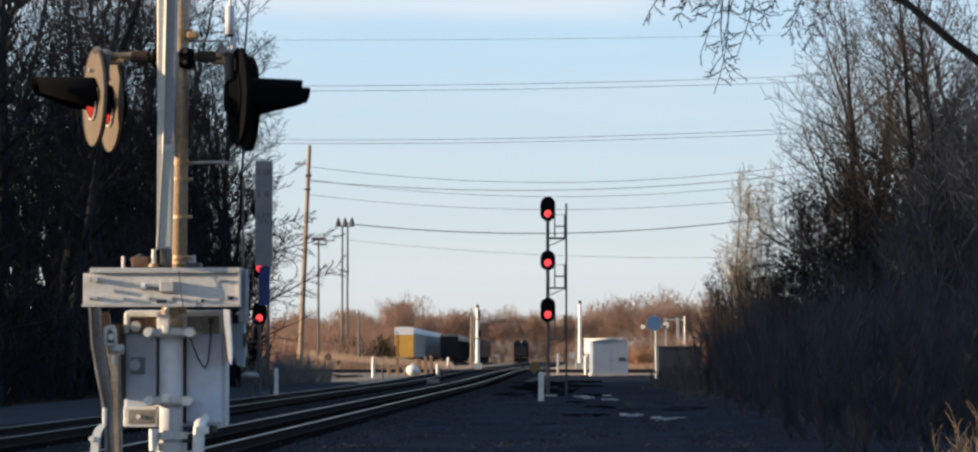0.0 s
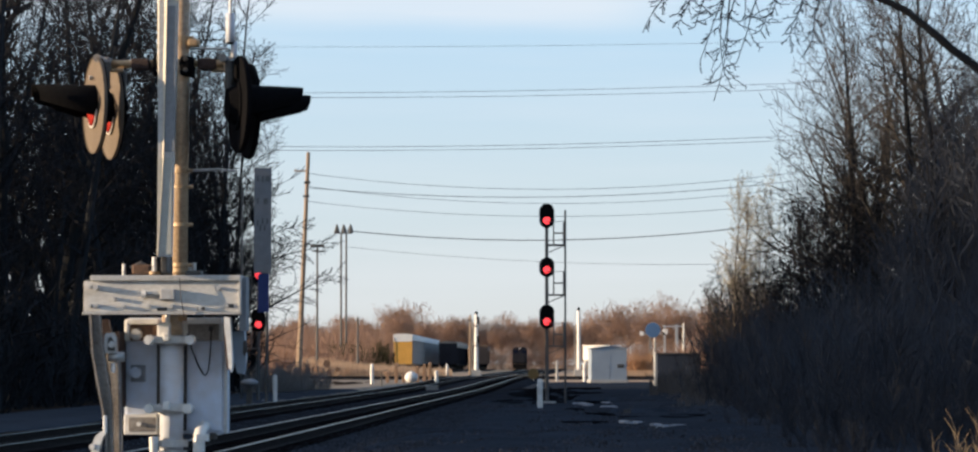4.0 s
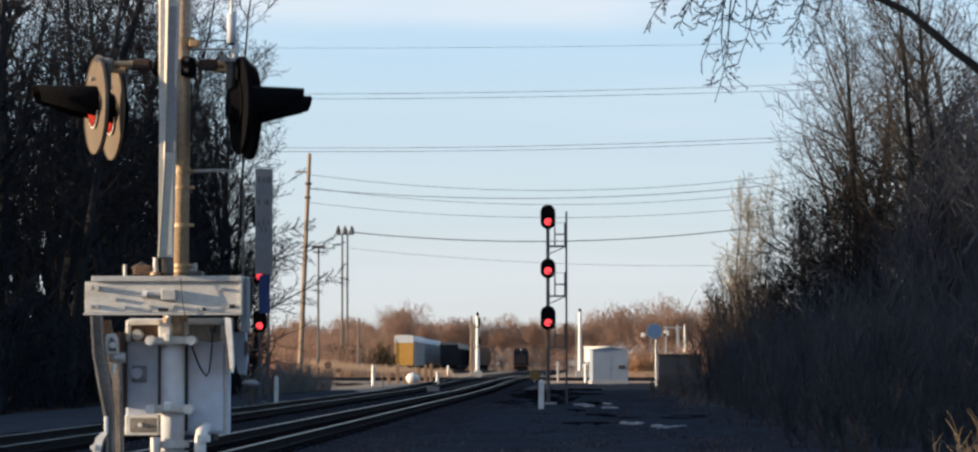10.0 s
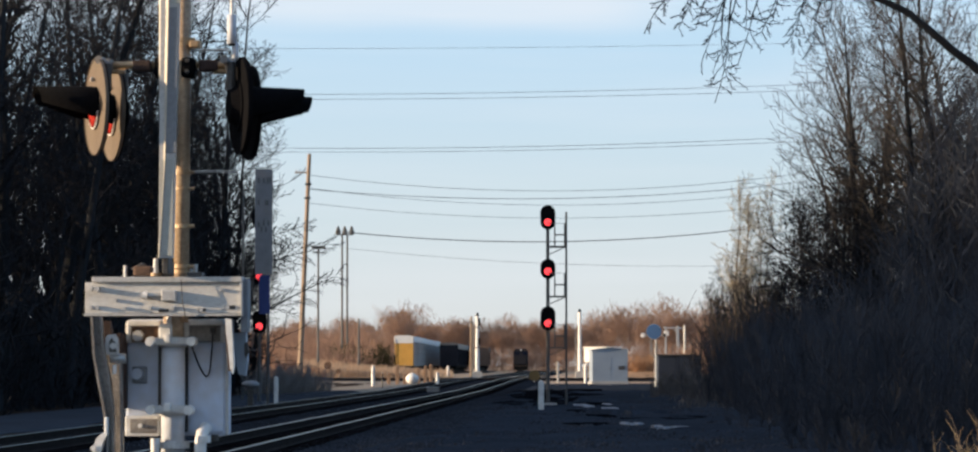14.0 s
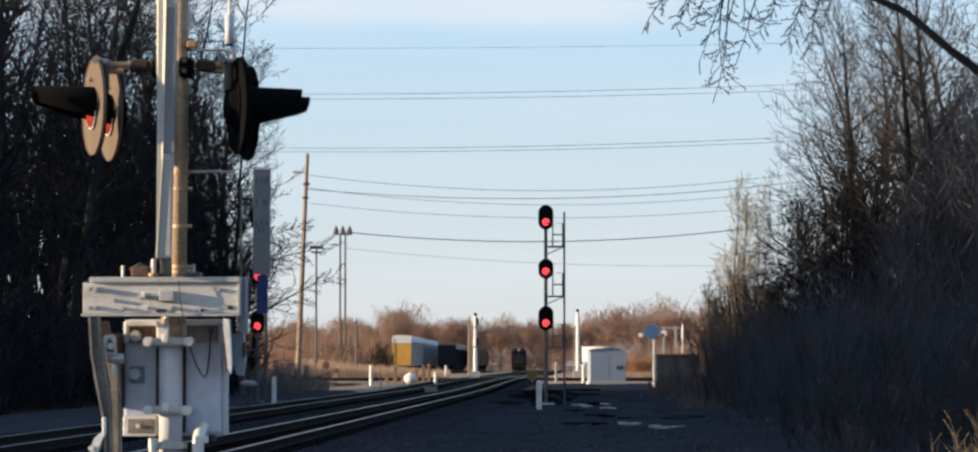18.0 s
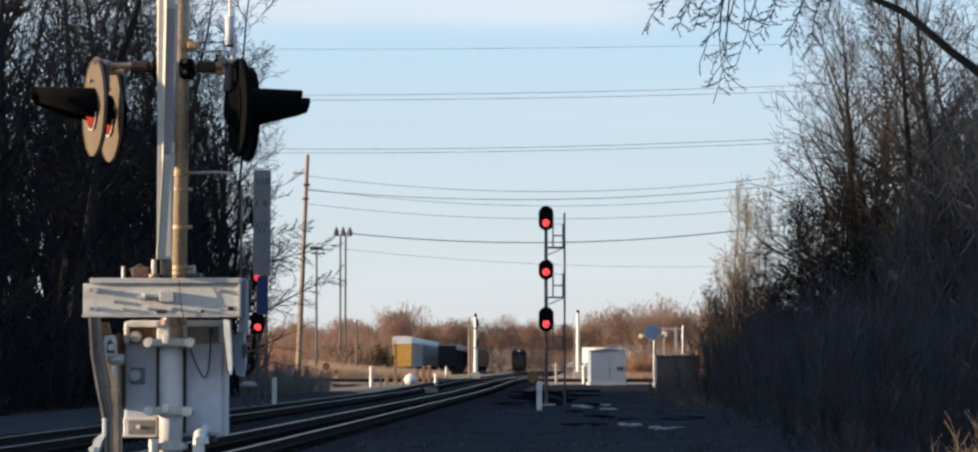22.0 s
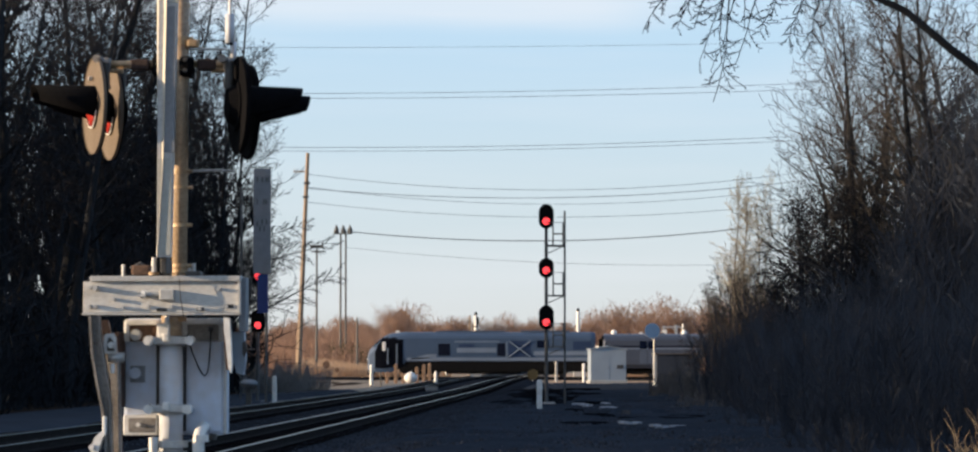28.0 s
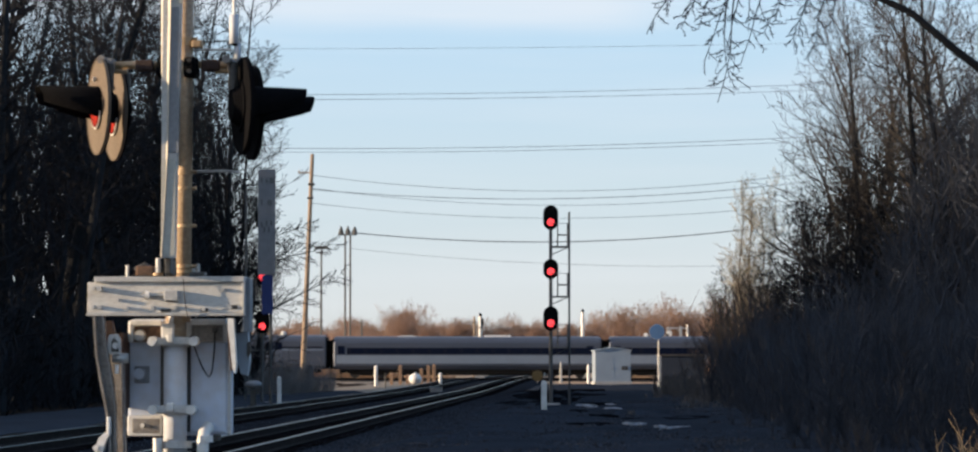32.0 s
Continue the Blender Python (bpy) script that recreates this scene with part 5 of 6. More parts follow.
for i, (low, high, xa, xb) in enumerate(((1.873, 2.475, -0.035, 0.047), (2.506, 3.421, 0.000, 0.066), (3.436, 3.896, 0.008, 0.085), (3.911, 4.364, 0.012, 0.093), (4.379, 4.833, 0.016, 0.101))):
    part("stripe", a_box(xa, xb, -0.406, -0.4005, low + 0.004, high - 0.004), M_STRIPE if i % 2 == 0 else M_SIGNGREY, arm, "faded white reflective stripe" if i % 2 == 0 else "dull grey reflective stripe")
part("edge_trim", loft([[Vector((xa, -0.36, z)), Vector((xb, -0.415, z)), Vector((xb + 0.004, -0.415, z)), Vector((xb + 0.004, -0.4, z))] for z, xa, xb in ((1.862, -0.050, -0.038), (2.483, -0.038, -0.004), (2.947, -0.050, 0.004), (3.452, -0.054, 0.012), (7.781, 0.016, 0.074))]), M_EDGESUN, arm, "folded pale edge")
part("arm_bracket", a_box(-0.023, 0.016, -0.37, -0.2, 1.765, 1.893, bevel=0.006), M_DARKSTEEL, arm, "dark steel bracket at the arm's foot")

# cross plate carrying the arm
plate = part("cross_plate", a_box(-0.519, 0.455, -0.27, -0.235, 1.522, 1.715, bevel=0.005), M_PLATE, gate, "grimy white painted channel plate with bolts")
part("top_flange", a_box(-0.474, 0.466, -0.30, -0.10, 1.714, 1.749, bevel=0.006), M_ALU, plate)
part("bottom_flange", a_box(-0.525, 0.464, -0.282, -0.12, 1.506, 1.521, bevel=0.003), M_ALU, plate)
part("end_plate", a_box(0.446, 0.489, -0.22, -0.06, 1.406, 1.741, bevel=0.004), M_SIGNGREY, plate, "dull grey end plate")
part("end_strip", a_box(0.450, 0.465, -0.292, -0.236, 1.513, 1.722, bevel=0.003), M_ALU, plate)
bolt = part("bolt", a_tube((0, -0.30, 0), (0, -0.27, 0), 0.012, n=8), M_ALU, plate)
bolt.matrix_basis = Matrix.Translation((-0.476, 0, 1.677))
for x, z in ((-0.441, 1.673), (-0.476, 1.560), (-0.437, 1.560), (-0.324, 1.603), (-0.269, 1.553), (-0.109, 1.556), (0.035, 1.556), (0.330, 1.669), (0.210, 1.545), (0.377, 1.560)):
    twin(bolt, Matrix.Translation((x, 0, z)), plate)
stud = part("stud", a_tube((-0.435, -0.335, 1.672), (-0.435, -0.27, 1.672), 0.016, 0.018, 10), M_ALU, plate)
part("slot", a_box(0.190, 0.237, -0.274, -0.2705, 1.533, 1.553), M_DARKSTEEL, plate)
part("slot", a_box(0.365, 0.420, -0.274, -0.2705, 1.549, 1.572), M_DARKSTEEL, plate)
part("slot", a_box(-0.059, 0.004, -0.274, -0.2705, 1.529, 1.549), M_DARKSTEEL, plate)
part("clevis", a_box(-0.035, 0.058, -0.325, -0.27, 1.598, 1.664, bevel=0.008), M_ALU, plate, "bolted steel clevis")
part("pin", a_tube((-0.136, -0.30, 1.633), (-0.038, -0.30, 1.633), 0.014, n=12), M_GALV, plate)
part("pin_head", a_tube((-0.151, -0.30, 1.633), (-0.124, -0.30, 1.633), 0.024, n=12), M_WHITE, plate)
part("shear_bolt", a_tube((-0.086, -0.22, 1.756), (-0.086, -0.22, 1.865), 0.019, 0.014, 12), M_WHITE, plate, "white shear bolt")
part("shear_washer", a_tube((-0.086, -0.22, 1.756), (-0.086, -0.22, 1.775), 0.034, n=14), M_BRASS, plate)
part("hinge_block", a_box(-0.226, -0.109, -0.24, -0.12, 1.756, 1.819, bevel=0.015), M_RUST, plate, "rusty hinge block")
part("hinge_strap", line([(-0.234, -0.22, 1.795), (-0.171, -0.22, 1.830), (-0.101, -0.22, 1.780)], 0.012, 8), M_DARKSTEEL, plate)
part("hinge_block", a_box(-0.038, 0.017, -0.24, -0.12, 1.756, 1.850, bevel=0.01), M_DARKSTEEL, plate)
part("hinge_block", a_box(0.110, 0.208, -0.24, -0.12, 1.752, 1.780, bevel=0.008), M_DARKSTEEL, plate)
for x, top in ((-0.281, 1.823), (0.161, 1.830), (0.134, 1.803)):
    part("bolt", a_tube((x, -0.2, 1.752), (x, -0.2, top), 0.012, n=8), M_GALV, plate)

# side arms that swing the gate
left_arm = part("side_arm", slab([(-0.487, 1.506), (-0.417, 1.506), (-0.405, 1.348), (-0.366, 1.135), (-0.339, 0.941), (-0.327, 0.632), (-0.319, 0.440), (-0.374, 0.440), (-0.382, 0.748), (-0.405, 0.922), (-0.440, 1.088), (-0.471, 1.270)], -0.26, -0.235), M_ARM, gate, "curved grimy steel side arm")
part("rib", slab([(-0.482, 1.506), (-0.466, 1.506), (-0.451, 1.270), (-0.419, 1.088), (-0.384, 0.922), (-0.361, 0.749), (-0.353, 0.441), (-0.369, 0.441), (-0.376, 0.749), (-0.400, 0.922), (-0.435, 1.088), (-0.466, 1.270)], -0.295, -0.235), M_ARM, left_arm)
part("edge_bar", slab([(-0.429, 1.506), (-0.413, 1.506), (-0.402, 1.347), (-0.363, 1.135), (-0.335, 0.942), (-0.324, 0.440), (-0.335, 0.440), (-0.351, 0.942), (-0.378, 1.135), (-0.417, 1.347)], -0.28, -0.235), M_ARM, left_arm)
part("inner_plate", slab([(-0.392, 1.266), (-0.298, 1.266), (-0.294, 1.057), (-0.290, 0.747), (-0.282, 0.437), (-0.333, 0.437), (-0.337, 0.785), (-0.357, 1.096)], -0.20, -0.17), M_ARM, left_arm)
part("inner_rib", slab([(-0.314, 1.231), (-0.299, 1.231), (-0.291, 0.979), (-0.279, 0.438), (-0.295, 0.438), (-0.306, 0.979)], -0.225, -0.17), M_ARM, left_arm)
# The web's unseen depth is added to shade housing and sleeve.
part("web", slab([(-0.342, 1.401), (-0.314, 1.401), (-0.310, 1.134), (-0.310, 0.930), (-0.330, 0.930), (-0.334, 1.134)], -0.165, 0.16), M_RUSTDARK, left_arm, "rusty inner web, deepened to shade the housing")
part("gusset", slab([(-0.478, 1.481), (-0.427, 1.481), (-0.395, 1.291), (-0.387, 1.133), (-0.419, 1.133), (-0.458, 1.291)], 0.10, 0.16), M_RUSTDARK, left_arm)
bracket = part("hub_bracket", slab([(-0.395, 1.266), (-0.395, 1.367), (-0.383, 1.390), (-0.336, 1.394), (-0.317, 1.363), (-0.313, 1.266)], -0.24, -0.20), M_ALU, left_arm, "pale hub bracket")
part("hub_hollow", slab([(-0.372, 1.282), (-0.372, 1.348), (-0.356, 1.371), (-0.333, 1.348), (-0.325, 1.282)], -0.244, -0.239), M_DARKSTEEL, bracket)
part("hub", a_tube((-0.344, -0.235, 1.320), (-0.344, -0.265, 1.320), 0.02, n=18), M_ALU, bracket)
part("hub", a_tube((-0.371, -0.20, 1.243), (-0.273, -0.20, 1.243), 0.032, n=18), M_GALV, left_arm, "grey hub sleeve", smooth=True)
part("hub_pin", a_tube((-0.338, -0.235, 1.146), (-0.338, -0.235, 1.204), 0.013, n=12), M_WHITE, left_arm)
part("shaft", a_tube((-0.481, 0.16, 1.260), (-0.321, 0.16, 1.260), 0.06, n=18), M_ARM, left_arm)
part("counterweight", slab([(-0.466, 0.442), (-0.455, 0.688), (-0.435, 0.749), (-0.400, 0.780), (-0.365, 0.773), (-0.389, 0.734), (-0.408, 0.665), (-0.408, 0.442)], -0.32, -0.25), M_WHITE, left_arm, "white counterweight bracket")
part("counterweight_lug", a_box(-0.387, -0.363, -0.315, -0.262, 0.765, 0.881, bevel=0.008), M_WHITE, left_arm)
part("counterweight_bolt", a_tube((-0.447, -0.32, 0.688), (-0.447, -0.35, 0.688), 0.018, n=10), M_WHITE, left_arm)
right_arm = part("side_arm", slab([(0.355, 1.495), (0.394, 1.487), (0.402, 1.348), (0.410, 1.193), (0.402, 1.146), (0.386, 1.181), (0.371, 1.328), (0.359, 1.413)], -0.26, -0.19), M_WHITE, gate, "curved white steel side arm")
part("web", slab([(0.382, 1.401), (0.457, 1.409), (0.468, 1.232), (0.453, 1.134), (0.413, 1.145), (0.390, 1.232)], -0.05, 0.04), M_HUT, right_arm, "pale grey web plate")
part("web_bracket", slab([(0.452, 1.337), (0.472, 1.349), (0.480, 1.290), (0.464, 1.243), (0.452, 1.267)], -0.07, -0.051), M_DARKSTEEL, right_arm)
part("rib", slab([(0.343, 1.486), (0.367, 1.486), (0.375, 1.321), (0.379, 1.165), (0.367, 1.165), (0.355, 1.290)], -0.19, 0.08), M_RUSTDARK, right_arm)
part("shaft", a_tube((0.266, 0.16, 1.272), (0.417, 0.16, 1.272), 0.055, n=18), M_GALV, right_arm)

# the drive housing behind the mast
house = part("drive_housing", a_box(-0.321, 0.319, 0.09, 0.34, 0.755, 1.370, bevel=0.02), M_HOUSINGSHADE, gate, "white cast gate drive housing")
part("hood", a_box(-0.322, 0.333, 0.07, 0.34, 1.338, 1.492, bevel=0.035), M_WHITE, house)
part("hood_lip", a_box(0.089, 0.307, 0.03, 0.12, 1.452, 1.492, bevel=0.01), M_WHITE, house)
part("hood_lip", a_box(-0.307, -0.097, 0.03, 0.12, 1.448, 1.484, bevel=0.01), M_WHITE, house)
part("hood_post", a_box(-0.315, -0.280, 0.03, 0.12, 1.342, 1.480, bevel=0.015), M_WHITE, house)
part("recess", a_box(-0.281, -0.102, 0.060, 0.072, 1.346, 1.449, bevel=0.004), M_RUST, house, "grimy recess")
part("recess", a_box(0.085, 0.283, 0.060, 0.072, 1.350, 1.453, bevel=0.004), M_ARM, house, "grimy recess")
part("hood_bulge", a_tube((-0.239, 0.10, 1.386), (-0.239, 0.02, 1.386), 0.042, 0.034, 18), M_ALU, house)
part("step", a_box(-0.314, -0.096, 0.02, 0.12, 0.753, 0.882, bevel=0.012), M_WHITE, house)
part("step_plate", a_box(-0.280, -0.106, 0.012, 0.0215, 0.773, 0.863, bevel=0.004), M_ARM, house, "worn grey plate")
part("step_bolt", a_tube((-0.213, 0.014, 0.820), (-0.213, -0.015, 0.820), 0.014, n=10), M_WHITE, house)
part("lock_plate", a_box(-0.280, -0.184, 0.078, 0.0895, 1.086, 1.193, bevel=0.006), M_SIGNGREY, house, "grey square lock plate")
part("lock", a_tube((-0.246, 0.078, 1.145), (-0.246, 0.045, 1.145), 0.036, 0.034, 20), M_HOUSINGSHADE, house, "round cover lock")
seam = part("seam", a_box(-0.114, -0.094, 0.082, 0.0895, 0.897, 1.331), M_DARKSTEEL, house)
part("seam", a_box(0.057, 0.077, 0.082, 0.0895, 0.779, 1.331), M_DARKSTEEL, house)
part("cover_panel", a_box(0.082, 0.304, 0.078, 0.0895, 0.779, 1.335, bevel=0.004), M_HOUSINGSHADE, house)
part("edge_strip", a_box(0.313, 0.333, 0.085, 0.14, 0.759, 1.323, bevel=0.004), M_ALU, house)
part("latch", a_box(0.221, 0.252, 0.03, 0.06, 1.405, 1.437, bevel=0.008), M_DARKSTEEL, house)
part("drain_plug", a_tube((0.246, 0.1, 0.723), (0.246, 0.1, 0.763), 0.025, n=10), M_DARKSTEEL, house)
for z, a, b in ((1.349, -0.132, 0.127), (0.920, -0.128, 0.112)):
    clamp = part("mast_clamp", a_box(a, b, -0.115, -0.08, z - 0.024, z + 0.024, bevel=0.01), M_ALU, gate, "white mast clamp with nuts")
    for x in (a, b):
        part("nut", a_tube((x, -0.15, z), (x, -0.075, z), 0.03, 0.032, 12), M_WHITE, clamp)
        part("clamp_rod", a_tube((x, -0.08, z), (x, 0.1, z), 0.014, n=8), M_GALV, clamp)
    part("saddle", a_tube((-0.006, 0, z - 0.035), (-0.006, 0, z + 0.03), 0.088, n=20), M_ALU, clamp)
    part("wedge", a_box(-0.045, 0.0, -0.14, -0.09, z - 0.01, z + 0.045, bevel=0.012), M_WHITE, clamp)
part("collar", a_tube((-0.004, 0, 0.679), (-0.004, 0, 0.722), 0.104, n=22), M_ALU, gate)
part("collar", a_tube((-0.004, 0, 0.507), (-0.004, 0, 0.655), 0.10, n=22), M_GALV, gate)
part("collar_nut", a_tube((-0.101, -0.1, 0.608), (-0.101, -0.1, 0.744), 0.026, 0.03, 12), M_WHITE, gate)
pipe = part("conduit", line([(0.175, -0.05, 0.470), (0.175, -0.05, 0.696), (0.179, -0.03, 0.774), (0.203, 0.03, 0.813)], 0.038, 14), M_WHITE, gate, "white conduit elbow", smooth=True)
part("conduit_nut", a_tube((0.195, -0.05, 0.716), (0.195, -0.05, 0.759), 0.046, n=8), M_WHITE, pipe)
cable = [(0.091, -0.02, 1.385), (0.103, 0.02, 1.338), (0.127, 0.04, 1.259), (0.155, 0.05, 1.189), (0.183, 0.05, 1.141), (0.198, 0.05, 1.126), (0.218, 0.05, 1.157), (0.226, 0.05, 1.232), (0.234, 0.05, 1.330), (0.238, 0.03, 1.409)]
part("cable", line(cable, 0.0045, 6), M_BLACK, gate, "thin black hanging cable")
part("drop_wire", line([(0.086, -0.31, 1.730), (0.098, -0.32, 1.598), (0.113, -0.29, 1.490)], 0.0035, 6), M_DARKSTEEL, gate)
# antenna and brackets
mount = part("antenna_bracket", a_tube((0, 0, 3.194), (0.342, 0, 3.194), 0.007, n=8), M_GALV, gate)
part("antenna", a_tube((0.354, 0, 3.234), (0.354, 0, 3.417), 0.029, n=16), M_SLEEVE, gate, "white cylindrical antenna", smooth=True)
part("antenna_foot", a_tube((0.354, 0, 3.222), (0.354, 0, 3.238), 0.022, n=14), M_BLACK, gate)
part("antenna_stem", a_tube((0.374, 0.02, 3.127), (0.374, 0.02, 3.242), 0.02, n=12), M_SLEEVE, gate, smooth=True)
part("antenna_tip", a_tube((0.354, 0, 3.417), (0.354, 0, 3.743), 0.011, n=8), M_WHITE, gate)
part("lead", a_tube((0, 0, 3.242), (0.318, 0, 3.250), 0.004, n=6), M_BLACK, gate)
part("stay_rod", line([(0, 0, 2.418), (0.279, 0, 2.426), (0.397, 0, 2.418)], 0.008, 6), M_GALV, gate)


def crossing_light(parent, x, y, z, facing, paint):
    """One round flasher: disc, hood, lens, housing. facing: degrees about z, 0 looks along -y."""
    m = Matrix.Translation((x, y, z)) @ Matrix.Rotation(radians(facing), 4, "Z")
    d = bmesh.new()
    rings = []
    for yy, r in ((0.0, 0.302), (-0.008, 0.305), (0.012, 0.305), (0.012, 0.298)):
        rings.append([Vector((r * math.cos(2 * math.pi * i / 40), yy, r * math.sin(2 * math.pi * i / 40))) for i in range(40)])
    loft([rings[3], rings[2], rings[1], rings[0]], d)
    disc = part("background_disc", d, paint, parent, "round weathered background disc")
    disc.matrix_basis = m
    part("housing", a_tube((0, 0.02, 0), (0, 0.085, 0), 0.14, 0.10, 24), M_BLACK, disc)
    part("back_plate", a_tube((0, 0.0125, 0), (0, 0.022, 0), 0.302, n=40), M_BLACK, disc, "flat black disc back")
    part("housing_rim", a_tube((0, 0.012, 0), (0, 0.035, 0), 0.165, 0.16, 24), M_BLACK, disc)
    dome = bmesh.new()
    rings = [[Vector((r * math.cos(2 * math.pi * i / 28), -0.014 - 0.03 * (1 - (r / 0.122) ** 2), -0.024 + r * math.sin(2 * math.pi * i / 28))) for i in range(28)] for r in (0.02, 0.06, 0.095, 0.112)]
    loft(rings, dome)
    part("lens", dome, M_REDLENS, disc, "unlit red lens", smooth=True)
    # White ring whose lower edge imitates the sun's glint on the lens.
    part("lens_rim", a_tube((0, -0.011, -0.024), (0, -0.018, -0.024), 0.119, n=28), M_WHITE, disc, "white ring standing for the lens's sun glint")
    hood = bmesh.new()
    n = 20
    outer0, outer1, inner0, inner1 = [], [], [], []
    for i in range(n + 1):
        a = math.pi * (-0.22 + 1.44 * i / n)
        cs, sn = math.cos(a), math.sin(a)
        reach = 0.37 + 0.02 * sn
        base_z, tip = 0.0 + 0.125 * sn, 0.052 + 0.065 * sn
        outer0.append(hood.verts.new((0.125 * cs, -0.005, base_z)))
        outer1.append(hood.verts.new((0.105 * cs, -reach, tip)))
        inner0.append(hood.verts.new((0.119 * cs, -0.005, base_z - 0.006 * sn)))
        inner1.append(hood.verts.new((0.099 * cs, -reach + 0.002, tip - 0.006 * sn)))
    for i in range(n):
        hood.faces.new((outer0[i], outer0[i + 1], outer1[i + 1], outer1[i]))
        hood.faces.new((inner0[i + 1], inner0[i], inner1[i], inner1[i + 1]))
        hood.faces.new((outer1[i], outer1[i + 1], inner1[i + 1], inner1[i]))
    part("hood", hood, M_BLACK, disc, "long black visor hood", smooth=True)
    part("disc_bolt", a_tube((-0.02, -0.03, 0.17), (-0.02, -0.008, 0.17), 0.014, n=8), M_GALV, disc)
    part("neck", a_tube((0, 0.07, 0.10), (0, 0.07, 0.27), 0.03, n=12), M_DARKSTEEL, disc)
    return disc


LIGHT_Z, ARM_Z = 2.815, 3.099
# side, place of the near and of the far light, end of the arm, turn
for side, near_x, far_x, hx, facing in ((-1, -0.464, -0.444, -0.433, -67), (1, 0.452, 0.450, 0.350, 109)):
    lamp_arm = part("light_arm", a_tube((0.07 * side, 0, ARM_Z), (hx, 0, ARM_Z), 0.024, n=16), M_BRASS, gate, "horizontal tube arm carrying paired lights", smooth=True)
    part("junction_box", a_box(min(side * 0.15, side * 0.27), max(side * 0.15, side * 0.27), -0.05, 0.05, ARM_Z - 0.04, ARM_Z + 0.03, bevel=0.015), M_RUSTDARK, lamp_arm, "dark rusty arm coupling")
    part("arm_clamp", a_box(min(side * 0.04, side * 0.13), max(side * 0.04, side * 0.13), -0.09, 0.09, ARM_Z - 0.085, ARM_Z + 0.045, bevel=0.03), M_BLACK, lamp_arm, "black bolted arm clamp")
    for dz in (-0.05, 0.02):
        part("clamp_bolt", a_tube((side * 0.085, -0.12, ARM_Z + dz), (side * 0.085, -0.08, ARM_Z + dz), 0.014, n=8), M_DARKSTEEL, lamp_arm)
    part("cross_tube", a_tube((hx, -0.34, ARM_Z), (hx, 0.34, ARM_Z), 0.026, n=14), M_ARM, lamp_arm)
    part("elbow", a_box(hx - 0.035, hx + 0.035, -0.06, 0.05, ARM_Z - 0.045, ARM_Z + 0.04, bevel=0.02), M_ARM, lamp_arm)
    part("drop_tube", a_tube((hx - side * 0.11, 0.0, ARM_Z - 0.038), (hx - side * 0.02, 0.0, ARM_Z - 0.038), 0.016, n=12), M_BRASS, lamp_arm)
    # Left discs get the sunlit colour, right ones stay black as in shade.
    crossing_light(gate, near_x, -0.25, LIGHT_Z, facing, M_DISCSUN if side < 0 else M_BLACK)
    crossing_light(gate, far_x, 0.25, LIGHT_Z, facing, M_DISCSUN if side < 0 else M_BLACK)


# ---------------------------------------------------------------- the passenger train
def section(x, half, z0, z1, tuck=0.12, crown=0.35):
    """Outline of a carriage body across its length, bottom edge round to the roof and back."""
    pts = [(half - tuck, z0), (half - 0.02, z0 + 0.35), (half, z0 + 0.9), (half, z1 - crown * 1.9), (half - 0.10, z1 - crown * 1.15), (half - 0.45, z1 - crown * 0.4), (half * 0.45, z1 - crown * 0.08)]
    ring = [(y, z) for y, z in pts] + [(-y, z) for y, z in reversed(pts)]
    return [Vector((x, y, z)) for y, z in ring]


def bogie(parent, x, wheel_r=0.46):
    b = part("bogie", a_box(x - 1.9, x + 1.9, -1.15, 1.15, 0.42, 0.72, bevel=0.06), M_UNDER, parent, "dark wheel truck")
    for y in (-1.16, 1.16):
        part("side_frame", slab([(x - 2.0, 0.62), (x - 1.5, 0.30), (x - 0.9, 0.34), (x - 0.5, 0.22), (x + 0.5, 0.22), (x + 0.9, 0.34), (x + 1.5, 0.30), (x + 2.0, 0.62), (x + 1.4, 0.85), (x - 1.4, 0.85)], y - 0.09, y + 0.09), M_UNDER, b)
    for dx in (-1.3, 1.3):
        for y in (-0.72, 0.72):
            part("wheel", a_tube((x + dx, y - 0.07, wheel_r), (x + dx, y + 0.07, wheel_r), wheel_r, n=24), M_DARKSTEEL, b)
        part("axle", a_tube((x + dx, -1.1, wheel_r), (x + dx, 1.1, wheel_r), 0.09, n=10), M_DARKSTEEL, b)
    return b


def both_sides(name, parent, x0, x1, z0, z1, material, half, label="", proud=0.012):
    """A panel on each flank of a vehicle."""
    for s in (-1, 1):
        y0, y1 = sorted((s * (half + proud), s * (half - 0.04)))
        part(name, a_box(x0, x1, y0, y1, z0, z1, bevel=0.008), material, parent, label)


loco = thing("locomotive", "slate blue and pale grey passenger locomotive with raked nose", "locomotive", pose(0, CROSS_Y, 0))
stations = ((-0.4, 0.95, 0.55, 2.0), (-0.25, 1.15, 0.45, 2.5), (0.3, 1.36, 0.42, 3.15), (0.95, 1.44, 0.42, 3.72), (1.7, 1.48, 0.42, 4.08), (2.7, 1.5, 0.75, 4.22), (3.4, 1.5, 1.42, 4.26), (20.6, 1.5, 1.42, 4.26), (21.0, 1.45, 1.45, 4.2))
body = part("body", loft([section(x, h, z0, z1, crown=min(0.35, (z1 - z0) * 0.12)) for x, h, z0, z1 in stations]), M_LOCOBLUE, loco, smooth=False)
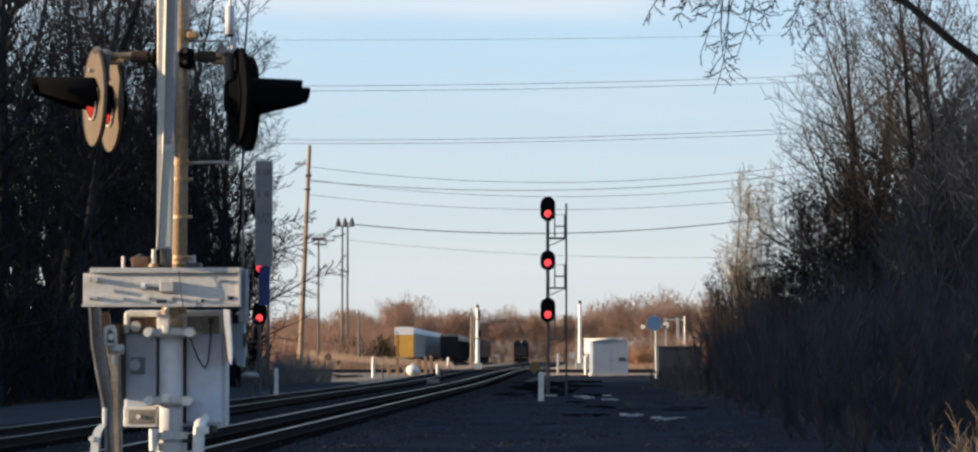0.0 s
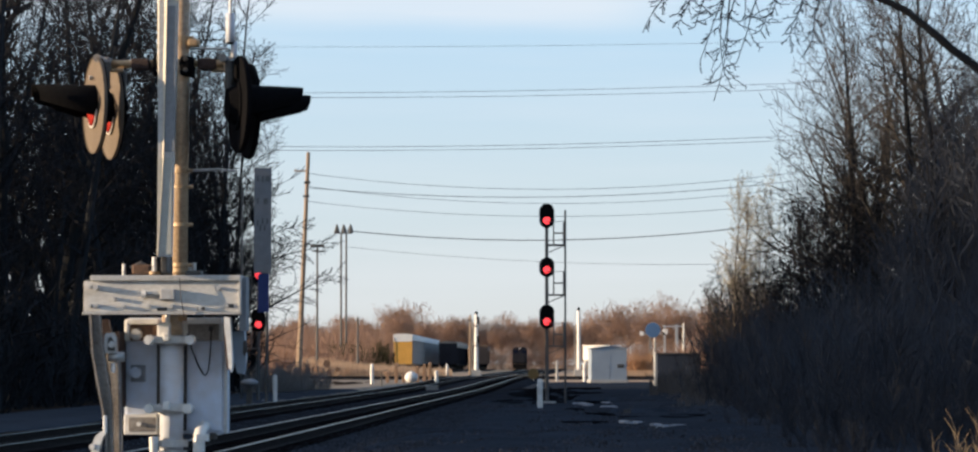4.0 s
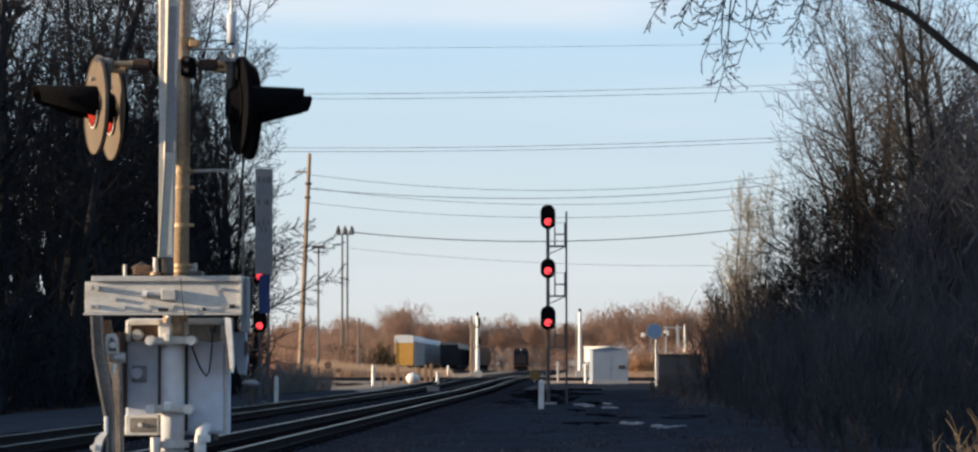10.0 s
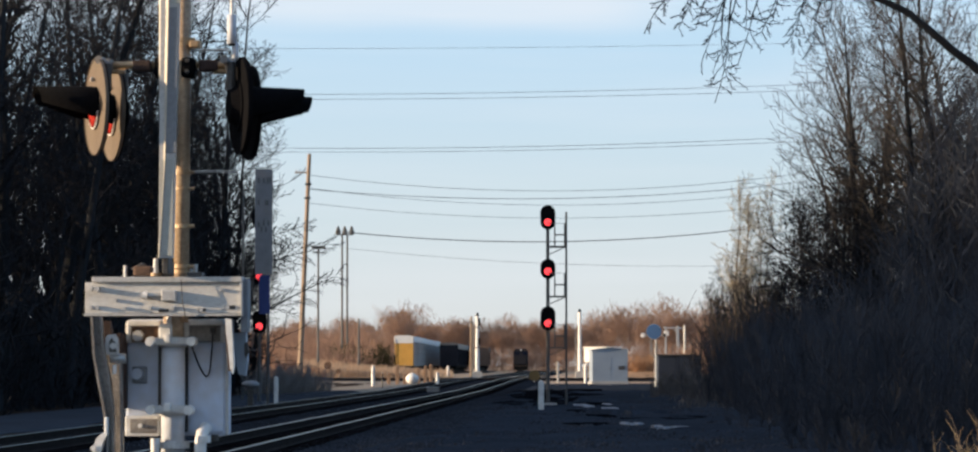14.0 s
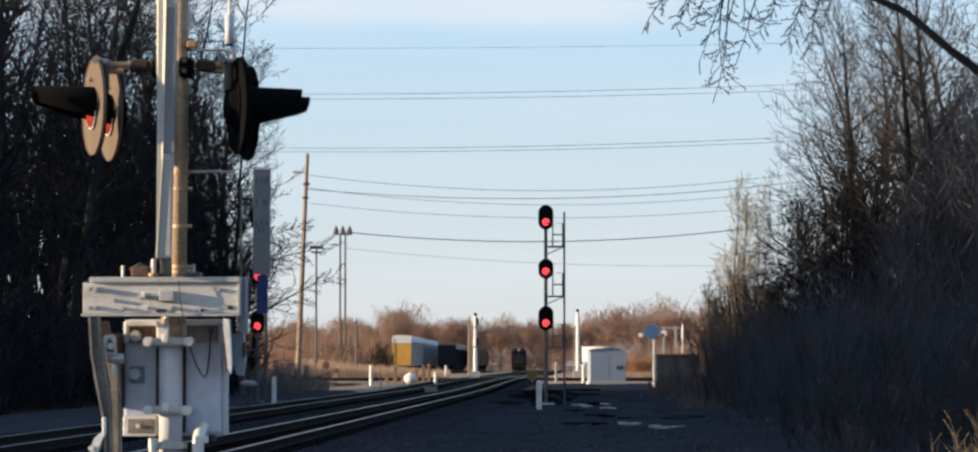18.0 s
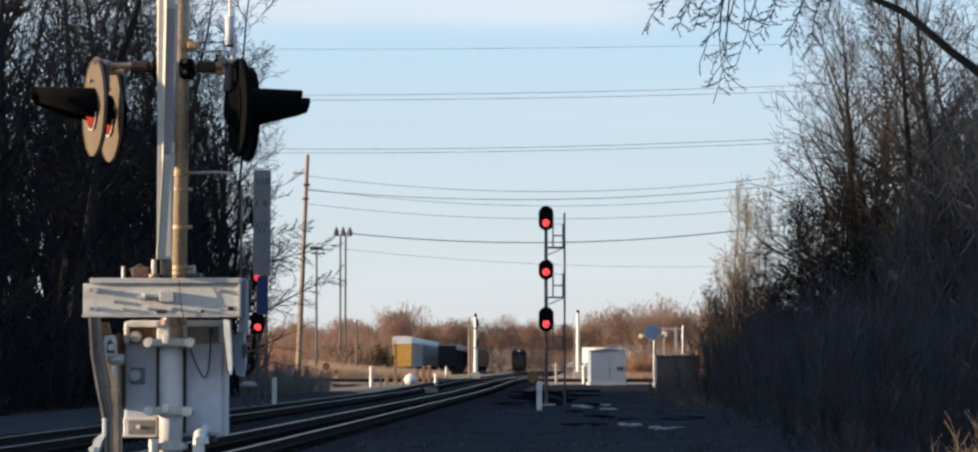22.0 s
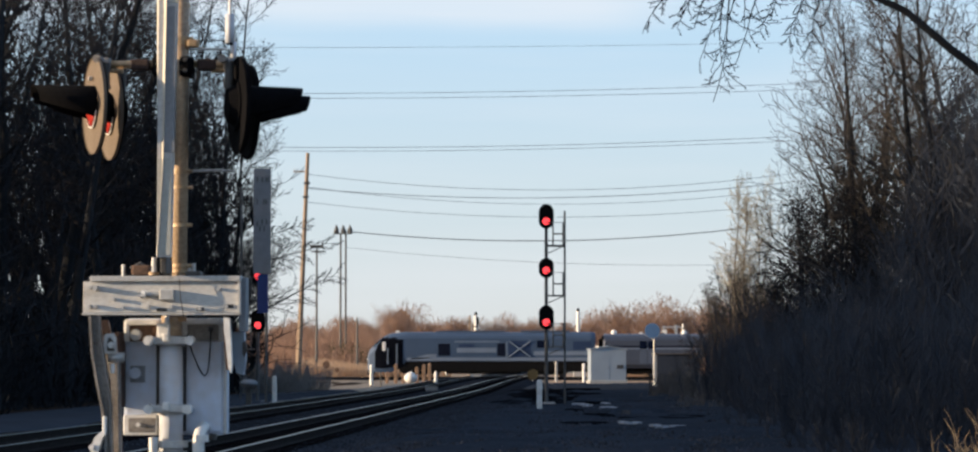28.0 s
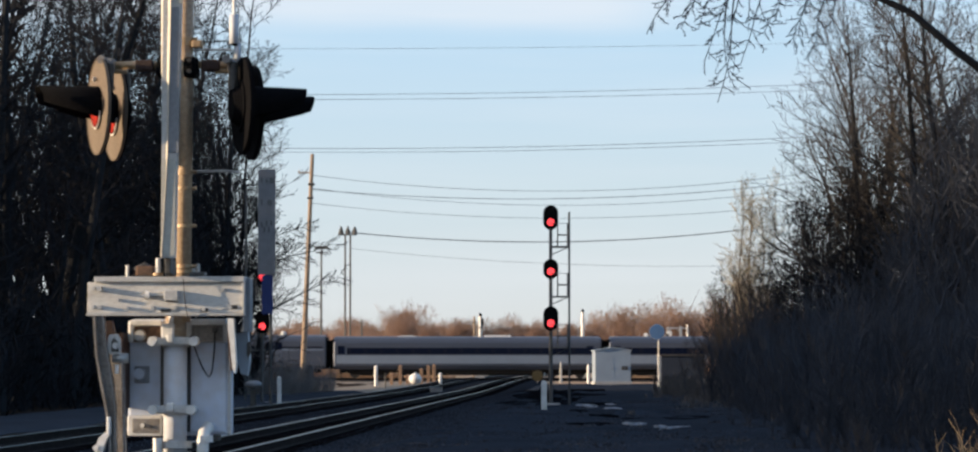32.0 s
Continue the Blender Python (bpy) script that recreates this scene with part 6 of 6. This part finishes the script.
part("nose_mask", loft([section(x, h + 0.016, z0, z1, crown=min(0.3, (z1 - z0) * 0.1)) for x, h, z0, z1 in ((0.3, 1.36, 0.5, 2.7), (0.5, 1.385, 0.5, 3.25), (0.95, 1.44, 0.5, 3.68), (1.5, 1.468, 0.5, 3.95), (2.1, 1.488, 0.6, 4.06), (2.95, 1.5, 0.75, 4.06))]), M_LOCOMASK, loco, "black cab side and front")
part("windshield", slab([(0.1, 2.85), (0.25, 2.8), (1.2, 3.66), (1.05, 3.72)], -1.1, 1.1), M_GLASS, loco, "raked dark windshield")
for s in (-1, 1):
    part("headlight", a_tube((-0.45, s * 0.75, 1.65), (-0.3, s * 0.75, 1.65), 0.12, n=14), M_WHITE, loco)
    part("grab_rail", a_box(2.30, 2.42, s * 1.56 - 0.03, s * 1.56 + 0.03, 1.1, 3.1, bevel=0.01), M_LOCOGREY, loco, "pale cab door grab rail")
    part("grab_rail", a_box(1.45, 1.57, s * 1.54 - 0.03, s * 1.54 + 0.03, 1.2, 2.7, bevel=0.01), M_LOCOGREY, loco, "pale cab door grab rail")
    part("mirror_strip", a_box(1.0, 1.32, s * 1.5 - 0.03, s * 1.5 + 0.03, 2.45, 3.3, bevel=0.04), M_WHITE, loco, "white reflective strip")
part("plough", slab([(-0.5, 0.2), (0.1, 0.15), (0.3, 0.6), (-0.3, 0.7)], -1.2, 1.2), M_LOCODARK, loco)
both_sides("grey_band", loco, 3.3, 20.9, 1.5, 1.82, M_LOCOGREY, 1.5, "pale grey lower band")
for s in (-1, 1):
    y0, y1 = sorted((s * 1.512, s * 1.46))
    part("band_wedge", slab([(3.3, 1.6), (6.1, 1.82), (6.1, 2.15), (5.2, 2.12)], y0, y1), M_LOCOGREY, loco)
both_sides("mid_band", loco, 8.0, 11.7, 2.28, 2.72, M_LOCOGREY, 1.5, "grey mid band")
both_sides("mid_band", loco, 15.2, 20.6, 2.02, 2.40, M_LOCOGREY, 1.5, "grey mid band")
both_sides("upper_band", loco, 7.8, 12.0, 3.25, 3.36, M_LOCOGREY, 1.5)
both_sides("frame_strip", loco, 12.62, 12.74, 1.85, 3.3, M_LOCOGREY, 1.5)
both_sides("louvre_panel", loco, 6.25, 7.35, 2.0, 3.12, M_LOCODARK, 1.5, "dark louvred intake")
both_sides("small_window", loco, 8.2, 9.6, 2.75, 3.08, M_LOCOPANEL, 1.5)
both_sides("louvre_panel", loco, 11.8, 12.55, 1.95, 3.15, M_LOCODARK, 1.5, "dark louvred intake")
both_sides("fan_panel", loco, 12.85, 14.95, 1.85, 3.4, M_LOCOPANEL, 1.5, "dark panel with a crossed frame", 0.008)
for s in (-1, 1):
    for a, b in (((12.9, 1.88), (14.9, 3.36)), ((12.9, 3.36), (14.9, 1.88))):
        part("cross_brace", a_tube((a[0], s * 1.53, a[1]), (b[0], s * 1.53, b[1]), 0.06, n=8), M_LOCOGREY, loco)
both_sides("window", loco, 15.5, 16.6, 2.72, 3.42, M_GLASS, 1.5)
both_sides("rear_panel", loco, 18.9, 20.6, 2.55, 3.35, M_LOCOPANEL, 1.5, "dark rear panel", 0.006)
part("roof_hatch", a_box(6.0, 12.5, -0.8, 0.8, 4.2, 4.36, bevel=0.05), M_SILVERROOF, loco)
part("roof_fans", a_box(14.0, 18.6, -0.85, 0.85, 4.2, 4.38, bevel=0.05), M_SILVERROOF, loco)
part("horn", a_box(2.2, 2.6, -0.3, 0.3, 4.05, 4.35, bevel=0.04), M_WHITE, loco)
part("skirt", a_box(2.6, 20.8, -1.44, 1.44, 0.48, 1.44, bevel=0.04), M_UNDER, loco, "dark grimy underframe skirt")
part("fuel_tank", a_box(7.0, 14.0, -1.35, 1.35, 0.28, 0.98, bevel=0.08), M_UNDER, loco)
bogie(loco, 4.6)
bogie(loco, 16.6)
part("coupler", a_box(20.9, 21.4, -0.25, 0.25, 0.7, 1.1), M_UNDER, loco)


def passenger_car(label, kind):
    c = thing("passenger_car", label, "passenger car", pose(0, CROSS_Y, 0), "coaches of the passenger train")
    up = 0.2 if kind == "cafe" else 0.05
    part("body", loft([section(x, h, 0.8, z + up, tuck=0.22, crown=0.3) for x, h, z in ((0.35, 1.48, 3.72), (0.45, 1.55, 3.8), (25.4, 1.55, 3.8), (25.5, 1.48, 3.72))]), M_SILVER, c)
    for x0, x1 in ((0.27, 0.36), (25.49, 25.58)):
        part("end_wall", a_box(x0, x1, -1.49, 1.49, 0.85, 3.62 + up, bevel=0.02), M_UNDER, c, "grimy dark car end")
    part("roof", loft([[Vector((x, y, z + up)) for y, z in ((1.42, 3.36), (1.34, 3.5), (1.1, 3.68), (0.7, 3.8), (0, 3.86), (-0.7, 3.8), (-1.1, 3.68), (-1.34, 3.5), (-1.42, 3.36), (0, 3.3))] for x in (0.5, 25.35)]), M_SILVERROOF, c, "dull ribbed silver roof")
    for x0, x1 in ((0.0, 0.36), (25.5, 25.86)):
        part("gangway", a_box(x0, x1, -0.75, 0.75, 0.9, 3.55, bevel=0.05), M_UNDER, c, "black rubber gangway")
    if kind == "cafe":
        both_sides("dark_stripe", c, 0.6, 25.2, 2.80, 2.94, M_LOCODARK, 1.55, "narrow dark stripe")
        both_sides("pale_stripe", c, 0.6, 25.2, 2.58, 2.70, M_LOCOGREY, 1.55, "narrow pale stripe")
        for a in (3.75, 4.55, 19.9, 20.7):
            both_sides("window", c, a, a + 0.66, 2.62, 3.36, M_GLASS, 1.55, proud=0.02)
            both_sides("door_panel", c, a, a + 0.66, 1.25, 2.5, M_SILVERROOF, 1.55)
        for x in (1.4, 8.05, 14.7, 21.4):
            unit = part("roof_vent", a_tube((x, 0, 3.95), (x, 0, 4.2), 0.28, 0.27, 16), M_ROOFWHITE, c, "white domed roof vent")
            part("vent_cap", loft([[Vector((x + r * math.cos(k * 0.3927), r * math.sin(k * 0.3927), z)) for k in range(16)] for r, z in ((0.27, 4.2), (0.25, 4.3), (0.18, 4.38), (0.08, 4.41))]), M_ROOFWHITE, unit)
    else:
        both_sides("blue_band", c, 1.6, 24.4, 2.22, 2.84, M_LOCODARK, 1.55, "dark blue window band", 0.006)
        for i in range(15):
            x = 2.0 + 1.5 * i
            both_sides("window", c, x, x + 1.15, 2.32, 2.75, M_GLASS, 1.55, proud=0.018)
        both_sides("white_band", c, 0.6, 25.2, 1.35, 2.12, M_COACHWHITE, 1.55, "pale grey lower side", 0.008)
        for x in (0.75, 24.1):
            both_sides("door_window", c, x, x + 0.65, 2.25, 3.0, M_GLASS, 1.55, proud=0.02)
        part("roof_unit", a_box(14.5, 17.0, -0.6, 0.6, 3.82, 4.02, bevel=0.05), M_ROOFWHITE, c, "pale roof unit")
    part("underframe", a_box(1.0, 24.9, -1.25, 1.25, 0.5, 0.8, bevel=0.05), M_UNDER, c)
    part("equipment_box", a_box(6.5, 19.3, -1.3, 1.3, 0.25, 0.6, bevel=0.05), M_UNDER, c)
    bogie(c, 3.6)
    bogie(c, 22.2)
    return c


cafe = passenger_car("silver cafe car with narrow stripe and white roof vents", "cafe")
coach = passenger_car("silver coach with dark blue window band", "coach")
coach_rear = copy_thing(coach, pose(0, CROSS_Y, 0))


# ---------------------------------------------------------------- standing freight cars and the far locomotive
def freight(name, label, m, length, half, z1, side, end, roof, ribs, rib_wide=0.12, rib_paint=None, cap=None):
    c = thing(name, label, "freight car", m, "standing freight cars")
    part("body", a_box(-half, half, 0, length, 1.05, z1 - 0.35, bevel=0.03), side, c)
    part("end", a_box(-half + 0.05, half - 0.05, -0.06, -0.003, 1.1, z1 - 1.25, bevel=0.02), end, c)
    part("end_cap", a_box(-half + 0.02, half - 0.02, -0.09, -0.002, z1 - 1.23, z1 - 0.36, bevel=0.05), cap or roof, c)
    part("roof_rail", a_box(half + 0.002, half + 0.05, 0.0, length, z1 - 1.0, z1 - 0.37, bevel=0.01), roof, c)
    part("roof", loft([[Vector((x, y, z)) for x, z in ((-half - 0.03, z1 - 0.36), (half + 0.03, z1 - 0.36), (half - 0.05, z1 - 0.12), (half * 0.5, z1), (-half * 0.5, z1), (-half + 0.05, z1 - 0.12))] for y in (-0.1, length + 0.1)]), roof, c)
    rib_ = part("rib", a_box(half, half + 0.07, 0.4, 0.4 + rib_wide, 1.1, z1 - 1.05), rib_paint or side, c)
    for i in range(1, ribs):
        twin(rib_, Matrix.Translation((0, (length - 0.9) * i / (ribs - 1), 0)))
    part("sill", a_box(-half + 0.2, half - 0.2, 0.3, length - 0.3, 0.8, 1.05), M_UNDER, c)
    for y in (2.2, length - 2.2):
        for dy in (-0.9, 0.9):
            part("wheelset", a_tube((-0.78, y + dy, 0.42), (0.78, y + dy, 0.42), 0.42, n=18), M_DARKSTEEL, c)
        for s in (-1, 1):
            part("truck_frame", a_box(s * 1.0 - 0.1, s * 1.0 + 0.1, y - 1.4, y + 1.4, 0.3, 0.8, bevel=0.05), M_UNDER, c)
    part("ladder", line([(-half + 0.2, -0.12, 1.0), (-half + 0.2, -0.12, z1 - 0.6)], 0.03), M_DARKSTEEL, c)
    return c


YARD = ((-13.3, 430.0), (-6.9, 468.0), (-1.7, 515.0))
for x, y in YARD + ((6.2, 556.0),):
    bed = bmesh.new()
    loft([[Vector((x + o + 0.02 * (v - y), v, z)) for o, z in ((-2.4, -0.7), (-1.6, -0.19), (1.6, -0.19), (2.4, -0.7))] for v in (y - 20, y + 110)], bed)
    tagged(part("track_bed", bed, M_BALLAST), "ballast under a yard track", "track bed", kind="structure")
    yt = railway("railway_track", "yard track under standing cars", lambda o, v, z, x=x, y=y: Vector((x + o + 0.02 * (v - y), v, z)), (y - 20, y + 110), 65)
rack = freight("rack_car", "tall auto rack car with yellow end and white roof", pose(*YARD[0], 0, 0, 0, -1.1), 27.0, 1.5, 5.8, M_RACK, M_ORANGE, M_ROOFWHITE, 14, 0.55, M_CONCRETE)
for i in (1, 2, 3):
    copy_thing(rack, pose(YARD[0][0] + 0.02 * 28.2 * i, YARD[0][1] + 28.2 * i, 0, 0, 0, -1.1))
dark_car = freight("box_car", "dark box car with a pale roof standing in the yard", pose(*YARD[1], 0, 0, 0, -1.1), 16.0, 1.55, 4.95, M_BOXCAR, M_BOXCAR, M_RACK, 9, cap=M_BOXCAR)
for i in (1, 2, 3):
    copy_thing(dark_car, pose(YARD[1][0] + 0.02 * 17.2 * i, YARD[1][1] + 17.2 * i, 0, 0, 0, -1.1))
freight("box_car", "brown weathered box car standing in the yard", pose(*YARD[2], 0, 0, 0, -1.1), 16.0, 1.5, 4.6, M_BROWNCAR, M_BROWNCAR, M_BROWNCAR, 9)

engine = thing("locomotive", "dark freight locomotive standing far down the line", "locomotive", pose(6.2, 556, 0, 0, 0, -1.1))
part("hood", a_box(-1.0, 1.0, 3.2, 18.0, 1.4, 4.2, bevel=0.1), M_BOXCAR, engine)
part("cab", slab([(-1.5, 1.4), (1.5, 1.4), (1.5, 3.9), (1.05, 4.5), (-1.05, 4.5), (-1.5, 3.9)], 1.8, 4.4), M_BOXCAR, engine)
part("nose", slab([(-1.0, 1.4), (1.0, 1.4), (1.0, 3.0), (0.8, 3.2), (-0.8, 3.2), (-1.0, 3.0)], 0.3, 1.8), M_BOXCAR, engine)
for s in (-0.8, 0.8):
    part("windshield", a_box(s - 0.5, s + 0.5, 1.76, 1.797, 3.25, 3.85, bevel=0.01), M_GLASS, engine)
part("headlight", a_box(-0.2, 0.2, 1.7, 1.8, 4.1, 4.35, bevel=0.03), M_WHITE, engine)
part("frame", a_box(-1.5, 1.5, 0, 18.4, 1.05, 1.4, bevel=0.03), M_UNDER, engine)
part("plough", slab([(-1.4, 0.15), (1.4, 0.15), (1.4, 1.0), (-1.4, 1.0)], -0.1, 0.1), M_UNDER, engine)
for y in (3.4, 15.0):
    for dy in (-1.4, 0, 1.4):
        part("wheelset", a_tube((-0.78, y + dy, 0.5), (0.78, y + dy, 0.5), 0.5, n=18), M_DARKSTEEL, engine)
for s in (-1, 1):
    part("handrail", line([(s * 1.35, 0.2, 2.3), (s * 1.35, 17.5, 2.3)], 0.03), M_ROOFWHITE, engine)


# ---------------------------------------------------------------- yard litter, stones and ties
rng = random.Random(51)


def patch(x, y, w, d, material, label, name, z=None, thick=0.05):
    bm = bmesh.new()
    n = 22
    ring0, ring1 = [], []
    for i in range(n):
        a = 2 * math.pi * i / n
        k = rng.uniform(0.35, 1.15)
        ring0.append(Vector((w / 2 * k * math.cos(a), d / 2 * k * math.sin(a), -0.06)))
        ring1.append(Vector((w / 2 * k * 0.8 * math.cos(a), d / 2 * k * 0.8 * math.sin(a), thick * rng.uniform(0.7, 1.2))))
    loft([ring0, ring1], bm)
    ob = part(name, bm, material)
    ob.matrix_basis = pose(x, y, -0.39 if z is None else z)
    return tagged(ob, label, name.replace("_", " "), "patches in the yard")


for px, y, w, d in ((931, 110, 0.95, 4.2), (943, 107, 0.5, 2.6), (972, 112, 0.55, 6.5), (975, 102, 0.75, 4.0), (1013, 75, 0.75, 1.7), (1000, 76, 0.4, 1.0), (1051, 72, 0.4, 1.2), (1070, 70.5, 0.7, 1.2), (1090, 71, 0.5, 1.2)):
    patch((px - 784) * y / 4446, y, w * 0.95, d * 0.75, M_SNOW, "small patch of old snow on dark gravel", "snow_patch", thick=0.035)
for px, y, w, d, h in ((960, 120, 2.4, 6.0, 0.16), (1000, 92, 3.0, 5.0, 0.1)):
    patch((px - 784) * y / 4446, y, w, d, M_YARD, "low heap of dark cinder gravel", "gravel_mound", thick=h)


for x, y, w, d in ((4.9, 83, 2.6, 3.6), (3.5, 88, 1.3, 5.0), (5.7, 82, 1.6, 2.4), (3.0, 97, 0.9, 6.0), (2.6, 76, 1.8, 2.2), (0.9, 118, 2.4, 16.0), (2.5, 138, 3.0, 22.0), (4.4, 128, 2.2, 12.0), (5.2, 150, 2.6, 12.0), (6.1, 86, 1.5, 2.4), (2.4, 135, 3.8, 64.0), (4.2, 125, 3.2, 42.0), (3.4, 165, 4.2, 52.0)):
    patch(x, y, w, d, M_MUD, "wet black rut in the dark gravel", "wet_rut", thick=0.018)


stack = thing("timber_stack", "low stack of dark tarred timbers on the gravel", "timber stack", pose(5.659, 170, ground_height(5.6, 170) + 0.02, 0, 0, 4))
for i, (y, z) in enumerate(((-0.3, 0.0), (0.0, 0.0), (0.3, 0.0), (-0.15, 0.24), (0.15, 0.24))):
    part("timber", a_box(-1.1 + 0.05 * i, 1.05 + 0.04 * i, y - 0.13, y + 0.13, z - 0.04, z + 0.19, bevel=0.015), M_TIE, stack)


def loose_stones(name, count, u0, u1, v0, v1, z, label):
    """Loose stones as small rough wedges, in one mesh."""
    verts, faces = [], []
    for _ in range(count):
        v = v0 + (v1 - v0) * rng.random() ** 1.6
        u = rng.uniform(u0, u1)
        s = rng.uniform(0.02, 0.05)
        c = along(u, v, z(u, v))
        base_i = len(verts)
        turn = rng.uniform(0, 6.28)
        for k in range(4):
            a = turn + k * math.pi / 2 + rng.uniform(-0.3, 0.3)
            verts.append((c.x + s * math.cos(a), c.y + s * math.sin(a), c.z - 0.02))
        verts.append((c.x + rng.uniform(-.3, .3) * s, c.y + rng.uniform(-.3, .3) * s, c.z + s * rng.uniform(0.6, 1.1)))
        verts.append((c.x + rng.uniform(-.6, .6) * s, c.y + rng.uniform(-.6, .6) * s, c.z + s * rng.uniform(0.4, 0.9)))
        for k in range(4):
            faces.append((base_i + k, base_i + (k + 1) % 4, base_i + (4 if k < 2 else 5)))
        faces.append((base_i + 2, base_i + 5, base_i + 4))
        faces.append((base_i, base_i + 4, base_i + 5))
    me = bpy.data.meshes.new(name)
    me.from_pydata(verts, [], faces)
    me.materials.append(M_STONE)
    return tagged(new(name, me), label, "stones", kind="stuff")


loose_stones("ballast_stones", 22000, -6.0, -3.2, 40, 150, lambda u, v: -0.485 if u < -4.9 else min(-0.41, -0.485 + 0.1 * (u + 4.9)), "loose grey ballast stones on the track shoulder")
loose_stones("yard_stones", 11000, -4.4, 4.6, 42, 130, lambda u, v: -0.41, "loose grey stones on the dark yard")
loose_stones("bed_stones", 6000, -13.3, -5.0, 45, 150, lambda u, v: -0.485, "loose grey ballast stones between the rails")

for track, u in ((track_near, NEAR_U), (track_far, FAR_U)):
    first = part("tie", a_box(-1.3, 1.3, -0.115, 0.115, -0.36, -0.178), M_TIE, track)
    first.matrix_basis = Matrix.Translation(along(u, 40, line_level(40)))
    rest = bmesh.new()
    for i in range(1, 410):
        v = 40 + 0.54 * i
        p = along(u + rng.uniform(-0.03, 0.03), v, line_level(v) + rng.uniform(-0.008, 0.004))
        if i < 150:
            twin(first, Matrix.Translation(p) @ Matrix.Rotation(rng.uniform(-0.01, 0.01), 4, "Z"))
        else:
            box(rest, p.x - 1.3, p.x + 1.3, p.y - 0.115, p.y + 0.115, p.z - 0.36, p.z - 0.178)
    tagged(part("far_ties", rest, M_TIE, track), "dark ties farther down the line", kind="stuff")
far_x = bmesh.new()
for i in range(160):
    v = -45 + 0.55 * i
    box(far_x, v - 0.115, v + 0.115, CROSS_Y - 1.3, CROSS_Y + 1.3, -0.36, -0.172)
tagged(part("far_ties", far_x, M_TIE, track_cross), "dark ties of the crossing track", kind="stuff")


# ---------------------------------------------------------------- what moves
def motions():
    """The passenger train runs from right to left at a steady speed."""
    speed, rear_of_loco = 12.905, 371.8
    for vehicle, offset in ((loco, -21.4), (cafe, 0.0), (coach, 25.86), (coach_rear, 51.72)):
        walk(vehicle, [(0.0, pose(rear_of_loco + offset, CROSS_Y, 0)), (16.0, pose(rear_of_loco + offset - speed * 16, CROSS_Y, 0)), (32.0, pose(rear_of_loco + offset - speed * 32, CROSS_Y, 0))])
    for vehicle in (loco, cafe, coach, coach_rear):
        for curve in vehicle.animation_data.action.layers[0].strips[0].channelbag(vehicle.animation_data.action_slot).fcurves:
            for key in curve.keyframe_points:
                key.interpolation = "LINEAR"


motions()
